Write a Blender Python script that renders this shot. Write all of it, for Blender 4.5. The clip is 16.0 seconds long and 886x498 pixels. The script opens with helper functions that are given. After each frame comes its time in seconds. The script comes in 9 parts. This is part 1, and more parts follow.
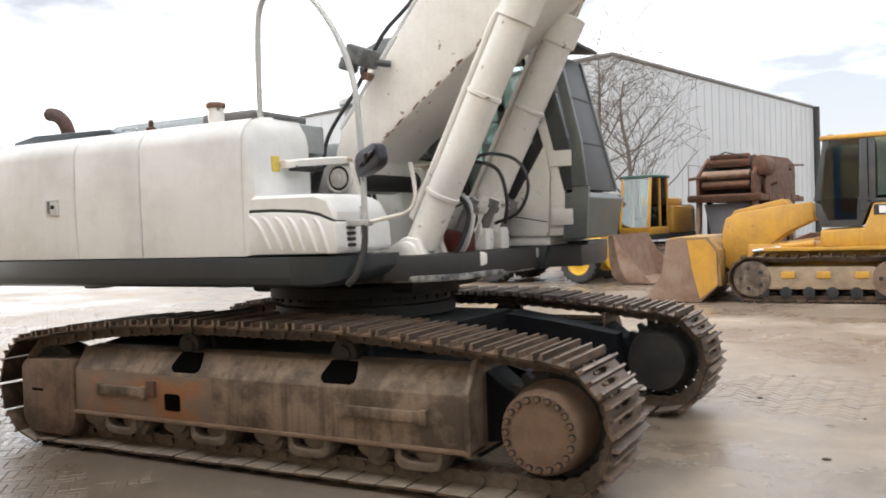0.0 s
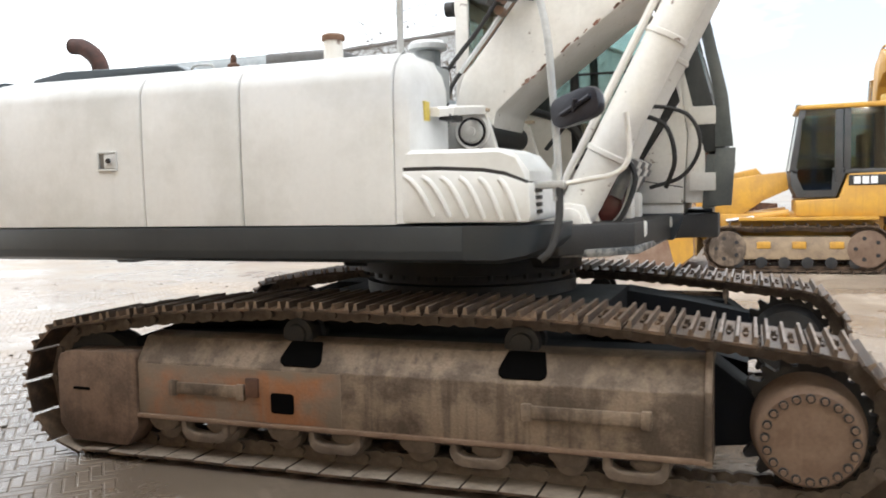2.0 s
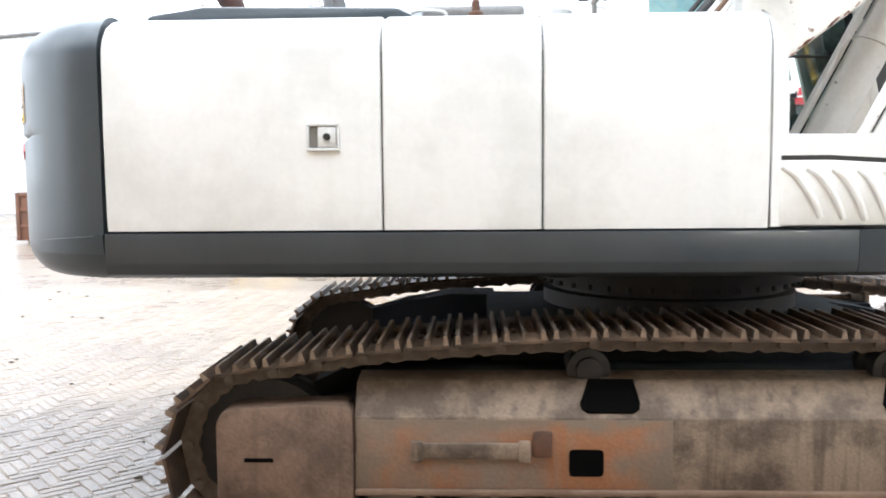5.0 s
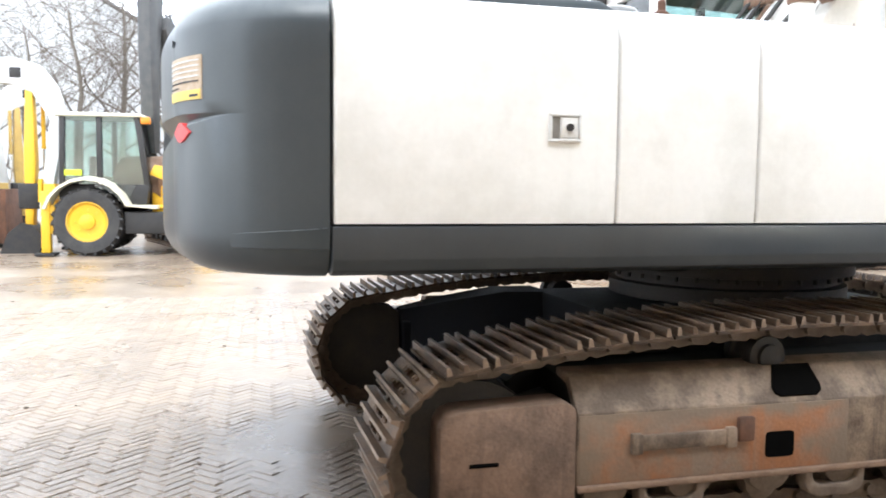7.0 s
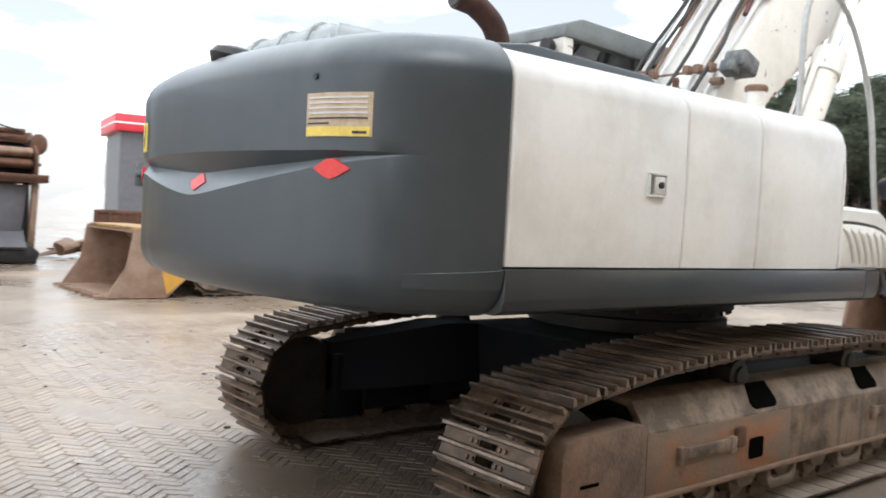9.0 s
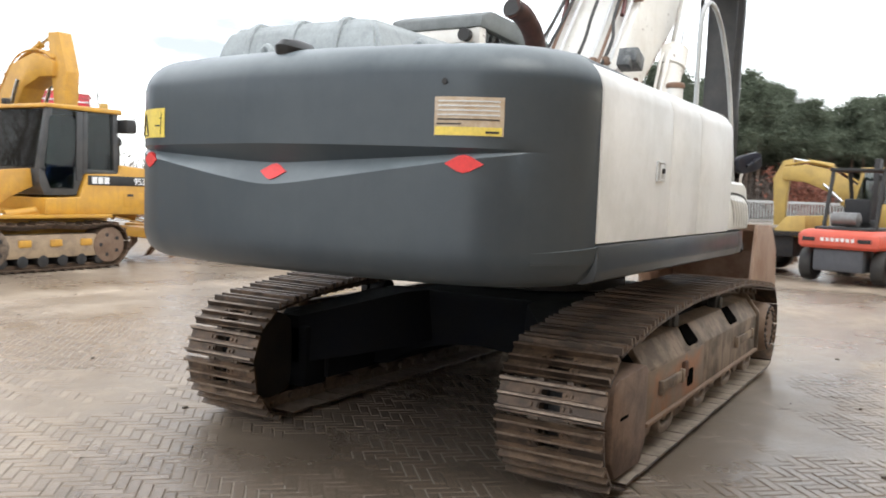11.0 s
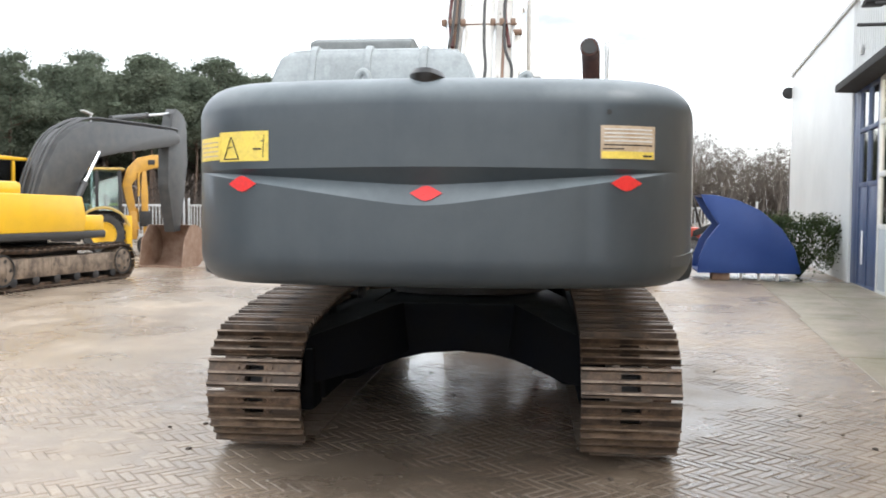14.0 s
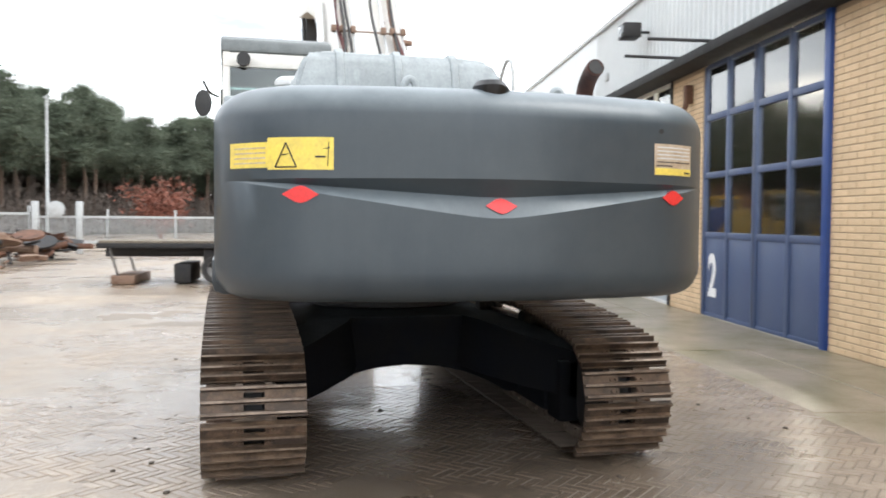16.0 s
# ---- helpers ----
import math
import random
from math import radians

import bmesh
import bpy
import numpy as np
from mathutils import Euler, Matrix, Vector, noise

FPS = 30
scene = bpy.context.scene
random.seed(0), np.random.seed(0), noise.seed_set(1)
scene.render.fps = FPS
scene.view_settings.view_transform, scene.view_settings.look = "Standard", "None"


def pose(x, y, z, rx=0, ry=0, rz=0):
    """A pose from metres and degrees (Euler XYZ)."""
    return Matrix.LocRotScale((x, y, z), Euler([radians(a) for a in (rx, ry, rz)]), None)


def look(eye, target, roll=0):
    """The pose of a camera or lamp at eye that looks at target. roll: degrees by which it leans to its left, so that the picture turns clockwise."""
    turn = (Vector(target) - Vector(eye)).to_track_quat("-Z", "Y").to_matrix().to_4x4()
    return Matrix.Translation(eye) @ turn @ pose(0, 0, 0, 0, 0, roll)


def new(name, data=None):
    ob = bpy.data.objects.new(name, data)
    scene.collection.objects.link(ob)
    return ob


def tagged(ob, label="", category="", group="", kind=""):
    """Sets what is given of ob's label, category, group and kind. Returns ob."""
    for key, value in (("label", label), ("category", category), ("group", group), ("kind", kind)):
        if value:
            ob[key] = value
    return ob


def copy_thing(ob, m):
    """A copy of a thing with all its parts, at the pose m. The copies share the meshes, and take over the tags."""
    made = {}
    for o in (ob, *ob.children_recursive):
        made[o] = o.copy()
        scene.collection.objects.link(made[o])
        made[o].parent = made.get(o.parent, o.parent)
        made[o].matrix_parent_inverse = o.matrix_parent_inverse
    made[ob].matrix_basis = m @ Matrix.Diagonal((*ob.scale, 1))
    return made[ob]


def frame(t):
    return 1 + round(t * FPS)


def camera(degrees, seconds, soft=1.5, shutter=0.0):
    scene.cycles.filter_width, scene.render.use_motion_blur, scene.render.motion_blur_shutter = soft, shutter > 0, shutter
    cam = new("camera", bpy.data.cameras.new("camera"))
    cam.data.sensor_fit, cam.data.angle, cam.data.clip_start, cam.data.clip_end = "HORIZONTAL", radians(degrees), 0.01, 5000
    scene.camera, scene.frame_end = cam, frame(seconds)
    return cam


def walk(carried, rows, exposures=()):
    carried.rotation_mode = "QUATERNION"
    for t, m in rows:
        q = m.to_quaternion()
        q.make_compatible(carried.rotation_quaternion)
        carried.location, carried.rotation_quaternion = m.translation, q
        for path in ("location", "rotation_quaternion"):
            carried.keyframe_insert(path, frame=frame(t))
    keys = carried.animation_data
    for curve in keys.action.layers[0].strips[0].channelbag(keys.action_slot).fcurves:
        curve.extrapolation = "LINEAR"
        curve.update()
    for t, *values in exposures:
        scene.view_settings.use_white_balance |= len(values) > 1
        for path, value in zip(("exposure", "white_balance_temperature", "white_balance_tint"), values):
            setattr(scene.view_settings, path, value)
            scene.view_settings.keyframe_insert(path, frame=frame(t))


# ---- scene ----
cam = camera(55.1, 16.0, 1.8, 0.4)
METRES, EYE, TILT, LEAN, TURN = 15.34, 1.552, 0.0, 0.0, 28.4
ROWS = [
    (0.0, 0.0, 0.0, 0.0, -0.06, -1.64, 1.97),
    (0.5, -0.0258, 0.0177, 0.0005, -1.79, -2.27, 1.26),
    (1.0, -0.0525, 0.0334, 0.0019, -5.51, -2.8, 1.18),
    (1.5, -0.0777, 0.0524, 0.0021, -6.23, -3.18, 1.33),
    (2.0, -0.1069, 0.0672, 0.0014, -8.44, -4.07, 1.3),
    (2.5, -0.1311, 0.0858, 0.0014, -11.61, -5.47, 1.1),
    (3.0, -0.1552, 0.107, 0.0023, -14.19, -5.84, 0.63),
    (3.5, -0.1824, 0.1246, 0.0034, -17.76, -5.26, 1.56),
    (4.0, -0.2062, 0.1465, 0.0033, -19.83, -4.52, 1.05),
    (6.5, -0.3337, 0.2428, 0.0007, -39.29, -4.83, -0.01),
    (7.0, -0.3583, 0.2642, -0.0006, -43.27, -4.29, -0.54),
    (7.5, -0.3804, 0.287, -0.0001, -47.1, -5.13, -0.51),
    (8.0, -0.3985, 0.3135, 0.002, -50.5, -4.31, -1.27),
    (8.5, -0.4207, 0.3396, 0.0008, -59.32, -2.81, -2.22),
    (11.0, -0.5009, 0.4679, 0.0048, -87.28, -4.0, -2.12),
    (11.5, -0.505, 0.4963, 0.0037, -91.68, -4.06, -0.52),
    (12.0, -0.5111, 0.5252, 0.0036, -94.77, -2.6, -1.33),
    (12.5, -0.5156, 0.5552, 0.0035, -99.05, -3.4, -1.27),
    (13.0, -0.5108, 0.5835, 0.0046, -102.31, -1.95, -0.04),
    (13.5, -0.5084, 0.6136, 0.0039, -109.06, -2.26, -1.09),
    (14.0, -0.496, 0.6396, 0.0031, -112.34, -2.63, -0.31),
    (14.5, -0.4816, 0.6659, 0.0032, -116.31, -1.69, -0.47),
    (15.0, -0.4657, 0.6945, 0.0037, -121.81, -2.22, -0.38),
    (15.5, -0.444, 0.717, 0.0046, -126.29, -2.09, -0.68),
    (16.0, -0.4246, 0.7432, 0.004, -132.65, -1.97, -0.41),
]
EXPOSURES = [(0.0, -0.07, 6500, 10), (1.2, 0.01, 6450, 10), (1.9, 0.16, 6350, 8), (2.6, 0.3, 6300, 8), (3.5, 0.56, 5950, 8), (4.2, 0.66, 5900, 8), (6.5, 0.95, 6000, 8), (7.5, 0.8, 6050, 8), (8.0, 0.8, 6100, 8), (8.5, 0.28, 6100, 8), (8.9, 0.12, 6200, 8), (11.0, 0.06, 6350, 8), (12.5, 0.16, 6350, 8), (14.0, 0.25, 6300, 8), (14.8, 0.27, 6300, 8), (16.0, 0.29, 6300, 8)]
walk(cam, [(t, pose(0, 0, EYE, TILT, LEAN, TURN) @ pose(METRES * x, METRES * y, METRES * z, 90 + pitch, roll, yaw)) for t, x, y, z, yaw, pitch, roll in ROWS], EXPOSURES)

# ---- sky and light: bright overcast winter day ----
world = bpy.data.worlds.new("overcast_sky")
scene.world = world
world.use_nodes = True
wn, wl = world.node_tree.nodes, world.node_tree.links
wn.clear()
w_out = wn.new("ShaderNodeOutputWorld")
w_bg = wn.new("ShaderNodeBackground")
w_bg2 = wn.new("ShaderNodeBackground")
w_add = wn.new("ShaderNodeAddShader")
w_sky = wn.new("ShaderNodeTexSky")
w_sky.sky_type = "NISHITA"
w_sky.sun_disc = False
w_sky.sun_elevation, w_sky.sun_rotation = radians(38), radians(200)
wl.new(w_sky.outputs[0], w_bg2.inputs[0])
w_bg2.inputs[1].default_value = 0.05
w_tc = wn.new("ShaderNodeTexCoord")
w_map = wn.new("ShaderNodeMapping")
w_map.inputs["Scale"].default_value = (1.3, 1.3, 4.5)
wl.new(w_tc.outputs["Generated"], w_map.inputs[0])
w_no = wn.new("ShaderNodeTexNoise")
w_no.inputs["Scale"].default_value, w_no.inputs["Detail"].default_value, w_no.inputs["Roughness"].default_value = 1.6, 7, 0.55
wl.new(w_map.outputs[0], w_no.inputs[0])
w_rp = wn.new("ShaderNodeValToRGB")
w_rp.color_ramp.elements[0].position, w_rp.color_ramp.elements[0].color = 0.36, (0.275, 0.268, 0.276, 1)
w_rp.color_ramp.elements[1].position, w_rp.color_ramp.elements[1].color = 0.55, (1.0, 1.0, 1.0, 1)
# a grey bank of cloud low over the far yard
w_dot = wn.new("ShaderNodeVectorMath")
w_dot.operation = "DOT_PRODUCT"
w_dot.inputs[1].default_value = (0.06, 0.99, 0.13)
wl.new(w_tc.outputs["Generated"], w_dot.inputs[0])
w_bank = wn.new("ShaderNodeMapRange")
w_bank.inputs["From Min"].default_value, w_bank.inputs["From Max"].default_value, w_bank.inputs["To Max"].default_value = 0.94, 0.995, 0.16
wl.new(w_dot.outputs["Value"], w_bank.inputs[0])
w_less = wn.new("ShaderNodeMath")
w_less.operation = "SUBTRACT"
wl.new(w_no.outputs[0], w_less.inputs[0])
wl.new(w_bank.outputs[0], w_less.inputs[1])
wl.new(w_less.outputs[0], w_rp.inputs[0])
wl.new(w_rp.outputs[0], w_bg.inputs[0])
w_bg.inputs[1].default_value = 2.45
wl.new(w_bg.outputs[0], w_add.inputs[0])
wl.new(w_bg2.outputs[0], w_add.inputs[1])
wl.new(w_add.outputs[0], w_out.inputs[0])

sun = new("sun", bpy.data.lights.new("sun", "SUN"))
sun.data.energy, sun.data.angle, sun.data.color = 1.0, radians(25), (1.0, 0.97, 0.92)
sun.matrix_world = look((0, 0, 30), (6, 18, 0))


# ---- materials ----
def lin(r, g, b):
    """sRGB 0-255 to linear."""
    return tuple(((c / 255 + 0.055) / 1.055) ** 2.4 if c > 10 else c / 3294.6 for c in (r, g, b))


def surface(name, base, rough=0.5, metal=0.0, other=None, amount=0.5, scale=6.0, grain=60.0, bump=0.15, dust_or_light=None, dusty=0.0, coat=0.0, streak=0.0, island=0.0, tonal=0.2, sharp=1.0, rise=-0.2, chips=0.0):
    """A painted, rusty, stone or rubber surface: base colour, a second colour in large patches, fine grain in tone,
    gloss and relief, an optional paler coat on what faces up (dirt on some, painted light from above on others), and
    runs down the sides."""
    m = bpy.data.materials.new(name)
    m.use_nodes = True
    n, l = m.node_tree.nodes, m.node_tree.links
    p = n["Principled BSDF"]
    tc = n.new("ShaderNodeTexCoord")
    big = n.new("ShaderNodeTexNoise")
    big.inputs["Scale"].default_value, big.inputs["Detail"].default_value, big.inputs["Roughness"].default_value = scale, 8, 0.65
    fine = n.new("ShaderNodeTexNoise")
    fine.inputs["Scale"].default_value, fine.inputs["Detail"].default_value = grain, 5
    l.new(tc.outputs["Object"], big.inputs[0])
    l.new(tc.outputs["Object"], fine.inputs[0])
    ramp = n.new("ShaderNodeMapRange")
    ramp.inputs["From Min"].default_value, ramp.inputs["From Max"].default_value = 0.52 - 0.14 / sharp, 0.52 + 0.14 / sharp
    ramp.inputs["To Max"].default_value = amount
    l.new(big.outputs[0], ramp.inputs[0])
    mix = n.new("ShaderNodeMix")
    mix.data_type = "RGBA"
    mix.inputs["A"].default_value = (*base, 1)
    mix.inputs["B"].default_value = (*(other or tuple(c * 0.7 for c in base)), 1)
    l.new(ramp.outputs[0], mix.inputs["Factor"])
    col = mix.outputs["Result"]
    if streak:
        mp = n.new("ShaderNodeMapping")
        mp.inputs["Scale"].default_value = (9, 9, 0.5)
        l.new(tc.outputs["Object"], mp.inputs[0])
        sn = n.new("ShaderNodeTexNoise")
        sn.inputs["Scale"].default_value, sn.inputs["Detail"].default_value = 2.2, 6
        l.new(mp.outputs[0], sn.inputs[0])
        sr = n.new("ShaderNodeMapRange")
        sr.inputs["From Min"].default_value, sr.inputs["From Max"].default_value, sr.inputs["To Max"].default_value = 0.52, 0.72, streak
        l.new(sn.outputs[0], sr.inputs[0])
        m3 = n.new("ShaderNodeMix")
        m3.data_type = "RGBA"
        l.new(sr.outputs[0], m3.inputs["Factor"])
        l.new(col, m3.inputs["A"])
        m3.inputs["B"].default_value = (*(other or tuple(c * 0.5 for c in base)), 1)
        col = m3.outputs["Result"]
    if dust_or_light:
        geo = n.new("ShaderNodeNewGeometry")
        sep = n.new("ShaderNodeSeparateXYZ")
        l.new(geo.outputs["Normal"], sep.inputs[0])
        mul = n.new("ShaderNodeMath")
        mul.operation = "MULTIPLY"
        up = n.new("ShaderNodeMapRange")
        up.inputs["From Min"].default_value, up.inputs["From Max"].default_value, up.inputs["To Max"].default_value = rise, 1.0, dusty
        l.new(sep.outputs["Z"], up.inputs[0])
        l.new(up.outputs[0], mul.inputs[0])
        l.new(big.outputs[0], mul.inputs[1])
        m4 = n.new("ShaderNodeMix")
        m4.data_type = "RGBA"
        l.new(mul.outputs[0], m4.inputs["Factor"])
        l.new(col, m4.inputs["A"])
        m4.inputs["B"].default_value = (*dust_or_light, 1)
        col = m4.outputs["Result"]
    if chips:
        cn = n.new("ShaderNodeTexNoise")
        cn.inputs["Scale"].default_value, cn.inputs["Detail"].default_value, cn.inputs["Roughness"].default_value = 13.0, 6, 0.6
        l.new(tc.outputs["Object"], cn.inputs[0])
        cr = n.new("ShaderNodeMapRange")
        cr.inputs["From Min"].default_value, cr.inputs["From Max"].default_value, cr.inputs["To Max"].default_value = 0.665, 0.70, chips
        l.new(cn.outputs[0], cr.inputs[0])
        m5 = n.new("ShaderNodeMix")
        m5.data_type = "RGBA"
        l.new(cr.outputs[0], m5.inputs["Factor"])
        l.new(col, m5.inputs["A"])
        m5.inputs["B"].default_value = (0.15, 0.085, 0.055, 1)
        col = m5.outputs["Result"]
    hsv = n.new("ShaderNodeHueSaturation")
    tone = n.new("ShaderNodeMapRange")
    tone.inputs["To Min"].default_value, tone.inputs["To Max"].default_value = 1 - tonal, 1 + tonal
    l.new(fine.outputs[0], tone.inputs[0])
    val = tone.outputs[0]
    if island:
        ob_info = n.new("ShaderNodeObjectInfo")
        isl = n.new("ShaderNodeNewGeometry")
        add = n.new("ShaderNodeMath")
        add.operation = "ADD"
        l.new(ob_info.outputs["Random"], add.inputs[0])
        l.new(isl.outputs["Random Per Island"], add.inputs[1])
        fr = n.new("ShaderNodeMath")
        fr.operation = "FRACT"
        l.new(add.outputs[0], fr.inputs[0])
        ir = n.new("ShaderNodeMapRange")
        ir.inputs["To Min"].default_value, ir.inputs["To Max"].default_value = 1 - island, 1 + island
        l.new(fr.outputs[0], ir.inputs[0])
        mu = n.new("ShaderNodeMath")
        mu.operation = "MULTIPLY"
        l.new(val, mu.inputs[0])
        l.new(ir.outputs[0], mu.inputs[1])
        val = mu.outputs[0]
    l.new(val, hsv.inputs["Value"])
    l.new(col, hsv.inputs["Color"])
    l.new(hsv.outputs[0], p.inputs["Base Color"])
    rr = n.new("ShaderNodeMapRange")
    rr.inputs["To Min"].default_value, rr.inputs["To Max"].default_value = max(rough - 0.12, 0.03), min(rough + 0.15, 1)
    l.new(big.outputs[0], rr.inputs[0])
    l.new(rr.outputs[0], p.inputs["Roughness"])
    p.inputs["Metallic"].default_value = metal
    p.inputs["Coat Weight"].default_value = coat
    p.inputs["Coat Roughness"].default_value = 0.15
    if bump:
        b = n.new("ShaderNodeBump")
        b.inputs["Strength"].default_value, b.inputs["Distance"].default_value = bump, 0.01
        l.new(fine.outputs[0], b.inputs["Height"])
        l.new(b.outputs[0], p.inputs["Normal"])
    return m


def glassy(name, tint, alpha=0.5, rough=0.03, floor=0.06):
    """A pane: part clear, part glossy tinted glass."""
    m = bpy.data.materials.new(name)
    m.use_nodes = True
    n, l = m.node_tree.nodes, m.node_tree.links
    out = n["Material Output"]
    n.remove(n["Principled BSDF"])
    tr, gl, mx = n.new("ShaderNodeBsdfTransparent"), n.new("ShaderNodeBsdfGlossy"), n.new("ShaderNodeMixShader")
    fr = n.new("ShaderNodeFresnel")
    fr.inputs[0].default_value = 1.5
    ad = n.new("ShaderNodeMath")
    ad.operation = "ADD"
    ad.inputs[1].default_value = floor
    l.new(fr.outputs[0], ad.inputs[0])
    tr.inputs[0].default_value = (*(c * (1 - alpha) + alpha * c * c for c in tint), 1)
    gl.inputs["Roughness"].default_value = rough
    l.new(ad.outputs[0], mx.inputs[0])
    l.new(tr.outputs[0], mx.inputs[1])
    l.new(gl.outputs[0], mx.inputs[2])
    l.new(mx.outputs[0], out.inputs[0])
    return m


DUST = lin(150, 132, 114)
M_WHITE = surface("weathered_white_paint", (0.79, 0.795, 0.79), 0.42, other=(0.60, 0.60, 0.575), amount=0.7, scale=1.5, grain=35, bump=0.02, streak=0.10, tonal=0.04, sharp=1.3)
M_CREAM = surface("cream_white_paint", (0.78, 0.76, 0.72), 0.42, other=(0.60, 0.56, 0.495), amount=0.4, scale=3.5, grain=40, bump=0.04, streak=0.2, tonal=0.08, chips=0.85)
# upward faces are painted paler, as if lit by the sky
M_SLATE = surface("slate_grey_paint", (0.030, 0.042, 0.053), 0.40, coat=0.15, other=(0.046, 0.058, 0.067), amount=0.9, scale=2.3, grain=120, bump=0.035, streak=0.3, tonal=0.08, dust_or_light=(0.28, 0.32, 0.34), dusty=1.2, rise=0.2)
M_SILL = surface("dark_slate_paint", (0.021, 0.028, 0.035), 0.36, coat=0.2, other=(0.034, 0.041, 0.047), amount=0.8, scale=2.2, grain=90, bump=0.03, streak=0.2, tonal=0.08)
M_SLATE_LIGHT = surface("light_grey_paint", (0.36, 0.39, 0.40), 0.5, other=(0.22, 0.24, 0.245), amount=0.7, scale=3, bump=0.04, streak=0.5)
M_BLACK = surface("black_steel", (0.018, 0.018, 0.019), 0.55, other=(0.04, 0.036, 0.032), amount=0.6, scale=5)
M_RUBBER = surface("black_rubber", (0.022, 0.022, 0.023), 0.65, other=(0.06, 0.055, 0.05), amount=0.6, scale=6, bump=0.2)
M_MUD = surface("muddy_steel", (0.225, 0.168, 0.122), 0.62, 0.1, other=(0.045, 0.031, 0.022), amount=0.85, scale=3.2, grain=70, bump=0.4, dust_or_light=DUST, dusty=0.35, streak=0.8, sharp=1.8, tonal=0.35)
M_SHOE = surface("worn_track_steel", (0.040, 0.027, 0.020), 0.45, 0.3, other=(0.125, 0.080, 0.052), amount=0.9, scale=7, grain=80, bump=0.4, dust_or_light=lin(160, 134, 108), dusty=0.42, island=0.35, sharp=1.8, tonal=0.3)
M_WORN = surface("polished_grouser_steel", (0.27, 0.205, 0.155), 0.36, 0.4, other=(0.075, 0.05, 0.035), amount=0.8, scale=11, grain=60, bump=0.2)
M_DARK = surface("dark_greasy_steel", (0.016, 0.017, 0.02), 0.6, 0.2, other=(0.05, 0.042, 0.035), amount=0.6, scale=7, bump=0.25)
# near-black for the shade underneath; paler upward faces imitate light from above
M_FRAME = surface("slate_undercarriage", (0.006, 0.007, 0.010), 0.8, other=(0.010, 0.0095, 0.009), amount=0.7, scale=4, bump=0.15, dust_or_light=(0.085, 0.095, 0.10), dusty=1.3, rise=0.2)
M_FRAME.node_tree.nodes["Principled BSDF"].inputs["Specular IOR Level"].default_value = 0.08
M_RUST = surface("rusty_steel", (0.15, 0.065, 0.035), 0.75, 0.1, other=(0.07, 0.04, 0.028), amount=0.9, scale=4, grain=50, bump=0.4)
M_RUSTBROWN = surface("brown_worn_steel", (0.20, 0.115, 0.075), 0.6, 0.2, other=(0.33, 0.24, 0.18), amount=0.8, scale=3, bump=0.25)
M_ORUST = surface("orange_rusty_mud", (0.26, 0.115, 0.052), 0.65, 0.1, other=(0.20, 0.15, 0.115), amount=1.0, scale=2.2, grain=60, bump=0.3, streak=0.6, sharp=1.6)
def fade_out(m, into):
    """Let a stain run out raggedly towards the edges of its sheet."""
    n, l = m.node_tree.nodes, m.node_tree.links
    p = n["Principled BSDF"]
    src = p.inputs["Base Color"].links[0].from_socket
    tc, sep, ns = n.new("ShaderNodeTexCoord"), n.new("ShaderNodeSeparateXYZ"), n.new("ShaderNodeTexNoise")
    l.new(tc.outputs["Generated"], sep.inputs[0])
    l.new(tc.outputs["Object"], ns.inputs[0])
    ns.inputs["Scale"].default_value, ns.inputs["Detail"].default_value = 7.0, 6

    def step(op, a, b):
        k = n.new("ShaderNodeMath")
        k.operation = op
        for i, v in enumerate((a, b)):
            if isinstance(v, float):
                k.inputs[i].default_value = v
            else:
                l.new(v, k.inputs[i])
        return k.outputs[0]

    dx = step("ABSOLUTE", step("SUBTRACT", sep.outputs["X"], 0.5), 0.0)
    dz = step("SUBTRACT", sep.outputs["Z"], 0.35)
    far = step("MAXIMUM", step("MULTIPLY", dx, 2.0), step("MULTIPLY", dz, 1.55))
    rag = step("ADD", far, step("MULTIPLY", step("SUBTRACT", ns.outputs[0], 0.5), 1.1))
    rg = n.new("ShaderNodeMapRange")
    rg.inputs["From Min"].default_value, rg.inputs["From Max"].default_value = 0.62, 0.98
    l.new(rag, rg.inputs[0])
    mx = n.new("ShaderNodeMix")
    mx.data_type = "RGBA"
    l.new(rg.outputs[0], mx.inputs["Factor"])
    l.new(src, mx.inputs["A"])
    mx.inputs["B"].default_value = (*into, 1)
    l.new(mx.outputs["Result"], p.inputs["Base Color"])


fade_out(M_ORUST, (0.165, 0.125, 0.092))
M_HUB = surface("dusty_hub", (0.15, 0.095, 0.064), 0.6, 0.2, other=(0.22, 0.15, 0.105), amount=0.9, scale=6, grain=50, bump=0.35, streak=0.4)
M_YELLOW = surface("machine_yellow", (0.56, 0.30, 0.04), 0.42, other=(0.36, 0.19, 0.05), amount=0.6, scale=4, bump=0.05, streak=0.4, chips=0.6)
M_YELLOW2 = surface("bright_yellow", (0.72, 0.42, 0.015), 0.38, other=(0.55, 0.33, 0.03), amount=0.4, scale=3, bump=0.04)
M_YELLOW3 = surface("faded_yellow", (0.50, 0.34, 0.09), 0.5, other=(0.35, 0.24, 0.08), amount=0.7, scale=4, bump=0.08, streak=0.3)
M_PALEYEL = surface("pale_yellow_decal", (0.78, 0.60, 0.10), 0.45, other=(0.55, 0.42, 0.12), amount=0.5, scale=14, bump=0.02)
M_TAN = surface("faded_tan_decal", (0.42, 0.31, 0.20), 0.5, other=(0.55, 0.46, 0.36), amount=0.9, scale=18, bump=0.02)
M_RED = surface("red_reflector", (0.72, 0.03, 0.03), 0.3, other=(0.55, 0.03, 0.03), amount=0.5, scale=40, bump=0.05)
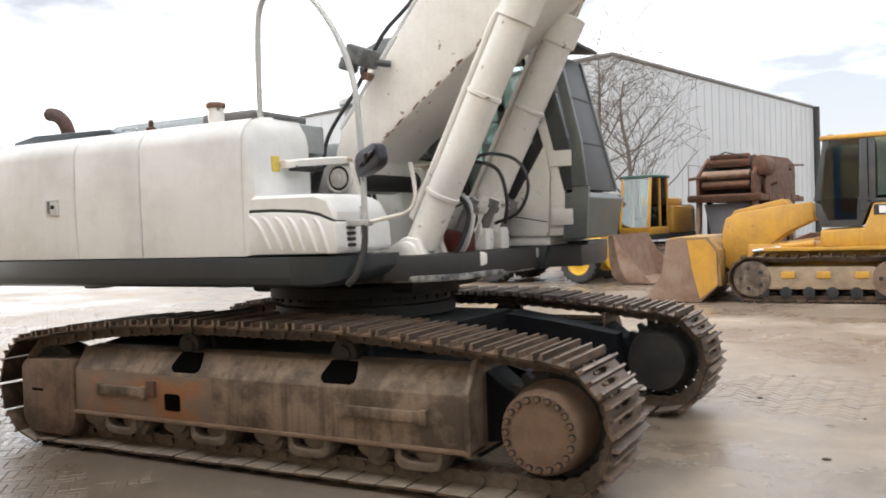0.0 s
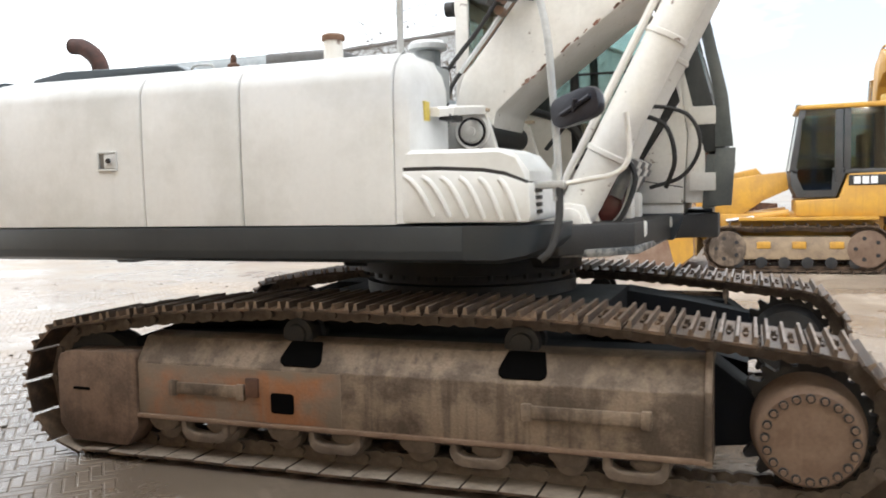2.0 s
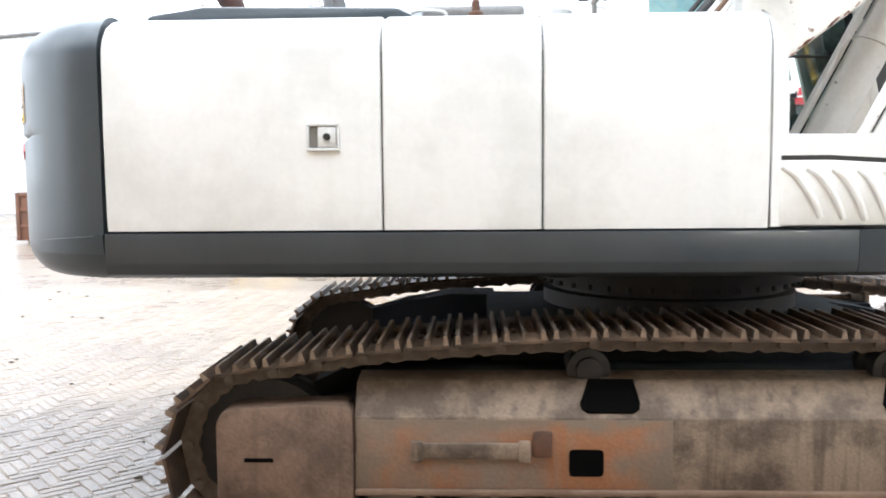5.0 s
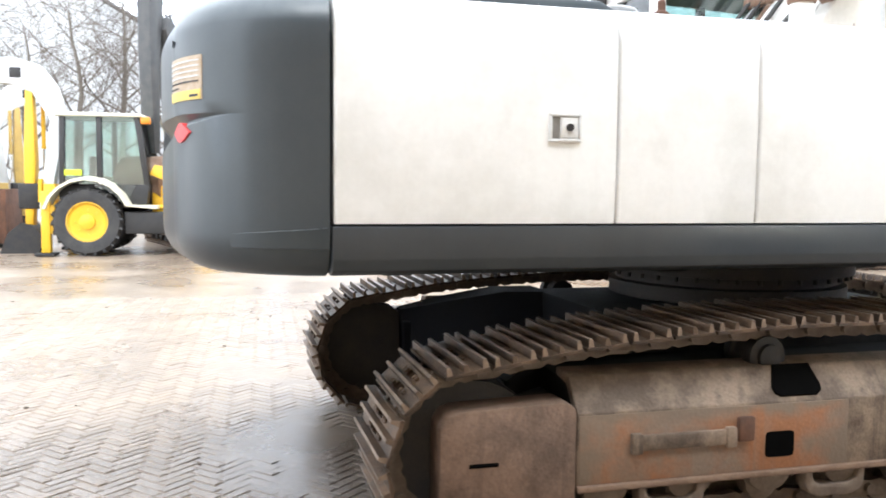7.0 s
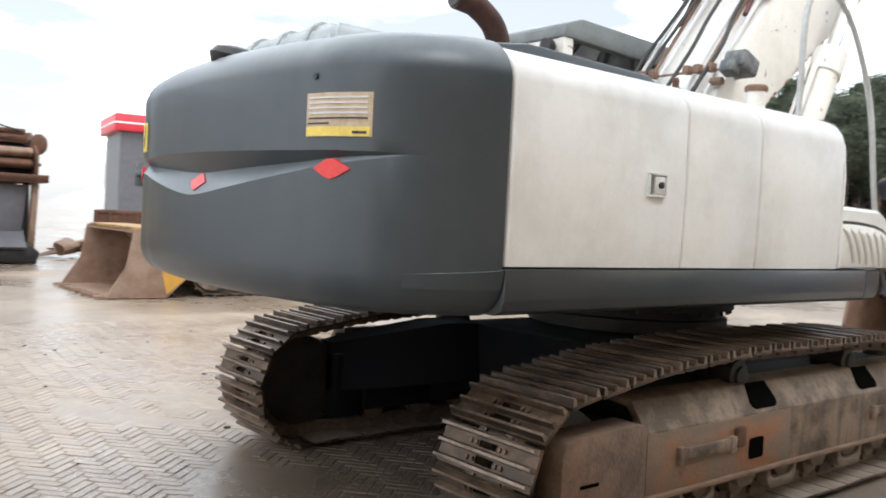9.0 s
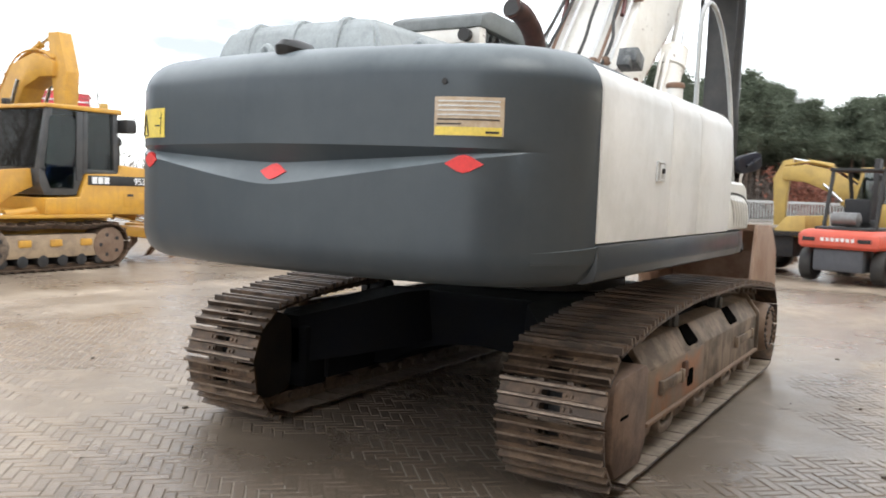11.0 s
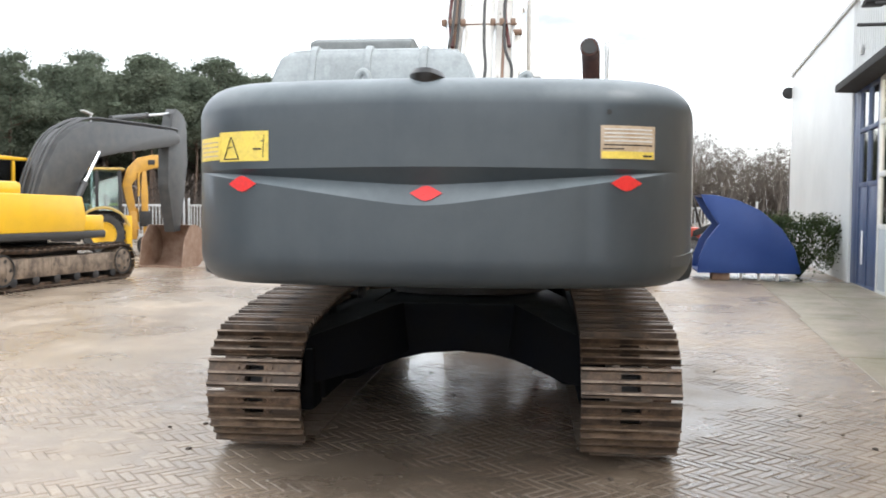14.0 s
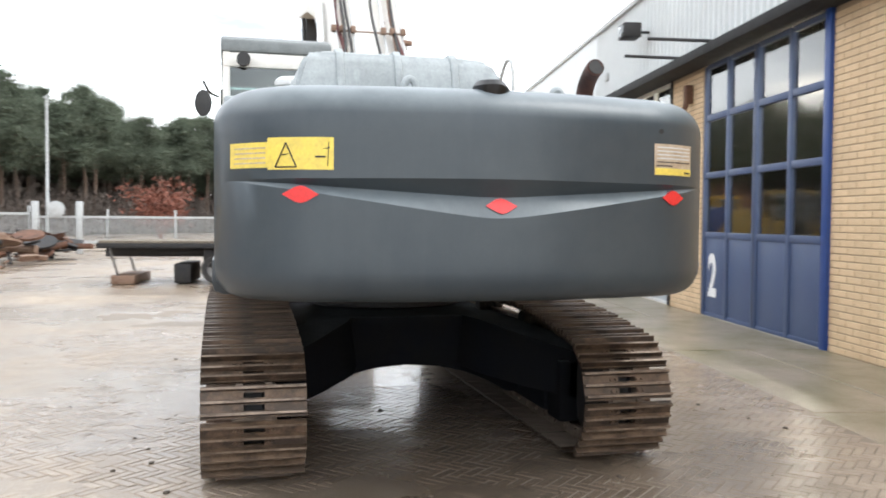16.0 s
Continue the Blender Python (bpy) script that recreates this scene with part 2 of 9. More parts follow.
M_FLRED = surface("faded_red_paint", (0.62, 0.10, 0.06), 0.45, other=(0.45, 0.08, 0.05), amount=0.6, scale=4)
M_REDHOSE = surface("dark_red_grease", (0.11, 0.018, 0.014), 0.4, other=(0.05, 0.012, 0.01), amount=0.8, scale=8)
M_GREY = surface("grey_steel", (0.22, 0.22, 0.22), 0.45, 0.5, other=(0.14, 0.13, 0.12), amount=0.7, scale=5)
M_GALV = surface("galvanised_steel", (0.50, 0.51, 0.51), 0.45, 0.3, other=(0.38, 0.38, 0.37), amount=0.7, scale=5)
M_CHROME = surface("chromed_rod", (0.7, 0.7, 0.7), 0.15, 1.0, amount=0.1)
M_EXC2GREY = surface("charcoal_paint", (0.045, 0.047, 0.05), 0.45, other=(0.09, 0.085, 0.08), amount=0.6, scale=4)
M_VGREY = surface("violet_grey_paint", (0.10, 0.10, 0.115), 0.5, other=(0.15, 0.14, 0.14), amount=0.6, scale=3)
M_BLUE = surface("blue_door_paint", (0.052, 0.078, 0.160), 0.45, other=(0.07, 0.098, 0.18), amount=0.7, scale=2, bump=0.04)
M_BLUE2 = surface("deep_blue_paint", (0.012, 0.045, 0.20), 0.42, other=(0.02, 0.06, 0.22), amount=0.6, scale=2, bump=0.05)
M_OFFWHITE = surface("off_white_frame", (0.66, 0.67, 0.67), 0.45, other=(0.52, 0.53, 0.53), amount=0.6, scale=3)
M_CLAD = surface("white_cladding", (0.66, 0.68, 0.68), 0.45, other=(0.57, 0.59, 0.59), amount=0.6, scale=0.5, bump=0.02, streak=0.15)
M_HALL = surface("pale_grey_cladding", (0.50, 0.515, 0.52), 0.5, other=(0.44, 0.455, 0.46), amount=0.6, scale=0.2, bump=0.02)
M_BRICK = surface("yellow_brick", (0.64, 0.475, 0.30), 0.75, other=(0.54, 0.385, 0.235), amount=0.8, scale=2.5, grain=90, bump=0.25, island=0.06)
M_MORTAR = surface("brick_mortar", (0.34, 0.255, 0.17), 0.9, bump=0.3)
M_ORANGE = surface("orange_lamp", (0.75, 0.25, 0.02), 0.3)
M_WOOD = surface("grey_timber", (0.20, 0.17, 0.13), 0.8, other=(0.12, 0.10, 0.08), amount=0.8, scale=6, bump=0.4)
M_BARK = surface("bare_bark", (0.13, 0.11, 0.092), 0.9, other=(0.19, 0.165, 0.14), amount=0.7, scale=6, bump=0.5)
M_PINEBARK = surface("pine_bark", (0.15, 0.10, 0.072), 0.9, other=(0.07, 0.05, 0.04), amount=0.7, scale=5, bump=0.5)
M_PINE = surface("pine_needles", (0.105, 0.128, 0.092), 0.95, other=(0.17, 0.192, 0.142), amount=1.0, scale=0.5, grain=3, bump=0, island=0.25)
M_BRUSH = surface("brown_undergrowth", (0.085, 0.066, 0.055), 0.9, other=(0.125, 0.103, 0.088), amount=0.8, scale=0.3, grain=3, bump=0, island=0.4)
M_REDBUSH = surface("copper_twigs", (0.20, 0.07, 0.045), 0.9, other=(0.14, 0.06, 0.04), amount=0.8, scale=1, grain=3, bump=0, island=0.4)
M_HEDGE = surface("hedge_leaves", (0.040, 0.062, 0.026), 0.6, other=(0.075, 0.095, 0.04), amount=1.0, scale=2, grain=10, bump=0, island=0.5)
for leafy in (M_PINE, M_HEDGE):
    n_, l_ = leafy.node_tree.nodes, leafy.node_tree.links
    tl_, mx_ = n_.new("ShaderNodeBsdfTranslucent"), n_.new("ShaderNodeMixShader")
    pr_ = n_["Principled BSDF"]
    l_.new(pr_.inputs["Base Color"].links[0].from_socket, tl_.inputs[0])
    mx_.inputs[0].default_value = 0.45
    l_.new(pr_.outputs[0], mx_.inputs[1])
    l_.new(tl_.outputs[0], mx_.inputs[2])
    l_.new(mx_.outputs[0], n_["Material Output"].inputs[0])
    pr_.inputs["Specular IOR Level"].default_value = 0.15
M_SEAT = surface("dark_seat_cloth", (0.03, 0.03, 0.032), 0.9)
M_INSIDE = surface("workshop_interior", (0.58, 0.53, 0.44), 0.8, other=(0.30, 0.27, 0.22), amount=0.6, scale=0.6)
M_LABELW = surface("white_lettering", (0.80, 0.80, 0.80), 0.5, amount=0.2)
# near-black and dull: the shade inside holes is put into the colour
M_HOLE = surface("hole_shade_black", (0.004, 0.004, 0.004), 1.0, bump=0)
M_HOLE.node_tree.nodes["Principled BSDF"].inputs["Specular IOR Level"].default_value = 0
M_GLASS = glassy("green_tinted_glass", (0.84, 0.905, 0.89), 0.5)
M_GLASS_DARK = glassy("smoked_cab_glass", (0.62, 0.68, 0.67), 0.5)
M_PANE = glassy("workshop_pane", (0.90, 0.87, 0.80), 0.3, 0.06, 0.12)


# ---- mesh helpers ----
def box(bm, a, b, bev=0.0, m=None, seg=2):
    """A box from corner a to corner b, its edges bevelled, moved by m."""
    mat = Matrix.Translation([(p + q) / 2 for p, q in zip(a, b)]) @ Matrix.Diagonal([abs(q - p) for p, q in zip(a, b)] + [1])
    vs = bmesh.ops.create_cube(bm, size=1, matrix=mat)["verts"]
    if bev:
        es = list({e for v in vs for e in v.link_edges})
        r = bmesh.ops.bevel(bm, geom=es, offset=bev, segments=seg, affect="EDGES", profile=0.5)
        vs = list({v for f in r["faces"] for v in f.verts} | {v for v in vs if v.is_valid})
    if m is not None:
        bmesh.ops.transform(bm, matrix=m, verts=vs)
    return vs


def to3(axis, u, v, w):
    return {"y": (u, w, v), "x": (w, u, v), "z": (u, v, w)}[axis]


def prism(bm, pts, a, b, axis="y", bev=0.0, seg=2):
    """A polygon of (u, v) points, drawn out along an axis from a to b."""
    lo = [bm.verts.new(to3(axis, u, v, a)) for u, v in pts]
    hi = [bm.verts.new(to3(axis, u, v, b)) for u, v in pts]
    n = len(pts)
    fs = [bm.faces.new(lo), bm.faces.new(hi[::-1])]
    for i in range(n):
        fs.append(bm.faces.new((lo[i], hi[i], hi[(i + 1) % n], lo[(i + 1) % n])))
    bmesh.ops.recalc_face_normals(bm, faces=fs)
    if bev:
        es = list({e for v in lo + hi for e in v.link_edges})
        bmesh.ops.bevel(bm, geom=es, offset=bev, segments=seg, affect="EDGES", profile=0.5)


def rings(bm, loops, closed=True, cap=True):
    """Skin a row of loops of equal length."""
    rows = [[bm.verts.new(p) for p in lp] for lp in loops]
    n = len(rows[0])
    fs = []
    for r, s in zip(rows, rows[1:]):
        for i in range(n if closed else n - 1):
            j = (i + 1) % n
            fs.append(bm.faces.new((r[i], r[j], s[j], s[i])))
    if cap:
        fs += [bm.faces.new(rows[0][::-1]), bm.faces.new(rows[-1])]
    bmesh.ops.recalc_face_normals(bm, faces=fs)


def frame_of(d):
    d = Vector(d).normalized()
    a = d.cross(Vector((0, 0, 1)) if abs(d.z) < 0.95 else Vector((1, 0, 0))).normalized()
    return d, a, d.cross(a)


def rod(bm, p, q, r, r2=None, seg=12):
    p, q = Vector(p), Vector(q)
    d, a, b = frame_of(q - p)
    r2 = r if r2 is None else r2
    cs = [(math.cos(6.2832 * i / seg), math.sin(6.2832 * i / seg)) for i in range(seg)]
    rings(bm, [[p + (a * c + b * s) * r for c, s in cs], [q + (a * c + b * s) * r2 for c, s in cs]])


def turned(bm, c, axis, prof, seg=24, cap=True):
    """A turned body: (radius, distance along axis) pairs round the axis through c."""
    c = Vector(c)
    d, a, b = frame_of(axis)
    cs = [(math.cos(6.2832 * i / seg), math.sin(6.2832 * i / seg)) for i in range(seg)]
    rings(bm, [[c + d * h + (a * x + b * y) * max(r, 0.001) for x, y in cs] for r, h in prof], cap=cap)


def smooth_line(pts, n=6):
    """Catmull-Rom through the points."""
    P = [Vector(p) for p in pts]
    P = [2 * P[0] - P[1]] + P + [2 * P[-1] - P[-2]]
    out = []
    for i in range(1, len(P) - 2):
        for k in range(n):
            t = k / n
            a, b, c, d = P[i - 1], P[i], P[i + 1], P[i + 2]
            out.append(0.5 * (2 * b + (c - a) * t + (2 * a - 5 * b + 4 * c - d) * t * t + (3 * b - a - 3 * c + d) * t ** 3))
    return out + [P[-2]]


def tube(bm, pts, r, seg=8, r2=None):
    """A pipe or hose along the points."""
    P = [Vector(p) for p in pts]
    loops, a = [], None
    for i, p in enumerate(P):
        d = (P[min(i + 1, len(P) - 1)] - P[max(i - 1, 0)]).normalized()
        if a is None:
            _, a, b = frame_of(d)
        a = (a - d * a.dot(d)).normalized()
        b = d.cross(a)
        rad = r if r2 is None else r + (r2 - r) * i / (len(P) - 1)
        loops.append([p + (a * math.cos(6.2832 * k / seg) + b * math.sin(6.2832 * k / seg)) * rad for k in range(seg)])
    rings(bm, loops)


def part(name, bm, material, parent=None, label="", smooth=35, m=None):
    """Link a bmesh as one mesh object under a thing or a part."""
    me = bpy.data.meshes.new(name)
    if m is not None:
        bmesh.ops.transform(bm, matrix=m, verts=bm.verts)
    bm.to_mesh(me)
    bm.free()
    me.materials.append(material)
    if smooth:
        me.shade_smooth()
        me.set_sharp_from_angle(angle=radians(smooth))
    ob = new(name, me)
    ob.parent = parent
    if label:
        ob["label"] = label
    return ob


def thing(name, m, label, category, group="", kind=""):
    """An Empty at a thing's base, which parents its parts."""
    ob = new(name)
    ob.empty_display_size = 0.2
    ob.matrix_world = m
    return tagged(ob, label, category, group, kind)


def B(*args, **kw):
    """A new bmesh with one box."""
    bm = bmesh.new()
    box(bm, *args, **kw)
    return bm


def PR(*args, **kw):
    bm = bmesh.new()
    prism(bm, *args, **kw)
    return bm


def RD(*args, **kw):
    bm = bmesh.new()
    rod(bm, *args, **kw)
    return bm


def TU(*args, **kw):
    bm = bmesh.new()
    tube(bm, *args, **kw)
    return bm


def TN(*args, **kw):
    bm = bmesh.new()
    turned(bm, *args, **kw)
    return bm

# ---- the white crawler excavator in the middle of the yard ----
CX, CY = -3.71, 5.585
SHIFT = Matrix.Translation((-CX, -CY, 0))
excavator = thing("crawler_excavator", pose(CX, CY, 0), "large white crawler excavator with slate grey counterweight and muddy tracks", "excavator")


def ep(name, bm, material, parent=None, label="", smooth=35):
    """A part of the excavator, drawn in the yard's own coordinates."""
    return part(name, bm, material, parent or excavator, label, smooth, SHIFT)


M_DUSTY = surface("dry_dust_on_steel", (0.27, 0.22, 0.172), 0.8, other=(0.13, 0.10, 0.078), amount=0.7, scale=7, bump=0.2, tonal=0.25)
M_YOKE = surface("red_brown_muddy_cover", (0.165, 0.105, 0.074), 0.6, 0.1, other=(0.06, 0.038, 0.027), amount=0.85, scale=4, grain=60, bump=0.4, dust_or_light=DUST, dusty=0.3, streak=0.5, sharp=1.5, tonal=0.3)
M_RUSTDARK = surface("dark_dusty_casting", (0.11, 0.085, 0.067), 0.65, 0.1, other=(0.21, 0.162, 0.125), amount=0.8, scale=8, bump=0.3)
# tracks
IDLER, SPROCKET, RAD = (-5.745, 0.43), (-1.69, 0.435), 0.375
PITCH = 0.203


def track_line():
    """The line of the shoes' inner face, in x and z, and the length run up to each point."""
    pts = []
    for k in range(25):
        a = radians(-90 - 180 * k / 24)
        pts.append((IDLER[0] + RAD * math.cos(a), IDLER[1] + RAD * math.sin(a)))
    top = [(IDLER[0], IDLER[1] + RAD), (-5.3, 0.872), (-4.85, 0.91), (-4.3, 0.935), (-3.6, 0.93), (-2.95, 0.925), (-2.4, 0.885), (SPROCKET[0], SPROCKET[1] + RAD)]
    pts += [(p.x, p.z) for p in smooth_line([(x, 0, z) for x, z in top], 8)][1:-1]
    for k in range(25):
        a = radians(90 - 180 * k / 24)
        pts.append((SPROCKET[0] + RAD * math.cos(a), SPROCKET[1] + RAD * math.sin(a)))
    pts += [(SPROCKET[0] + (IDLER[0] - SPROCKET[0]) * k / 40, 0.058 + 0.002 * math.sin(k)) for k in range(1, 40)]
    return pts


def along(pts, count):
    """count places evenly along a closed line: x, z and the outward angle."""
    run, n = [0.0], len(pts)
    for i in range(n):
        p, q = pts[i], pts[(i + 1) % n]
        run.append(run[-1] + math.hypot(q[0] - p[0], q[1] - p[1]))
    out, i = [], 0
    for k in range(count):
        s = run[-1] * (k + 0.5) / count
        while run[i + 1] < s:
            i += 1
        p, q = pts[i], pts[(i + 1) % n]
        f = (s - run[i]) / (run[i + 1] - run[i])
        out.append((p[0] + (q[0] - p[0]) * f, p[1] + (q[1] - p[1]) * f, math.atan2(q[1] - p[1], q[0] - p[0])))
    return out


LINE = track_line()
LENGTH = sum(math.hypot(LINE[i][0] - LINE[i - 1][0], LINE[i][1] - LINE[i - 1][1]) for i in range(len(LINE)))
COUNT = round(LENGTH / PITCH)

HALF = 0.305


def shoe_part(short):
    """One triple-grouser shoe; short: how far its grousers stop before its ends."""
    bm = bmesh.new()
    for y0, y1 in ((-HALF, -0.06), (0.06, HALF)):
        box(bm, (-0.097, y0, 0.0), (0.092, y1, 0.014))
    for x0, x1 in ((-0.097, -0.055), (-0.02, 0.02), (0.05, 0.092)):
        box(bm, (x0, -0.06, 0.0), (x1, 0.06, 0.014))
    n_plain = len(bm.faces)
    for x, h in ((-0.075, 0.05), (-0.002, 0.044), (0.076, 0.05)):
        prism(bm, [(x - 0.013, 0.013), (x + 0.013, 0.013), (x + 0.007, h), (x - 0.007, h)], -HALF + short, HALF - short)
    bm.faces.ensure_lookup_table()
    bm.normal_update()
    for f in bm.faces[n_plain:]:
        if f.normal.z > 0.6 or abs(f.normal.y) > 0.6:
            f.material_index = 1
    if short > 0.05:
        for f in bm.faces[:n_plain]:
            if f.normal.z < -0.5:
                f.material_index = 2
    for y in (-0.11, -0.075, 0.075, 0.11):
        rod(bm, (0.035, y, 0.01), (0.035, y, 0.026), 0.012, seg=6)
        rod(bm, (-0.04, y, 0.01), (-0.04, y, 0.026), 0.012, seg=6)
    ob = part("shoe", bm, M_SHOE)
    me = ob.data
    me.materials.append(M_WORN)
    me.materials.append(M_DUSTY)
    bpy.data.objects.remove(ob)
    return me


shoe_mesh, pressed_shoe = shoe_part(0.004), shoe_part(0.08)

bm = bmesh.new()
for s in (-1, 1):
    prism(bm, [(-0.125, -0.075), (-0.03, -0.085), (0.0, -0.07), (0.03, -0.085), (0.105, -0.075), (0.115, -0.03), (0.09, 0.0), (-0.09, 0.0), (-0.13, -0.03)], s * 0.085 - 0.02, s * 0.085 + 0.02)
rod(bm, (-0.1, -0.13, -0.045), (-0.1, 0.13, -0.045), 0.024, seg=8)
link_mesh = part("link", bm, M_RUSTDARK).data
bpy.data.objects.remove(bpy.data.objects["link"])


def side_frame(yc, s):
    """One side of the undercarriage: yc its middle, s = -1 when its outer face looks to -y."""
    def yy(a, b):
        return (yc + s * a, yc + s * b) if s > 0 else (yc + s * b, yc + s * a)

    out, inn = 0.262, -0.27
    bm = bmesh.new()
    # side frame: box section with sloped top; its pockets are painted black plates
    prism(bm, [(yc + s * 0.235, 0.29), (yc + s * 0.235, 0.58), (yc + s * 0.14, 0.715), (yc + s * inn, 0.735), (yc + s * inn, 0.22), (yc + s * 0.1, 0.22)], -5.33, -2.12, "x", 0.012)
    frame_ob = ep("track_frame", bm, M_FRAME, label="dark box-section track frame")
    bm = bmesh.new()
    prism(bm, [(yc + s * out, 0.29), (yc + s * out, 0.60), (yc + s * 0.16, 0.74), (yc + s * 0.02, 0.755), (yc + s * 0.02, 0.72), (yc + s * 0.13, 0.70), (yc + s * 0.225, 0.58), (yc + s * 0.225, 0.29)], -5.33, -2.12, "x", 0.008)
    ep("side_skin", bm, M_MUD, frame_ob, "muddy brown side plate, stained and worn")
    # bottom ledge
    a, b = yy(0.10, 0.285)
    ep("ledge", B((-5.33, a, 0.272), (-2.10, b, 0.298), 0.006), M_HUB, frame_ob)
    # rusty panel round the rear
    a, b = yy(out - 0.01, out + 0.0025)
    ep("rusty_panel", B((-5.32, a, 0.30), (-4.0, b, 0.594), 0.002), M_ORUST, frame_ob, "orange rust-stained side panel")
    # idler yoke cover
    bm = bmesh.new()
    a, b = yy(0.10, 0.275)
    prism(bm, [(-5.92, 0.20), (-5.84, 0.10), (-5.42, 0.09), (-5.335, 0.20), (-5.335, 0.62), (-5.36, 0.648), (-5.40, 0.66), (-5.84, 0.645), (-5.89, 0.63), (-5.92, 0.58)], a, b, bev=0.012)
    ep("idler_cover", bm, M_YOKE, frame_ob)
    a, b = yy(-0.24, 0.09)
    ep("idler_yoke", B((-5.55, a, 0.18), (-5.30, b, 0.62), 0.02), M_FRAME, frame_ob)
    a, b = yy(0.268, 0.279)
    # slot painted as a black plate
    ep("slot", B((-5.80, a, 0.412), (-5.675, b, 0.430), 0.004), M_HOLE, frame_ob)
    # square hole, its shade painted as a black plate
    a, b = yy(out - 0.02, out + 0.006)
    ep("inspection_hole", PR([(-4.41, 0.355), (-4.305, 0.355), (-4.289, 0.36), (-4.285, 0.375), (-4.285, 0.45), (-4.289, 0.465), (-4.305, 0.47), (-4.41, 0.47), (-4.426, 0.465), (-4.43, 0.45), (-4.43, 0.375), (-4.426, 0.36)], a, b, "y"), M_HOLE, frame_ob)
    # step plates bolted on
    for x0, x1 in ((-5.05, -4.62), (-2.96, -2.40)):
        bm = bmesh.new()
        a, b = yy(out, out + 0.024)
        box(bm, (x0, a, 0.43), (x1, b, 0.50), 0.01)
        for x in (x0 - 0.02, x1 + 0.0):
            a2, b2 = yy(out, out + 0.034)
            box(bm, (x - 0.02, a2, 0.42), (x + 0.03, b2, 0.51), 0.008)
        ep("step_plate", bm, M_MUD, frame_ob)
    a, b = yy(out, out + 0.03)
    ep("bracket", B((-4.58, a, 0.44), (-4.50, b, 0.55), 0.01), M_RUST, frame_ob)
    # pockets in the sloped top, shade painted as black plates, carrier rollers over them
    for x in (-4.24, -2.99):
        bm = bmesh.new()
        xm = x - 0.02
        pts = [(xm - 0.09, 0.02), (xm + 0.10, 0.02), (xm + 0.125, 0.035), (xm + 0.13, 0.06), (xm + 0.11, 0.15), (xm - 0.08, 0.15), (xm - 0.12, 0.06), (xm - 0.115, 0.035)]
        prism(bm, pts, -0.006, 0.008, "z")
        for v in bm.verts:
            v.co = Vector((v.co.x, yc + s * (out - v.co.y * 0.68 + v.co.z), 0.60 + v.co.y * 0.93 + v.co.z))
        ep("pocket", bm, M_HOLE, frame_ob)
    for x in (-4.33, -3.035):
        bm = bmesh.new()
        turned(bm, (x, yc + s * -0.10, 0.775), (0, s, 0), [(0.085, 0), (0.085, 0.05), (0.065, 0.06), (0.065, 0.15), (0.092, 0.16), (0.092, 0.22), (0.06, 0.228), (0.055, 0.245), (0.03, 0.25)], 24)
        ep("carrier_roller", bm, M_DARK, frame_ob)
    # bottom rollers and their guards
    for i in range(8):
        x = -5.18 + i * 0.4
        bm = bmesh.new()
        turned(bm, (x, yc - 0.2, 0.215), (0, 1, 0), [(0.05, 0), (0.085, 0.02), (0.085, 0.1), (0.06, 0.12), (0.06, 0.28), (0.085, 0.3), (0.085, 0.38), (0.05, 0.4)], 14)
        ep("track_roller", bm, M_RUSTDARK, frame_ob)
        bm = bmesh.new()
        a, b = yy(0.16, 0.235)
        prism(bm, [(x - 0.105, 0.275), (x - 0.10, 0.235), (x - 0.07, 0.205), (x - 0.04, 0.192), (x + 0.04, 0.192), (x + 0.07, 0.205), (x + 0.10, 0.235), (x + 0.105, 0.275)], a, b, bev=0.01)
        ep("roller_boss", bm, M_RUSTDARK, frame_ob)
    for x in (-4.88, -4.05, -3.23, -2.45):
        bm = bmesh.new()
        a, b = yy(0.185, 0.262)
        prism(bm, [(x - 0.16, 0.285), (x - 0.155, 0.20), (x - 0.13, 0.165), (x - 0.09, 0.15), (x + 0.09, 0.15), (x + 0.13, 0.165), (x + 0.155, 0.20), (x + 0.16, 0.285), (x + 0.125, 0.285), (x + 0.115, 0.225), (x + 0.075, 0.205), (x - 0.075, 0.205), (x - 0.115, 0.225), (x - 0.125, 0.285)], a, b, bev=0.009)
        ep("track_guide", bm, M_RUSTDARK, frame_ob)
    # idler and sprocket
    bm = bmesh.new()
    turned(bm, (IDLER[0], yc - 0.12, IDLER[1]), (0, 1, 0), [(0.05, 0), (0.23, 0.01), (0.30, 0.02), (0.31, 0.06), (0.295, 0.07), (0.295, 0.17), (0.31, 0.18), (0.30, 0.22), (0.23, 0.23), (0.05, 0.24)], 36)
    ep("idler", bm, M_DARK, frame_ob)
    bm = bmesh.new()
    teeth = []
    for k in range(84):
        r = 0.325 if k % 4 in (1, 2) else 0.275
        teeth.append((SPROCKET[0] + r * math.cos(6.2832 * k / 84), SPROCKET[1] + r * math.sin(6.2832 * k / 84)))
    prism(bm, teeth, yc - 0.035, yc + 0.035)
    spr = ep("sprocket", bm, M_DARK, frame_ob)
    bm = bmesh.new()
    turned(bm, (SPROCKET[0], yc, SPROCKET[1]), (0, s, 0), [(0.25, 0), (0.25, 0.12), (0.24, 0.16), (0.23, 0.2), (0.23, 0.25), (0.222, 0.262), (0.216, 0.285), (0.208, 0.297), (0.01, 0.303)], 48)
    ep("final_drive", bm, M_HUB, frame_ob, "round dusty drive cover with a ring of bolts")
    for nm, r, y0, y1, mat in (("washer_ring", 0.021, 0.294, 0.309, M_DARK), ("bolt_ring", 0.0135, 0.300, 0.320, M_HUB)):
        bm = bmesh.new()
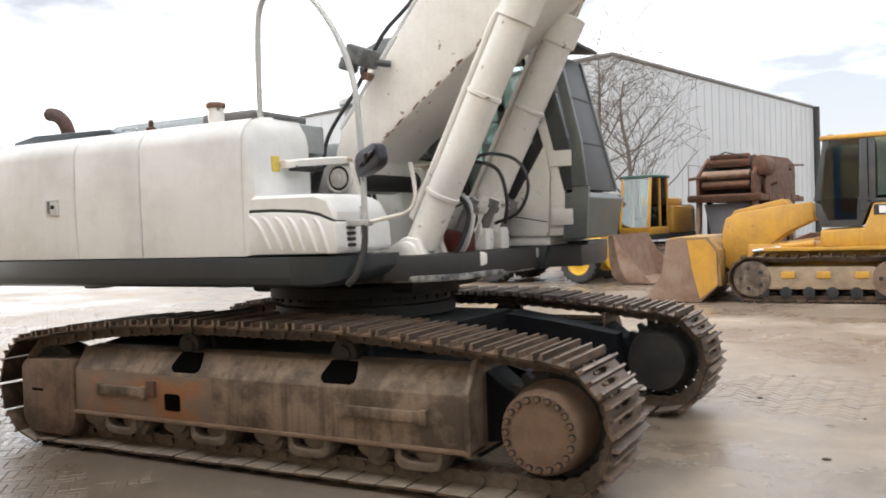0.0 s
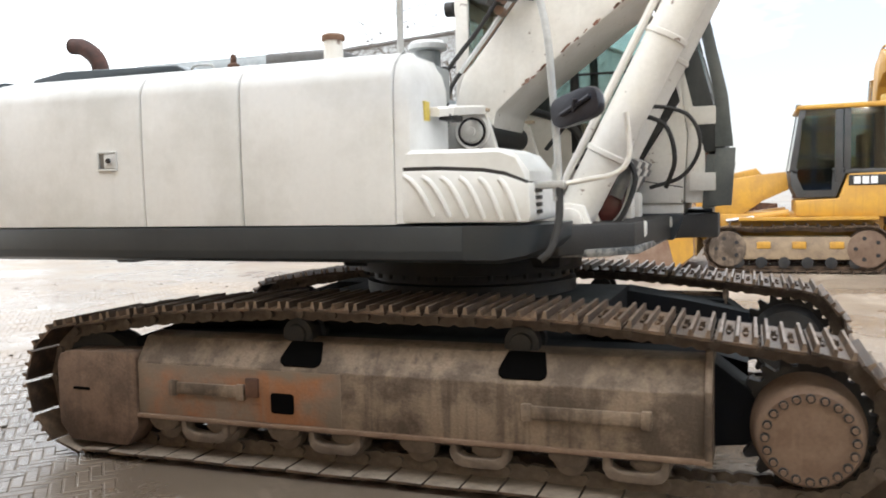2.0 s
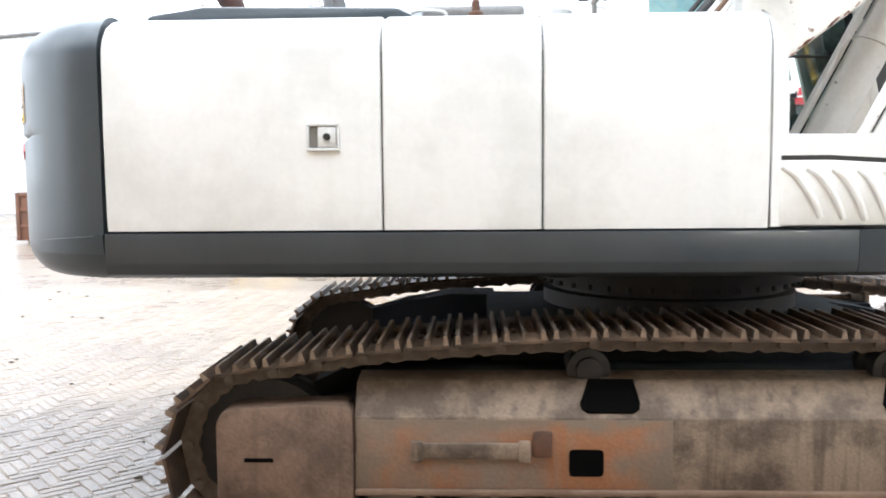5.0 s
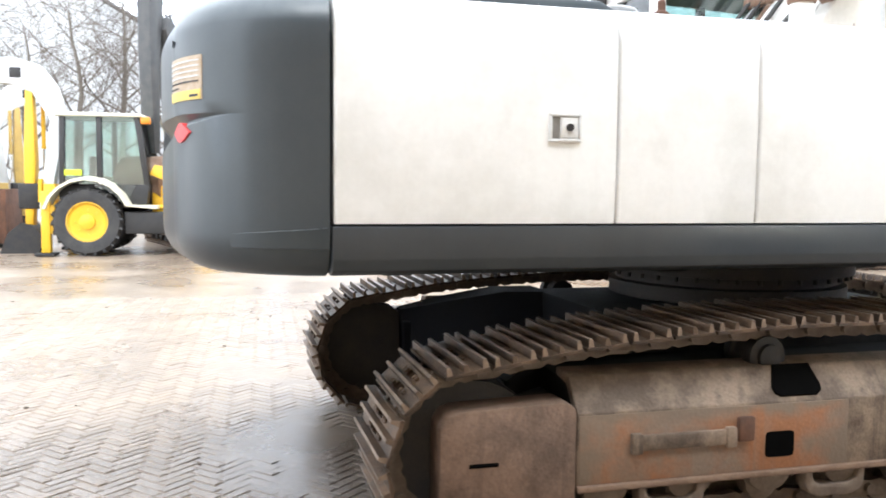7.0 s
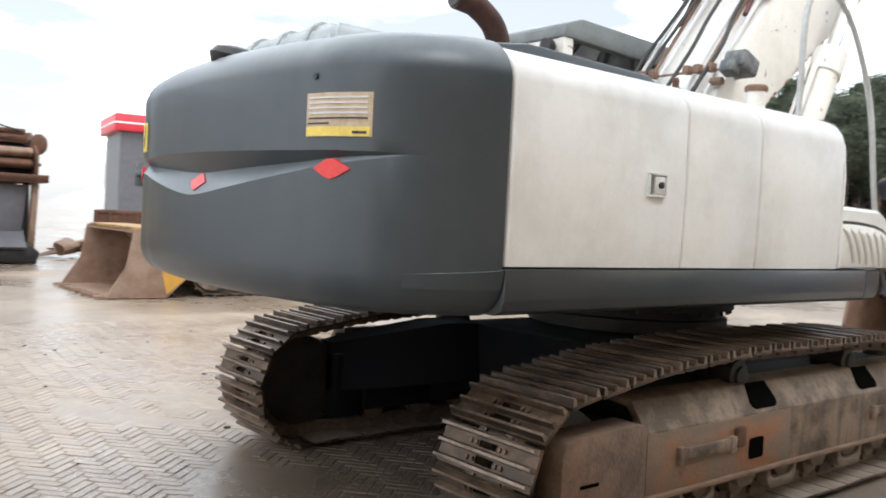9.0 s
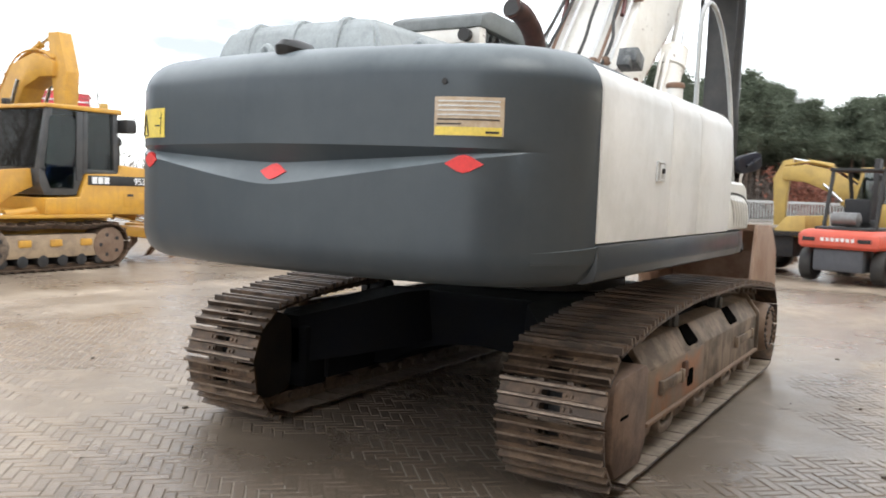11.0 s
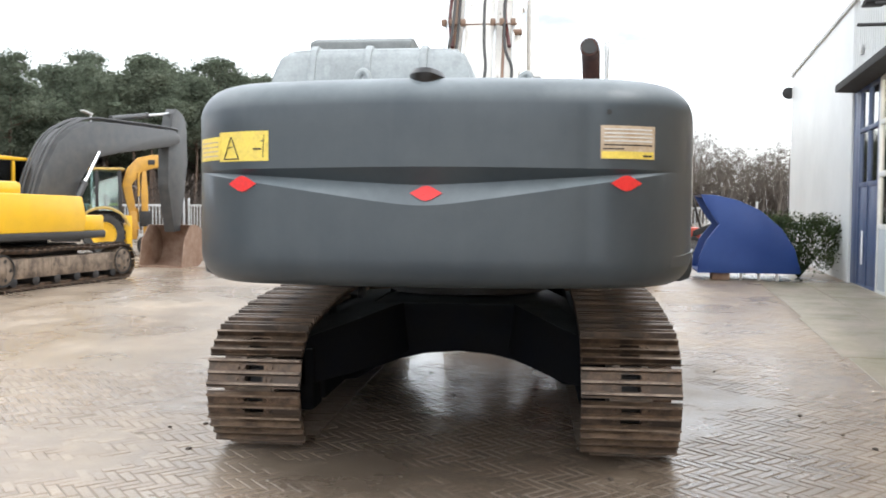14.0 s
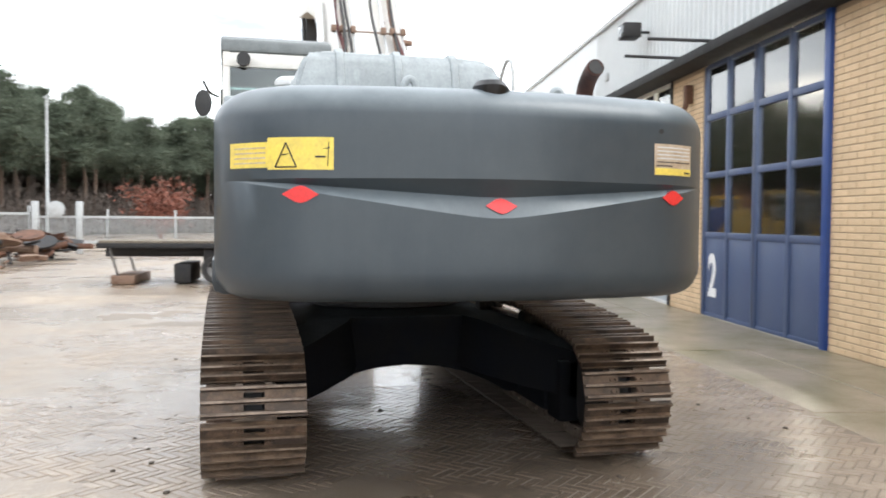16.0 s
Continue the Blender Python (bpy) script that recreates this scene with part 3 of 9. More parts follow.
        for k in range(20):
            c, d = 0.187 * math.cos(6.2832 * k / 20), 0.187 * math.sin(6.2832 * k / 20)
            rod(bm, (SPROCKET[0] + c, yc + s * y0, SPROCKET[1] + d), (SPROCKET[0] + c, yc + s * y1, SPROCKET[1] + d), r, seg=10)
        ep(nm, bm, mat, frame_ob)["kind"] = "stuff"
    bm = bmesh.new()
    turned(bm, (SPROCKET[0], yc - s * 0.05, SPROCKET[1]), (0, -s, 0), [(0.25, 0), (0.25, 0.1), (0.22, 0.2), (0.05, 0.22)], 32)
    ep("drive_motor", bm, M_DARK, frame_ob)
    # end plate towards the sprocket
    bm = bmesh.new()
    prism(bm, [(yc + s * -0.2, 0.262), (yc + s * (out + 0.022), 0.262), (yc + s * (out + 0.022), 0.62), (yc + s * 0.165, 0.785), (yc + s * -0.2, 0.80)], -2.135, -2.10, "x", 0.006)
    ep("end_plate", bm, M_MUD, frame_ob)
    a, b = yy(-0.2, 0.06)
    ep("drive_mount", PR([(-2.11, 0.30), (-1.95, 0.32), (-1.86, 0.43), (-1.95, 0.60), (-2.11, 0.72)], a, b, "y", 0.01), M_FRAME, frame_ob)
    # chain with its shoes
    rods = bmesh.new()
    a, b = yy(-0.02, 0.02)
    box(rods, (-5.2, a, 0.30), (-5.1, b, 0.34))
    chain = ep("track", rods, M_DARK, label="muddy steel crawler track with triple grouser shoes")
    for x, z, ang in along(LINE, COUNT):
        flip = Matrix.Translation((x - CX, yc - CY, z)) @ Matrix.Rotation(-ang, 4, "Y")
        for nm, me in (("shoe", pressed_shoe if z < 0.07 else shoe_mesh), ("link", link_mesh)):
            o = new(nm, me)
            o.parent = chain
            o.matrix_basis = flip
    return frame_ob


for yc, s in ((4.404, -1), (6.78, 1)):
    side_frame(yc, s)

# car body between the tracks, and slewing ring
bm = bmesh.new()
arch = [(4.62, 0.24), (4.62, 0.70), (5.0, 0.87), (6.18, 0.87), (6.55, 0.70), (6.55, 0.24), (6.40, 0.25), (6.24, 0.345), (6.05, 0.42), (5.84, 0.47), (5.585, 0.49), (5.33, 0.47), (5.12, 0.42), (4.93, 0.345), (4.77, 0.25)]
prism(bm, arch, -4.75, -2.75, "x", 0.015)
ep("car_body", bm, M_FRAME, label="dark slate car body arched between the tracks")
FRONT_LEG = ((-2.78, 0.69, 0.40, 0.84, 0.22), (-2.36, 0.78, 0.38, 0.76, 0.17), (-1.95, 0.87, 0.36, 0.66, 0.10))
REAR_LEG = ((-4.70, 0.60, 0.50, 0.868, 0.22), (-4.985, 0.645, 0.47, 0.866, 0.19), (-5.32, 0.88, 0.41, 0.775, 0.15), (-5.55, 1.10, 0.36, 0.69, 0.09))
for leg in (FRONT_LEG, REAR_LEG):
    for side in (-1, 1):
        bm = bmesh.new()
        lp = []
        for x, off, z0, z1, yw in leg:
            ym = CY + side * off
            lp.append([(x, ym - yw, z0), (x, ym + yw, z0), (x, ym + yw * 0.8, z1), (x, ym - yw * 0.8, z1)])
        rings(bm, lp)
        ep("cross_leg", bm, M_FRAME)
bm = bmesh.new()
turned(bm, (-3.72, CY, 0.88), (0, 0, 1), [(0.62, 0), (0.70, 0.02), (0.70, 0.10), (0.66, 0.11), (0.66, 0.16), (0.74, 0.17), (0.74, 0.25), (0.60, 0.27), (0.6, 0.36)], 56)
for k in range(40):
    a = 6.2832 * k / 40
    rod(bm, (-3.72 + 0.715 * math.cos(a), CY + 0.715 * math.sin(a), 1.02), (-3.72 + 0.715 * math.cos(a), CY + 0.715 * math.sin(a), 1.055), 0.014, seg=6)
ep("slewing_ring", bm, M_DARK)
bm = bmesh.new()
box(bm, (-4.45, CY - 0.5, 1.08), (-3.0, CY + 0.5, 1.2), 0.03)
turned(bm, (-4.9, CY - 0.15, 1.10), (0, 0, 1), [(0.2, 0), (0.24, 0.05), (0.24, 0.12)], 24)
ep("swivel", bm, M_DARK)
for i, (x, y, l) in enumerate(((-5.95, 4.9, 0.08), (-5.85, 6.25, 0.11), (-5.8, 6.55, 0.06))):
    ep("under_bracket", B((x - 0.08, y - 0.09, 1.2 - l), (x + 0.08, y + 0.09, 1.22), 0.015), M_DARK)
# ---- upper structure ----
SX0, SX1, YN, YF = -6.35, -2.86, 4.11, 7.0
bm = bmesh.new()
sill = [(YN - 0.012, 1.26), (YN + 0.0, 1.215), (YN + 0.05, 1.195), (YN + 0.5, 1.195), (YN + 0.5, 1.386), (YN - 0.012, 1.386)]
prism(bm, sill, SX0, -3.28, "x", 0.006)
lp = []
for x, dy, z0 in ((-3.28, 0.0, 1.195), (-3.1, 0.01, 1.195), (-2.98, 0.05, 1.215), (-2.88, 0.14, 1.26), (-2.84, 0.24, 1.31)):
    lp.append([(x, YN - 0.012 + dy, z0 + 0.065), (x, YN + dy, z0 + 0.02), (x, YN + 0.05 + dy, z0), (x, YN + 0.55, z0), (x, YN + 0.55, 1.386), (x, YN - 0.012 + dy, 1.386)])
rings(bm, lp)
ep("side_sill", bm, M_SILL, label="dark slate rounded side sill")
bm = bmesh.new()
prism(bm, [(YF + 0.012, 1.26), (YF, 1.215), (YF - 0.05, 1.195), (YF - 0.5, 1.195), (YF - 0.5, 1.386), (YF + 0.012, 1.386)], SX0, -2.2, "x", 0.006)
ep("side_sill", bm, M_SILL, label="dark slate rounded side sill")
bm = bmesh.new()
prism(bm, [(SX0, YN + 0.45), (-2.9, YN + 0.45), (-2.55, 4.95), (-2.45, 6.1), (-2.15, 6.2), (-2.15, YF - 0.45), (SX0, YF - 0.45)], 1.20, 1.36, "z", 0.01)
ep("revolving_deck", bm, M_BLACK)

# doors of the engine housing
def door_panel(x0, x1, name="side_door", crease=2.16):
    loops = []
    prof = [(YN, 1.395), (YN - 0.006, 1.46), (YN - 0.01, 1.8), (YN - 0.004, crease - 0.03), (YN + 0.012, crease + 0.02), (YN + 0.05, crease + 0.07), (YN + 0.11, crease + 0.105), (YN + 0.20, crease + 0.128), (YN + 0.32, crease + 0.14), (YN + 0.32, crease + 0.1), (YN + 0.08, crease + 0.02), (YN + 0.04, crease - 0.1), (YN + 0.04, 1.40)]
    e = 0.012
    for x, k in ((x0, e), (x0 + e * 0.4, e * 0.3), (x0 + e, 0), (x1 - e, 0), (x1 - e * 0.4, e * 0.3), (x1, e)):
        loops.append([(x, y + (k if i < 9 else 0), z - (k if 5 < i < 9 else 0)) for i, (y, z) in enumerate(prof)])
    bm = bmesh.new()
    rings(bm, loops)
    return ep(name, bm, M_WHITE, label="white side door of the engine housing, faint dirt marks")


door_a = door_panel(-6.342, -5.197)
door_panel(-5.189, -4.546)
door_panel(-4.538, -3.638)
bm = bmesh.new()
box(bm, (-6.34, YN + 0.045, 1.40), (-3.64, YN + 0.5, 2.12))
ep("housing_core", bm, M_BLACK)
# recessed latch
bm = bmesh.new()
for a, b in (((-5.497, 1.718), (-5.363, 1.730)), ((-5.497, 1.818), (-5.363, 1.830)), ((-5.497, 1.730), (-5.487, 1.818)), ((-5.373, 1.730), (-5.363, 1.818))):
    box(bm, (a[0], YN - 0.024, a[1]), (b[0], YN - 0.006, b[1]), 0.003)
latch = ep("latch", bm, M_OFFWHITE, door_a)
# grey plate painted for the shade in the latch recess
ep("latch_recess", B((-5.486, YN - 0.0135, 1.731), (-5.452, YN - 0.0085, 1.817)), M_GREY, door_a)
bm = B((-5.452, YN - 0.022, 1.733), (-5.376, YN - 0.008, 1.815), 0.006)
ep("latch_paddle", bm, M_OFFWHITE, door_a)
ep("latch_lock", RD((-5.414, YN - 0.02, 1.775), (-5.414, YN - 0.034, 1.775), 0.015), M_DARK, door_a)

# housing roof
bm = bmesh.new()
prism(bm, [(SX0 + 0.01, YN + 0.30), (-3.64, YN + 0.30), (-3.64, 5.0), (-3.9, 5.1), (-4.6, 5.1), (-4.6, 6.0), (-4.2, 6.02), (-4.2, YF - 0.05), (SX0 + 0.01, YF - 0.05)], 2.08, 2.285, "z", 0.02)
ep("housing_roof", bm, M_SLATE_LIGHT, label="light grey roof over the engine")
bm = bmesh.new()
box(bm, (-6.34, YF - 0.5, 1.40), (-4.05, YF, 2.24), 0.05)
ep("far_housing", bm, M_WHITE)
# flat lid near the side and lift-up hood on the far side
bm = bmesh.new()
prism(bm, [(-6.28, 2.28), (-6.24, 2.325), (-6.0, 2.36), (-5.15, 2.345), (-5.08, 2.31), (-5.08, 2.28)], YN + 0.28, YN + 0.92, "y", 0.012)
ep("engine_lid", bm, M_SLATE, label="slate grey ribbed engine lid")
bm = bmesh.new()
lp = []
for z, i in ((2.28, 0.0), (2.36, 0.012), (2.47, 0.04), (2.535, 0.075), (2.56, 0.12), (2.568, 0.2)):
    lp.append([(-6.44 + i, 5.34 + i * 1.3, z), (-4.95 - i, 5.34 + i * 1.3, z), (-4.95 - i, 6.58 - i, z), (-6.44 + i, 6.58 - i, z)])
rings(bm, lp)
bmesh.ops.bevel(bm, geom=list(bm.edges), offset=0.025, segments=2, affect="EDGES")
engine_hood = ep("engine_hood", bm, M_SLATE_LIGHT, label="pale grey lift-up engine hood with shallow ribs")
for y in (5.66, 5.99, 6.32):
    ep("hood_rib", PR([(-6.452, 2.285), (-6.438, 2.37), (-6.408, 2.48), (-6.372, 2.547), (-6.32, 2.578), (-5.05, 2.582), (-5.05, 2.5), (-6.3, 2.5), (-6.36, 2.285)], y - 0.022, y + 0.022, "y", 0.008), M_SLATE_LIGHT, engine_hood)
bm = bmesh.new()
box(bm, (-5.1, 5.3, 2.44), (-4.55, 6.0, 2.53), 0.02)
rod(bm, (-4.98, 5.35, 2.28), (-4.98, 5.35, 2.46), 0.02)
rod(bm, (-4.6, 5.35, 2.28), (-4.6, 5.35, 2.46), 0.02)
box(bm, (-5.0, 5.35, 2.28), (-4.6, 5.95, 2.38), 0.02)
ep("air_intake_cover", bm, M_GREY)
# exhaust
bm = bmesh.new()
tube(bm, smooth_line([(-5.93, 4.66, 2.3), (-5.94, 4.66, 2.40), (-5.99, 4.665, 2.49), (-6.09, 4.675, 2.555), (-6.19, 4.69, 2.575)], 6), 0.055, 16)
ep("exhaust_pipe", bm, surface("rust_brown_pipe", (0.09, 0.035, 0.025), 0.6, 0.3, other=(0.03, 0.02, 0.018), amount=0.9, scale=8), label="rust-brown bent exhaust pipe")
# black disc on the closed end, for the shade inside the pipe
ep("pipe_mouth", RD((-6.194, 4.69, 2.576), (-6.196, 4.69, 2.5765), 0.047), M_BLACK)
# small fittings on the roof
bm = TN((-4.12, 4.42, 2.27), (0, 0, 1), [(0.055, 0), (0.055, 0.13), (0.045, 0.135)], 20)
cap_neck = ep("filler_neck", bm, M_CREAM)
ep("filler_cap", TN((-4.12, 4.42, 2.402), (0, 0, 1), [(0.062, 0), (0.066, 0.008), (0.066, 0.028), (0.055, 0.038)], 20), M_RUSTBROWN, cap_neck)
ep("lifting_lug", TN((-4.81, 4.48, 2.28), (0, 0, 1), [(0.04, 0), (0.035, 0.05), (0.018, 0.06), (0.018, 0.10), (0.01, 0.11)], 12), M_RUST)
bm = TU(smooth_line([(-4.95, 4.47, 2.29), (-4.95, 4.47, 2.335), (-5.08, 4.47, 2.34), (-5.1, 4.47, 2.29)], 4), 0.008)
ep("roof_handle", bm, M_GALV)
for x, y in ((-6.47, 5.06), (-6.62, 5.97)):
    bm = bmesh.new()
    tube(bm, smooth_line([(x, y - 0.03, 2.26), (x, y - 0.03, 2.345), (x, y, 2.375), (x, y + 0.03, 2.345), (x, y + 0.03, 2.26)], 4), 0.021)
    ep("lifting_eye", bm, M_SLATE_LIGHT)
bm = bmesh.new()
turned(bm, (-6.83, 5.575, 2.265), (0, 0, 1), [(0.085, -0.02), (0.095, 0.012), (0.10, 0.05), (0.08, 0.078), (0.03, 0.088)], 24)
for v in bm.verts:
    if v.co.x < -6.86:
        v.co.x -= 0.35 * (-6.86 - v.co.x)
    if v.co.z > 2.29:
        v.co.z -= 0.25 * max(0.0, 5.56 - v.co.y)
ep("rear_camera", bm, surface("glossy_black_plastic", (0.006, 0.006, 0.007), 0.3, other=(0.012, 0.012, 0.012), bump=0.02), label="black domed rear camera")

# counterweight
CW_FRONT, CW_TOP, CW_BOT = -6.357, 2.30, 1.185


def cw_outline(d):
    """Plan of the counterweight, shrunk by d, as points from the near side round the back to the far side."""
    pts = [(CW_FRONT, YN + d)]
    R, E = 0.6, 1.12
    for k in range(1, 14):
        a = radians(90 * k / 13)
        pts.append((-6.335 - (R - d) * math.sin(a) ** E, YN + R - (R - d) * math.cos(a) ** E))
    y0, y1 = YN + R, YF - R
    x0 = -6.335 - (R - d)
    for k in range(1, 40):
        f = k / 40
        pts.append((x0 - 0.09 * (1 - (2 * f - 1) ** 2), y0 + (y1 - y0) * f))
    for k in range(13):
        a = radians(90 - 90 * k / 13)
        pts.append((-6.335 - (R - d) * math.sin(a) ** E, YF - R + (R - d) * math.cos(a) ** E))
    pts.append((CW_FRONT, YF - d))
    return pts


def smile(y):
    """Heights of the groove's upper edge, bottom and lower lip, and its depth, at y."""
    u = (y - CY) / 1.21
    f = max(0.0, 1 - (math.sqrt(u * u + 0.012) - 0.1095) * 1.02)
    return 1.812 + 0.010 * f, 1.805 - 0.075 * f, 1.80 - 0.178 * f, 0.06 * min(1, f * 2.2)


def cw_round(z):
    """Inset of the outline at height z, for the rounded rims."""
    d = 0.0
    if z > CW_TOP - 0.17:
        t = (z - (CW_TOP - 0.17)) / 0.17
        d = 0.17 * (1 - math.sqrt(max(0, 1 - t * t))) + 0.02 * t
    if z < CW_BOT + 0.16:
        t = ((CW_BOT + 0.16) - z) / 0.16
        d = 0.15 * (1 - math.sqrt(max(0, 1 - t * t)))
    return d


def cw_surface(y, z, lift=0.004):
    """A place on the back of the counterweight."""
    pts = cw_outline(cw_round(z) - lift)
    for p, q in zip(pts, pts[1:]):
        if p[1] <= y <= q[1] and p[0] < -6.5:
            f = (y - p[1]) / max(q[1] - p[1], 1e-6)
            return Vector((p[0] + (q[0] - p[0]) * f, y, z))
    return Vector((pts[7][0], y, z))


bm = bmesh.new()
loops = []
base_n = len(cw_outline(0))
levels = [("f", CW_BOT + 0.16 * (1 - math.cos(radians(90 * k / 7)))) for k in range(8)]
levels += [("f", 1.42), ("f", 1.5), ("f", 1.57), ("c", 2), ("b", 0.5), ("c", 1), ("t", 0.5), ("c", 0), ("f", 1.87), ("f", 1.95), ("f", 2.04)]
levels += [("f", CW_TOP - 0.17 + 0.17 * math.sin(radians(90 * k / 8))) for k in range(9)]
for kind_, v in levels:
    row = []
    for i in range(base_n):
        y = cw_outline(0)[i][1]
        za, zb, zc, dep = smile(y)
        inset = 0.0
        if kind_ == "f":
            z = v
        elif kind_ == "c":
            z = (za, zb, zc)[v]
            inset = dep if v == 1 else 0
        elif kind_ == "b":
            z, inset = (zb + zc) / 2, dep * 0.5
        else:
            z, inset = za * 0.5 + zb * 0.5, dep * 0.55
        d = cw_round(z) + inset
        x, yy_ = cw_outline(d)[i]
        row.append((x, yy_, z))
    loops.append(row)
rings(bm, loops)
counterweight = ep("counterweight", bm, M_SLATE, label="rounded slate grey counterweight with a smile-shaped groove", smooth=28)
# step where the sill runs out into the counterweight
bm = bmesh.new()
side_line = [p for p in cw_outline(0) if p[1] < YN + 0.25][:7]
lp = []
for k, (x, y) in enumerate(side_line[::-1]):
    e = 0.014 * k / (len(side_line) - 1)
    lp.append([(x, y + 0.003, 1.30), (x, y + 0.05, 1.29), (x, y + 0.05, 1.375), (x, y - e, 1.382 - 0.03 * (1 - k / (len(side_line) - 1)))])
rings(bm, lp)
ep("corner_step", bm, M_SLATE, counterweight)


def sunk_in(y, z):
    """How far the groove takes the surface in at a place."""
    za, zb, zc, dep = smile(y)
    if zc < z < zb:
        return dep * (z - zc) / (zb - zc)
    if zb <= z < za:
        return dep * (za - z) / (za - zb)
    return 0.0


def patch(y0, y1, z0, z1, lift=0.004, n=8):
    """A thin sheet that lies on the back of the counterweight."""
    bm = bmesh.new()
    lo, hi = [], []
    for k in range(n + 1):
        y = y0 + (y1 - y0) * k / n
        lo.append([cw_surface(y, z0, lift), cw_surface(y, z1, lift), cw_surface(y, z1, lift - 0.003), cw_surface(y, z0, lift - 0.003)])
    rings(bm, lo)
    return bm


for y, z, w, h in ((4.535, 1.742, 0.082, 0.04), (5.565, 1.686, 0.085, 0.04), (6.58, 1.735, 0.088, 0.043)):
    bm = bmesh.new()
    outer = [(y - w, z), (y - w * 0.3, z - h * 0.85), (y, z - h), (y + w * 0.3, z - h * 0.85), (y + w, z), (y + w * 0.3, z + h * 0.85), (y, z + h), (y - w * 0.3, z + h * 0.85)]
    f = [bm.verts.new(cw_surface(a, b, 0.007 - (sunk_in(a, b) if abs(y - CY) < 0.5 else 0.0))) for a, b in outer]
    g = [bm.verts.new(cw_surface(a, b, -0.02 - (sunk_in(a, b) if abs(y - CY) < 0.5 else 0.0))) for a, b in outer]
    bm.faces.new(f)
    for i in range(8):
        bm.faces.new((f[i], f[(i + 1) % 8], g[(i + 1) % 8], g[i]))
    bmesh.ops.recalc_face_normals(bm, faces=bm.faces)
    ep("reflector", bm, M_RED, counterweight, "red diamond reflector")
decal = ep("warning_decal", patch(4.385, 4.672, 1.866, 2.037), M_TAN, counterweight, "faded tan and yellow warning decal")
ep("decal_band", patch(4.39, 4.667, 1.868, 1.905, 0.0065), M_PALEYEL, decal)
for z in (1.935, 1.955, 1.975, 1.995, 2.015):
    ep("decal_line", patch(4.40, 4.655, z, z + 0.006, 0.0065), M_BLACK if z in (1.935,) else M_OFFWHITE, decal)
ep("decal_line", patch(4.40, 4.45, 1.878, 1.888, 0.008), M_BLACK, decal)
ep("decal_line", patch(4.55, 4.66, 1.915, 1.921, 0.0065), M_BLACK, decal)
decal2 = ep("warning_decal", patch(6.42, 6.735, 1.857, 2.017), M_PALEYEL, counterweight, "yellow warning decal with a black triangle")
bm = bmesh.new()
for (ya, za_), (yb, zb_) in (((6.60, 1.87), (6.65, 1.99)), ((6.65, 1.99), (6.70, 1.87)), ((6.70, 1.87), (6.60, 1.87))):
    p, q = cw_surface(ya, za_, 0.008), cw_surface(yb, zb_, 0.008)
    rod(bm, p, q, 0.0035, seg=4)
rod(bm, cw_surface(6.44, 1.965, 0.008), cw_surface(6.67, 1.93, 0.008), 0.003, seg=4)
rod(bm, cw_surface(6.445, 1.995, 0.008), cw_surface(6.45, 1.875, 0.008), 0.002, seg=4)
ep("decal_line", bm, M_BLACK, decal2)
ep("decal_line", patch(6.46, 6.51, 1.917, 1.925, 0.0075), M_BLACK, decal2)
decal3 = ep("warning_decal", patch(6.728, 6.915, 1.868, 1.995, 0.0055), M_PALEYEL, counterweight, "small yellow warning decal")
for z in (1.888, 1.913, 1.938, 1.963):
    ep("decal_line", patch(6.745, 6.895, z, z + 0.007, 0.0075), M_TAN, decal3)
for y, z in ((4.63, 2.105),):
    p = cw_surface(y, z, 0.002)
    # no opening here: a black disc gives the hole's shade by colour
    ep("lifting_hole", RD(p, p + Vector((-0.004, 0, 0)), 0.014), M_BLACK, counterweight)

# tank column, front face and its fittings
bm = bmesh.new()
lp = []
prof = [(-3.632, YN - 0.004), (-3.60, YN), (-3.56, YN + 0.025), (-3.538, YN + 0.08), (-3.54, YN + 0.30), (-3.555, 4.70), (-3.632, 4.70)]
for z, i in ((1.40, 0), (1.69, 0), (1.95, 0.0), (2.12, 0.01), (2.20, 0.035), (2.255, 0.08), (2.285, 0.15)):
    lp.append([(max(x - i * 0.8, -3.632), min(y + i, 4.70), z) for x, y in prof])
rings(bm, lp)
tank = ep("fuel_tank", bm, M_WHITE, label="white tank column behind the step box")
ep("yellow_label", B((-3.548, 4.28, 1.93), (-3.532, 4.355, 2.03), 0.002), M_PALEYEL, tank, "plain yellow label")
bm = bmesh.new()
lp = []
for y, x, z in ((4.36, -3.53, 1.995), (4.42, -3.47, 2.005), (4.75, -3.45, 2.035), (4.95, -3.45, 2.05)):
    lp.append([(x - 0.05, y, z - 0.035), (x + 0.05, y, z - 0.045), (x + 0.05, y, z - 0.005), (x + 0.03, y, z + 0.006), (x - 0.05, y, z + 0.006)])
rings(bm, lp)
ep("tank_bracket", bm, M_CREAM, tank)
# dark block stands in for the shade inside the bracket's cavity
ep("bracket_hollow", B((-3.50, 4.40, 1.935), (-3.43, 4.60, 1.968), 0.006), M_DARK, tank)
# step box with embossed slashes
bm = bmesh.new()
prism(bm, [(-3.632, 1.402), (-2.945, 1.402), (-2.93, 1.44), (-2.94, 1.590), (-3.06, 1.634), (-3.17, 1.654), (-3.40, 1.668), (-3.632, 1.668)], YN + 0.0, 4.72, "y", 0.012)
step = ep("step_box", bm, M_WHITE, label="white step box with embossed slanting ribs")
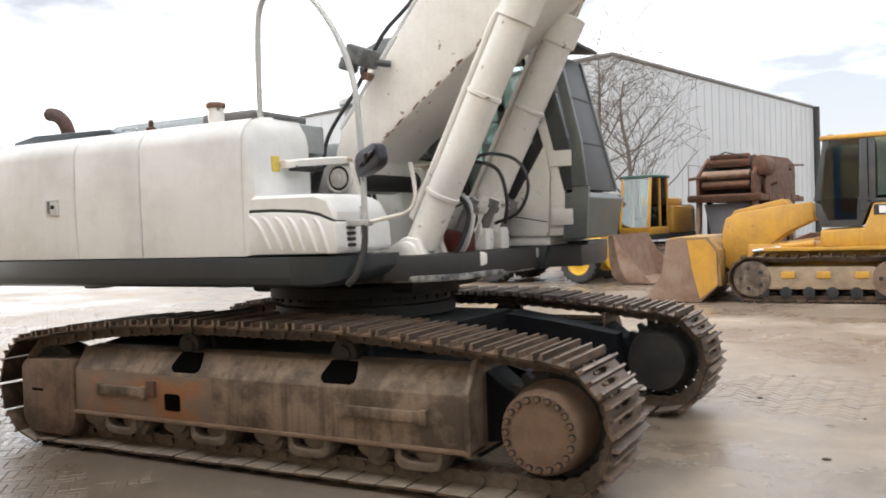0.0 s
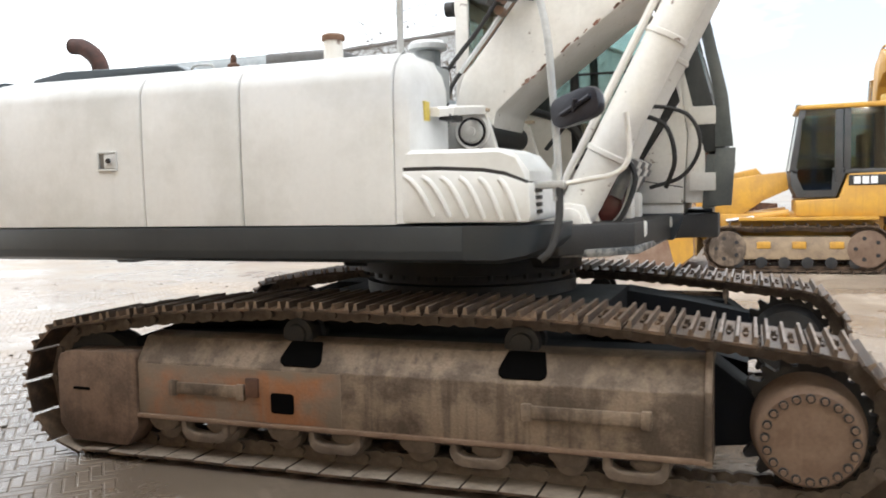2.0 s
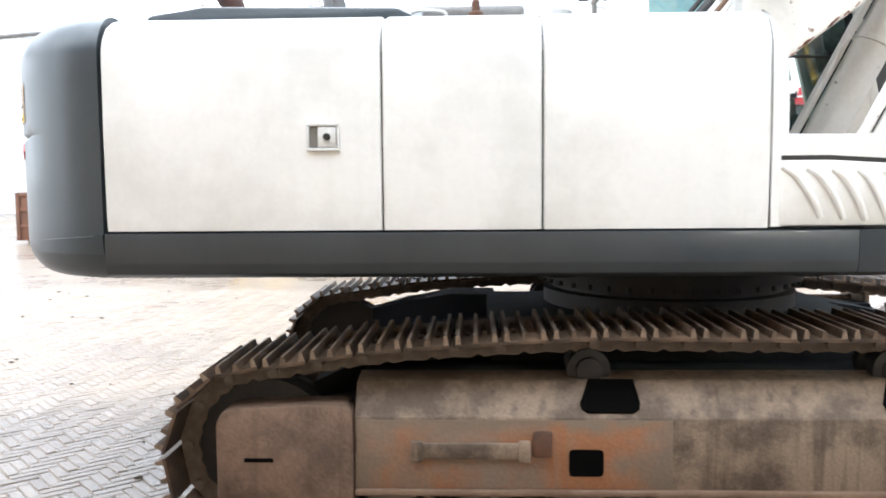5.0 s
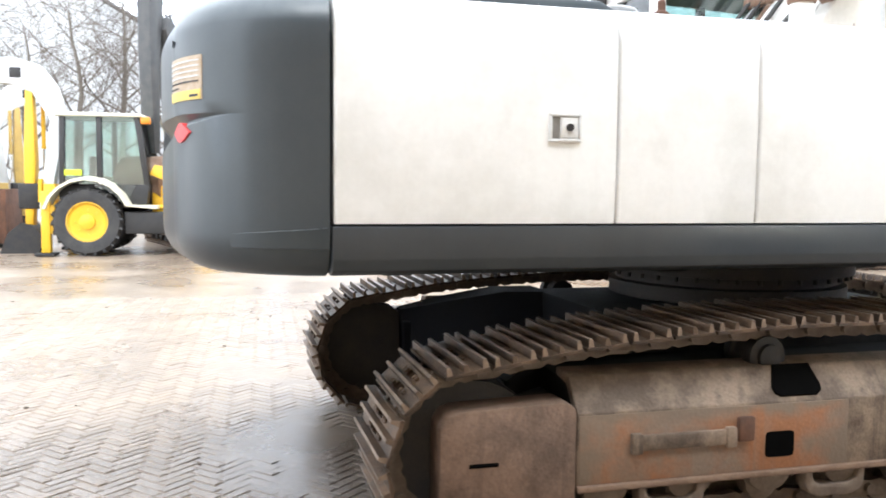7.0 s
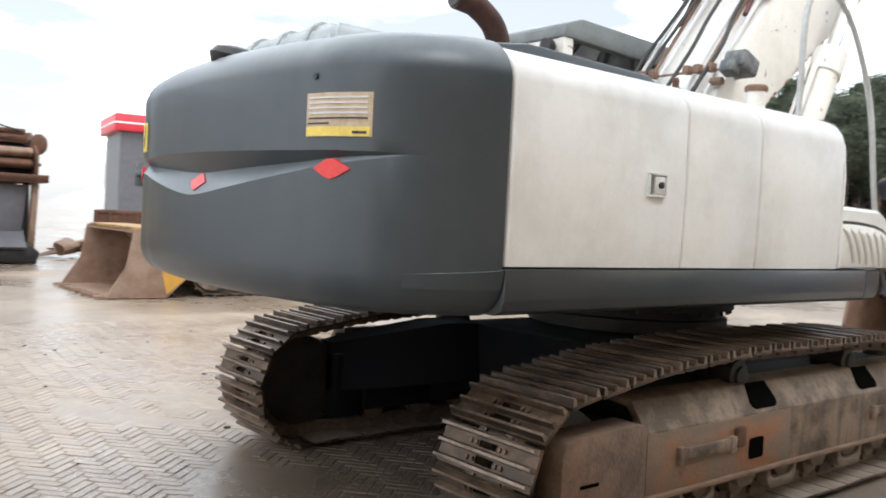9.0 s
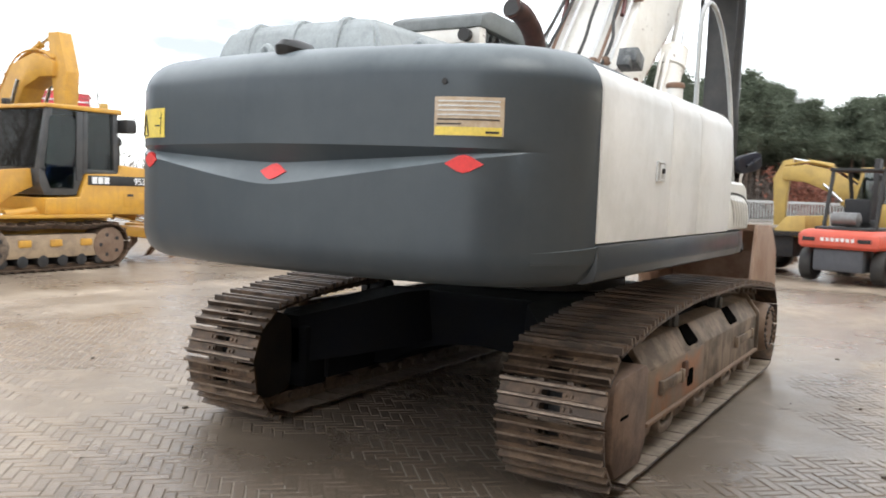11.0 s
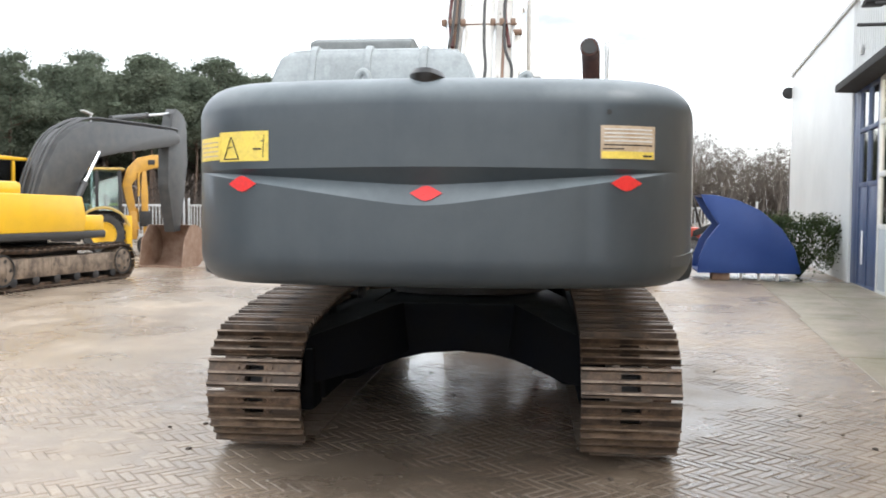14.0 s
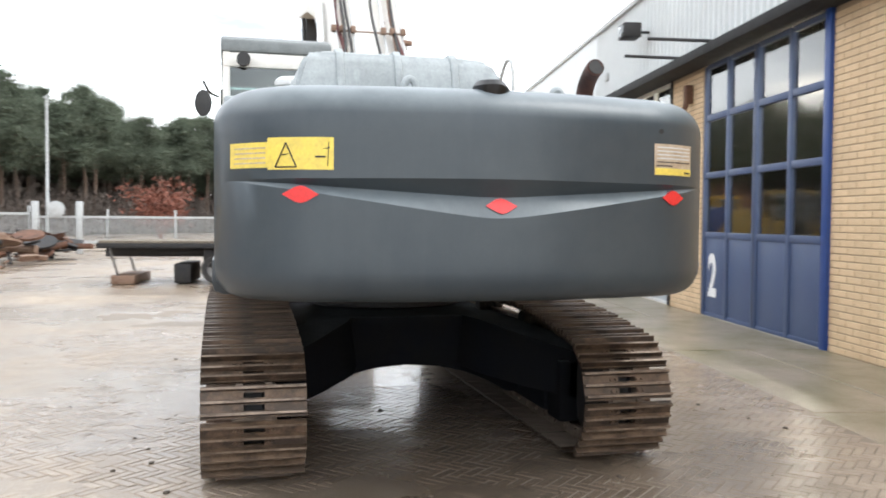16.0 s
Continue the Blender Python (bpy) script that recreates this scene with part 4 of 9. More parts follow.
for i in range(6):
    x, w = -3.59 + 0.1 * i, 0.155 - 0.012 * i
    z = 1.640 - 0.005 * i
    bm = bmesh.new()
    tube(bm, smooth_line([(x, YN + 0.006, z), (x + 0.33 * w, YN - 0.003, z - 0.032), (x + 0.63 * w, YN - 0.006, z - 0.09), (x + 0.85 * w, YN - 0.006, z - 0.15), (x + w, YN + 0.004, z - 0.205)], 4), 0.014, 8)
    ep("embossed_rib", bm, M_WHITE, step)
bm = bmesh.new()
lp = []
for y, i in ((YN + 0.01, 0.02), (YN + 0.03, 0.0), (4.65, 0.0), (4.72, 0.02)):
    lp.append([(-3.625, y, 1.678), (-3.40, y, 1.678), (-3.17, y, 1.664), (-3.06, y, 1.644), (-2.945 - i, y, 1.600), (-2.945 - i, y, 1.65 - i), (-3.01, y, 1.735 - i), (-3.09, y, 1.765 - i), (-3.5, y, 1.770 - i), (-3.625, y, 1.770 - i)])
rings(bm, lp)
ep("step_lid", bm, M_WHITE, step)
# black strip painted for the shade in the gap under the lid
ep("lid_seal", PR([(-3.62, 1.662), (-3.40, 1.662), (-3.17, 1.648), (-3.06, 1.628), (-2.95, 1.585), (-2.95, 1.605), (-3.06, 1.65), (-3.17, 1.67), (-3.40, 1.684), (-3.62, 1.684)], YN + 0.004, 4.70), M_BLACK, step)
bm = bmesh.new()
for z in (1.44, 1.475, 1.51, 1.545):
    box(bm, (-2.945, 4.22, z), (-2.915, 4.29, z + 0.02), 0.004)
ep("vent_slat", bm, M_BLACK, step)
# hand rail over the step, with mirror
bm = bmesh.new()
rail = smooth_line([(-3.70, 4.38, 2.27), (-3.70, 4.38, 2.55), (-3.69, 4.38, 2.88), (-3.65, 4.375, 3.03), (-3.54, 4.365, 3.11), (-3.38, 4.355, 3.10), (-3.18, 4.34, 2.95), (-3.0, 4.325, 2.68), (-2.90, 4.31, 2.40), (-2.86, 4.29, 2.05), (-2.835, 4.27, 1.75), (-2.825, 4.25, 1.56)], 6)
tube(bm, rail, 0.019, 12)
hoop = ep("hand_rail", bm, M_GALV, label="pale grey tall hooped hand rail")
bm = TU(smooth_line([(-2.835, 4.262, 1.68), (-2.835, 4.262, 1.60), (-2.83, 4.25, 1.50)], 4), 0.024)
box(bm, (-2.96, 4.23, 1.56), (-2.79, 4.30, 1.60), 0.01)
ep("rail_clamp", bm, M_GALV, hoop)
bm = TU(smooth_line([(-2.83, 4.262, 1.58), (-2.70, 4.27, 1.60), (-2.55, 4.28, 1.63), (-2.49, 4.28, 1.70), (-2.49, 4.28, 1.80), (-2.50, 4.26, 1.92)], 5), 0.013)
ep("mirror_arm", bm, M_CREAM, hoop)
bm = bmesh.new()
lp = []
rot = Matrix.Translation((-2.715, 4.18, 1.943)) @ Euler((radians(0), radians(-13), radians(-27))).to_matrix().to_4x4()
for yo, sc in ((-0.035, 0.88), (-0.03, 0.97), (0.0, 1.0), (0.03, 0.93), (0.06, 0.6), (0.065, 0.3)):
    lp.append([rot @ Vector((0.148 * sc * abs(math.cos(a)) ** 0.45 * (1 if math.cos(a) > 0 else -1), yo, 0.078 * sc * abs(math.sin(a)) ** 0.7 * (1 if math.sin(a) > 0 else -1))) for a in [6.2832 * (k + 0.5) / 24 for k in range(24)]])
rings(bm, lp)
for p, q in (((-0.07, -0.042, -0.015), (0.11, -0.042, 0.02)), ((0.0, -0.042, -0.02), (0.03, -0.05, 0.03))):
    rod(bm, rot @ Vector(p), rot @ Vector(q), 0.012, seg=6)
ep("mirror", bm, surface("mirror_plastic", (0.012, 0.013, 0.022), 0.35, other=(0.03, 0.03, 0.04), amount=0.5, scale=12), hoop, "dark blue-black oval mirror housing")

M_GUARD_DARK = surface("grey_lamp_shell", (0.07, 0.075, 0.08), 0.5, other=(0.16, 0.165, 0.165), amount=0.9, scale=14, sharp=2)
# boom foot
for y0, y1 in ((4.97, 5.03), (5.98, 6.04)):
    bm = bmesh.new()
    prism(bm, [(-3.85, 1.36), (-3.22, 1.36), (-3.335, 1.75), (-3.41, 2.0), (-3.44, 2.022), (-3.58, 2.022), (-3.64, 1.98), (-3.72, 1.75)], y0, y1, "y", 0.01)
    bracket = ep("boom_bracket", bm, M_CREAM)
    s = -1 if y0 < 5.5 else 1
    ya, yb = (y0 - 0.045, y0 + 0.01) if s < 0 else (y1 - 0.01, y1 + 0.045)
    ep("flange", B((-3.585, ya, 2.018), (-3.388, yb, 2.04), 0.004), M_TAN, bracket)
pin = ep("boom_pin", RD((-3.5, 4.955, 1.905), (-3.5, 6.05, 1.905), 0.085, seg=28), M_DARK, label="cream boom foot pin with ringed cap")
ep("pin_ring", TN((-3.495, 4.968, 1.905), (0, -1, 0), [(0.082, 0), (0.108, 0.004), (0.108, 0.022), (0.098, 0.03), (0.088, 0.022), (0.086, 0.0)], 32, False), M_CREAM, pin)
ep("pin_cap", TN((-3.495, 4.965, 1.905), (0, -1, 0), [(0.070, 0), (0.070, 0.02), (0.06, 0.03), (0.03, 0.032), (0.028, 0.045), (0.02, 0.048)], 32), M_CREAM, pin)

# boom: box section that rises from the foot, knee and tip
BN, BF = 5.17, 5.88
low = [(-3.62, 1.80), (-3.44, 1.85), (-3.405, 2.035), (-3.236, 2.18), (-2.30, 2.86), (-1.3, 3.62), (-0.4, 4.12), (0.6, 4.42), (2.0, 4.65), (2.25, 4.75)]
top = [(-3.66, 1.98), (-3.67, 2.10), (-3.62, 2.26), (-3.42, 2.50), (-2.92, 3.13), (-1.95, 4.30), (-1.2, 4.95), (0.0, 5.25), (1.9, 5.1), (2.25, 5.0)]
bm = bmesh.new()
prism(bm, low + top[::-1], BN, BF, "y", 0.02)
boom = ep("boom", bm, M_CREAM, label="cream white box-section boom rising steeply, rust at its lower edge")
bm = bmesh.new()
chip = random.Random(8)
edge_a, edge_b = Vector((low[3][0], 0, low[3][1])), Vector((low[5][0], 0, low[5][1]))
for k in range(46):
    f = chip.random() ** 1.6
    c = edge_a.lerp(edge_b, f * 0.7)
    l, w = chip.uniform(0.006, 0.028), chip.uniform(0.003, 0.010)
    m = Matrix.Translation((c.x, BN - 0.001, c.z + chip.uniform(0.0, 0.014))) @ Matrix.Rotation(radians(-38 + chip.uniform(-14, 14)), 4, "Y")
    box(bm, (-l, -0.0015, -w * 0.5), (l, 0.0015, w), m=m)
ep("worn_edge", bm, surface("red_rust_chips", (0.22, 0.10, 0.07), 0.7, other=(0.30, 0.20, 0.15), amount=0.8, scale=20), boom, "red-brown rust chips along the boom's lower edge")["kind"] = "stuff"
for k, (dy, off) in enumerate(((0.06, 0.05), (0.15, 0.07), (0.24, 0.05), (0.55, 0.06), (0.64, 0.05), (0.73, 0.08))):
    pl = []
    for i in range(2, 7):
        x, z = top[i]
        pl.append((x - 0.7 * off, BN + dy, z + 0.7 * off))
    ep("boom_pipe", TU(smooth_line(pl, 6), 0.015, 8), (M_OFFWHITE, M_RUSTBROWN)[k % 3 == 1], boom)
for k, (dy, off) in enumerate(((0.10, 0.12), (0.32, 0.13), (0.62, 0.11), (0.70, 0.14))):
    pl = [(-3.78, BN + dy, 1.75), (-3.84, BN + dy, 2.0), (-3.80, BN + dy, 2.25)]
    for i in range(3, 7):
        x, z = top[i]
        pl.append((x - 0.75 * off, BN + dy + 0.035 * math.sin(i * 2 + k), z + 0.7 * off + 0.02 * math.sin(i * 3 + k)))
        if i < 6:
            x2, z2 = (x + top[i + 1][0]) / 2, (z + top[i + 1][1]) / 2
            pl.append((x2 - 0.75 * off, BN + dy - 0.045 * math.sin(i * 2.7 + k), z2 + 0.7 * off + 0.03 * math.cos(i * 2 + k)))
    ep("boom_hose", TU(smooth_line(pl, 6), 0.015, 8), M_RUBBER, boom)
for i, f in ((3, 0.3), (4, 0.25), (5, 0.3)):
    x = top[i][0] + (top[i + 1][0] - top[i][0]) * f
    z = top[i][1] + (top[i + 1][1] - top[i][1]) * f
    bm = bmesh.new()
    box(bm, (x - 0.10, BN + 0.02, z + 0.03), (x - 0.075, BF - 0.02, z + 0.045), 0.005)
    for yb in (BN + 0.06, BN + 0.17, BN + 0.26, BN + 0.56, BN + 0.67, BN + 0.75):
        box(bm, (x - 0.14, yb - 0.025, z + 0.02), (x - 0.07, yb + 0.025, z + 0.085), 0.008)
    rod(bm, (x - 0.1, BN - 0.03, z - 0.05), (x - 0.1, BN + 0.06, z - 0.05), 0.03, seg=10)
    ep("pipe_clamp", bm, M_RUSTBROWN, boom)
bm = bmesh.new()
for y in (BN + 0.12, BN + 0.68):
    tube(bm, smooth_line([(-2.95, y - 0.03, 3.2), (-2.6, y + 0.03, 3.62), (-2.3, y, 4.0), (-2.2, y - 0.02, 4.15), (-1.75, y, 4.7), (-1.3, y, 5.1)], 5), 0.02)
ep("red_pipe", bm, M_REDHOSE, boom)
bm = bmesh.new()
tilt = Matrix.Translation((-3.30, 5.04, 2.74)) @ Matrix.Rotation(0.35, 4, "Y")
box(bm, (-0.12, -0.09, -0.06), (0.08, 0.08, 0.07), 0.02, tilt)
box(bm, (-0.17, -0.05, -0.12), (-0.06, 0.06, -0.03), 0.015, tilt)
rod(bm, tilt @ Vector((0.02, 0, -0.02)), (-3.16, 5.16, 2.70), 0.025, seg=8)
ep("work_lamp", bm, M_GUARD_DARK, boom, "broken grey work lamp on the boom")

# boom cylinders
for yb, xo in ((5.045, 0.0), (5.92, -0.05)):
    p, q = Vector((-2.90 + xo, yb, 1.40)), Vector((-2.04 + xo, yb, 3.04))
    d = (q - p).normalized()
    bm = bmesh.new()
    turned(bm, p, d, [(0.07, -0.12), (0.10, -0.06), (0.10, 0.02), (0.112, 0.03), (0.112, 1.62), (0.13, 1.63), (0.13, 1.84), (0.10, 1.85)], 28)
    rod(bm, (p.x, yb - 0.09, p.z - 0.05), (p.x, yb + 0.09, p.z - 0.05), 0.09, seg=20)
    cyl = ep("boom_cylinder", bm, M_CREAM, label="cream hydraulic boom cylinder, greasy at its foot")
    ep("piston_rod", RD(p + d * 1.84, p + d * 2.9, 0.06, seg=16), M_CHROME, cyl)
    bm = bmesh.new()
    n1 = Vector((-d.z, 0, d.x))
    tube(bm, [p + d * 0.15 + n1 * 0.15, p + d * 1.6 + n1 * 0.15, p + d * 1.72 + n1 * 0.11], 0.022, 8)
    tube(bm, [p + d * 0.3 + n1 * 0.15 + Vector((0, 0.06, 0)), p + d * 1.7 + n1 * 0.15 + Vector((0, 0.06, 0))], 0.015, 8)
    ep("cylinder_pipe", bm, M_CREAM, cyl)
    bm = bmesh.new()
    for k in (0.38, 1.1):
        turned(bm, p + d * k, d, [(0.113, 0), (0.122, 0.004), (0.122, 0.03), (0.113, 0.034)], 28)
    for k in range(6):
        a = 6.2832 * k / 6
        rod(bm, p + d * 1.6 + Vector((0.1 * math.cos(a), 0.1 * math.sin(a), 0)), p + d * 1.66 + Vector((0.1 * math.cos(a), 0.1 * math.sin(a), 0)), 0.014, seg=6)
    ep("clamp_ring", bm, M_CREAM, cyl)["kind"] = "stuff"
# cylinder feet on the deck nose
for y0, y1 in ((4.86, 4.92), (5.16, 5.22), (5.74, 5.80)):
    ep("cylinder_foot", PR([(-3.3, 1.22), (-2.66, 1.22), (-2.68, 1.30), (-2.78, 1.36), (-2.82, 1.46), (-2.92, 1.48), (-3.02, 1.42), (-3.2, 1.36)], y0, y1, "y", 0.01), M_CREAM, label="cream cylinder bracket, paint chipped and greasy")
ep("foot_pin", TN((-2.9, 4.825, 1.37), (0, 1, 0), [(0.045, 0), (0.075, 0.012), (0.08, 0.03), (0.06, 0.05)], 24), M_CREAM)
ep("nose_plate", PR([(-3.2, 4.6), (-2.72, 4.7), (-2.52, 4.95), (-2.48, 6.1), (-3.2, 6.1)], 1.185, 1.228, "z", 0.01), surface("chipped_grey_plate", (0.06, 0.065, 0.07), 0.5, other=(0.35, 0.34, 0.32), amount=0.8, scale=9, sharp=2.5), label="dark nose plate with chipped pale paint")
rnd = random.Random(5)
for k in range(11):
    y = 5.12 + 0.075 * k
    x = -2.62 - 0.02 * k
    ep("valve_hose", TU(smooth_line([(x - 0.1, y, 1.3), (x - 0.02 + rnd.uniform(-.05, .05), y, 1.42), (x + 0.05, y + 0.02, 1.58 + rnd.uniform(-.08, .08)), (x - 0.05, y + 0.04, 1.74), (x - 0.3, y + 0.05, 1.68)], 5), 0.016, 7), (M_DARK, M_GALV, M_CREAM)[k % 3])
for k, y in enumerate((5.35, 5.62, 5.85)):
    bm = bmesh.new()
    box(bm, (-2.86 + 0.02 * k, y - 0.07, 1.34), (-2.66 + 0.02 * k, y + 0.08, 1.52), 0.03)
    rod(bm, (-2.74, y, 1.50), (-2.68, y + 0.02, 1.64), 0.05)
    ep("swivel_block", bm, M_REDHOSE if k == 0 else M_CREAM)
for k, y in enumerate((5.26, 5.42, 5.6, 5.78, 5.95)):
    bm = bmesh.new()
    rod(bm, (-2.70, y, 1.50), (-2.60, y + 0.03, 1.72), 0.04, seg=12)
    rod(bm, (-2.635, y + 0.02, 1.645), (-2.615, y + 0.025, 1.685), 0.055, seg=12)
    ep("hose_fitting", bm, M_CREAM if k % 2 else M_GREY)
    ep("valve_cap", B((-2.68, y - 0.06, 1.26), (-2.52, y + 0.06, 1.36), 0.015), M_CREAM)
bm = bmesh.new()
tube(bm, smooth_line([(-2.70, 5.3, 1.85), (-2.55, 5.3, 2.02), (-2.30, 5.32, 1.98), (-2.22, 5.35, 1.80), (-2.32, 5.4, 1.62), (-2.52, 5.45, 1.55)], 6), 0.012, 7)
tube(bm, smooth_line([(-2.74, 5.25, 1.80), (-2.62, 5.25, 1.97), (-2.42, 5.28, 1.92), (-2.36, 5.3, 1.72), (-2.42, 5.4, 1.55)], 6), 0.014, 7)
ep("loose_hose", bm, M_RUBBER, label="black hoses in loose loops")
bm = TU(smooth_line([(-2.825, 4.25, 1.57), (-2.82, 4.235, 1.45), (-2.83, 4.20, 1.34), (-2.855, 4.17, 1.26), (-2.90, 4.16, 1.215)], 6), 0.02, 8)
ep("rail_hose", bm, M_RUBBER, hoop, "dark hose hanging from the rail's foot")

# cab
CN, CF_ = 6.10, 6.96
PROF = [(-3.95, 1.38), (-2.18, 1.38), (-2.05, 1.55), (-2.02, 1.75), (-2.34, 2.78), (-2.55, 2.90), (-3.85, 2.92), (-3.95, 2.8)]
bm = bmesh.new()
box(bm, (-3.95, CN, 1.36), (-2.12, CF_, 1.44), 0.01)
cab = ep("cab", bm, M_CREAM, label="cream operator cab with dark front guard and green-tinted windows")
ep("cab_roof", PR([(-4.0, 2.97), (-3.98, 3.07), (-3.8, 3.13), (-2.6, 3.10), (-2.3, 3.0), (-2.27, 2.9)], CN - 0.02, CF_ + 0.02, "y", 0.02), surface("grey_roof_paint", (0.17, 0.185, 0.185), 0.45, other=(0.11, 0.12, 0.12), amount=0.7, scale=5), cab)
ep("rear_header", B((-3.985, CN, 2.85), (-3.93, CF_, 2.965), 0.006), M_CREAM, cab)
for y0, y1 in ((CN, CN + 0.05), (CF_ - 0.05, CF_)):
    near_side = y0 == CN
    if not near_side:
        ep("lower_panel", PR([(-2.625, 1.44), (-2.14, 1.44), (-2.06, 1.56), (-2.04, 1.75), (-2.12, 2.0), (-2.385, 2.0)], y0, y1, "y", 0.008), M_CREAM, cab)
        ep("door_panel", PR([(-3.0, 1.44), (-2.64, 1.44), (-2.40, 1.98), (-2.55, 2.0), (-2.9, 1.80), (-3.05, 1.80)], y0, y1, "y", 0.008), M_CREAM, cab)
    ep("rear_panel", PR([(-3.95, 1.44), (-2.98, 1.44), (-3.04, 1.84), (-3.085, 1.95), (-3.20, 2.03), (-3.38, 2.10), (-3.95, 2.15)], y0, y1, "y", 0.008), M_CREAM, cab)
    for pa, pb, w in (((-3.93, 2.1), (-3.93, 2.98), 0.05), ((-2.30, 2.0), (-2.53, 2.98), 0.055), ((-2.10, 1.95), (-2.36, 2.94), 0.045), ((-3.10, 1.8), (-3.12, 2.98), 0.03)):
        if near_side and pa[0] > -2.5:
            continue
        ep("pillar", PR([(pa[0] - w, pa[1]), (pa[0] + w, pa[1]), (pb[0] + w, pb[1]), (pb[0] - w, pb[1])], y0 - 0.004, y1 + 0.004, "y", 0.008), M_CREAM if w > 0.04 else M_BLACK, cab)
    ep("side_window", PR([(-3.9, 2.12), (-3.12, 1.86), (-3.0, 1.8), (-2.36, 2.0), (-2.5, 2.97), (-3.9, 2.97)], (y0 + y1) / 2 - 0.004, (y0 + y1) / 2 + 0.004), M_GLASS, cab)
ep("windscreen", PR([(-2.045, 1.78), (-2.35, 2.92), (-2.365, 2.92), (-2.06, 1.78)], CN + 0.05, CF_ - 0.05), M_GLASS, cab)
ep("rear_window", PR([(-3.96, 2.15), (-3.95, 2.15), (-3.95, 2.97), (-3.96, 2.97)], CN + 0.05, CF_ - 0.05), M_GLASS_DARK, cab)
ep("rear_wall", B((-3.97, CN, 1.44), (-3.94, CF_, 2.15), 0.006), M_CREAM, cab)
bm = bmesh.new()
box(bm, (-3.45, 6.3, 1.44), (-2.95, 6.75, 1.78), 0.05)
box(bm, (-3.55, 6.3, 1.74), (-3.38, 6.75, 2.42), 0.06)
box(bm, (-3.50, 6.40, 2.40), (-3.42, 6.65, 2.60), 0.03)
ep("operator_seat", bm, M_SEAT, cab)
bm = bmesh.new()
box(bm, (-2.7, 6.25, 1.44), (-2.45, 6.4, 2.0), 0.03)
rod(bm, (-2.75, 6.6, 1.44), (-2.65, 6.6, 2.05), 0.015)
rod(bm, (-3.0, 6.22, 1.8), (-2.95, 6.22, 2.05), 0.015)
rod(bm, (-2.62, 6.2, 2.45), (-2.62, 6.9, 2.45), 0.012)
box(bm, (-2.66, 6.3, 2.4), (-2.6, 6.38, 2.5), 0.02)
ep("cab_controls", bm, M_BLACK, cab)
# front guard of dark steel sheets
M_GUARD_LOW = surface("grey_green_guard_paint", (0.10, 0.115, 0.113), 0.4, other=(0.15, 0.162, 0.158), amount=0.8, scale=3, streak=0.3)
bm = bmesh.new()
prism(bm, [(-2.00, 1.40), (-1.86, 1.42), (-1.80, 1.72), (-1.84, 1.76), (-1.97, 1.76)], CN - 0.03, CF_ + 0.04, "y", 0.006)
ep("front_guard", bm, M_GUARD_LOW, cab, "dark grey steel front guard")
for y0, y1 in ((CF_ - 0.01, CF_ + 0.035),):
    for a, b, c, d in (((-2.00, 1.80), (-1.84, 1.80), (-1.93, 2.16), (-2.08, 2.16)), ((-2.085, 2.18), (-1.935, 2.18), (-2.03, 2.53), (-2.17, 2.53)), ((-2.175, 2.55), (-2.035, 2.55), (-2.12, 2.88), (-2.25, 2.88)), ((-2.02, 1.42), (-1.87, 1.42), (-1.81, 1.75), (-1.99, 1.78))):
        ep("guard_plate", PR([a, b, c, d], y0, y1, "y", 0.004), M_GUARD_LOW, cab)
M_GUARD = surface("guard_sheet_paint", (0.032, 0.037, 0.04), 0.5, other=(0.075, 0.082, 0.082), amount=0.8, scale=3, grain=90, bump=0.05, streak=0.35)
for z in (2.16, 2.53):
    x = -1.845 - (z - 1.78) * 0.2636
    ep("guard_seam", B((x - 0.012, CN - 0.01, z - 0.008), (x + 0.006, CF_ + 0.01, z + 0.008), 0.002), M_BLACK, cab)
ep("guard_sheet", PR([(-1.985, 1.78), (-1.845, 1.78), (-2.135, 2.88), (-2.25, 2.88)], CN - 0.02, CF_ + 0.02, "y", 0.006), M_GUARD, cab)
ep("roof_visor", PR([(-2.5, 2.95), (-2.2, 2.985), (-1.98, 2.96), (-1.98, 2.94), (-2.21, 2.965), (-2.5, 2.925)], CN - 0.02, CF_ + 0.02), M_BLACK, cab)
for z in (1.52, 1.96):
    ep("hinge_plate", B((-2.08, CN - 0.045, z), (-1.91, CN - 0.004, z + 0.12), 0.006), M_CREAM, cab)
for x, y in ((-3.99, 6.2), (-3.99, 6.8)):
    ep("rear_lamp", TN((x, y, 2.90), (-1, 0, 0), [(0.03, 0), (0.055, 0.03), (0.055, 0.09)], 16), M_BLACK, cab)
tank_neck = ep("tank_neck", TN((-4.32, 6.42, 2.28), (0, 0, 1), [(0.10, 0), (0.10, 0.36), (0.085, 0.37)], 24), M_SLATE_LIGHT)
ep("tank_lid", TN((-4.32, 6.42, 2.645), (0, 0, 1), [(0.13, 0), (0.15, 0.01), (0.15, 0.05), (0.12, 0.075), (0.04, 0.085)], 28), M_OFFWHITE, tank_neck, "pale round tank lid")
bm = TU(smooth_line([(-3.98, 7.0, 2.6), (-4.2, 7.06, 2.6), (-4.6, 7.1, 2.62)], 4), 0.01)
turned(bm, (-4.66, 7.10, 2.46), (1, 0, 0.0), [(0.02, 0), (0.058, 0.01), (0.062, 0.03), (0.05, 0.05), (0.02, 0.06)], 20)
for v in bm.verts:
    if v.co.x < -4.55 and v.co.z < 2.57:
        v.co.z = 2.46 + (v.co.z - 2.46) * 1.6
ep("far_mirror", bm, M_BLACK, cab)

# the cab's nose is set back a little
for ob in [cab] + list(cab.children):
    for v in ob.data.vertices:
        v.co.x -= 0.25 * min(1.0, max(0.0, (v.co.x + CX + 3.0) / 0.65))
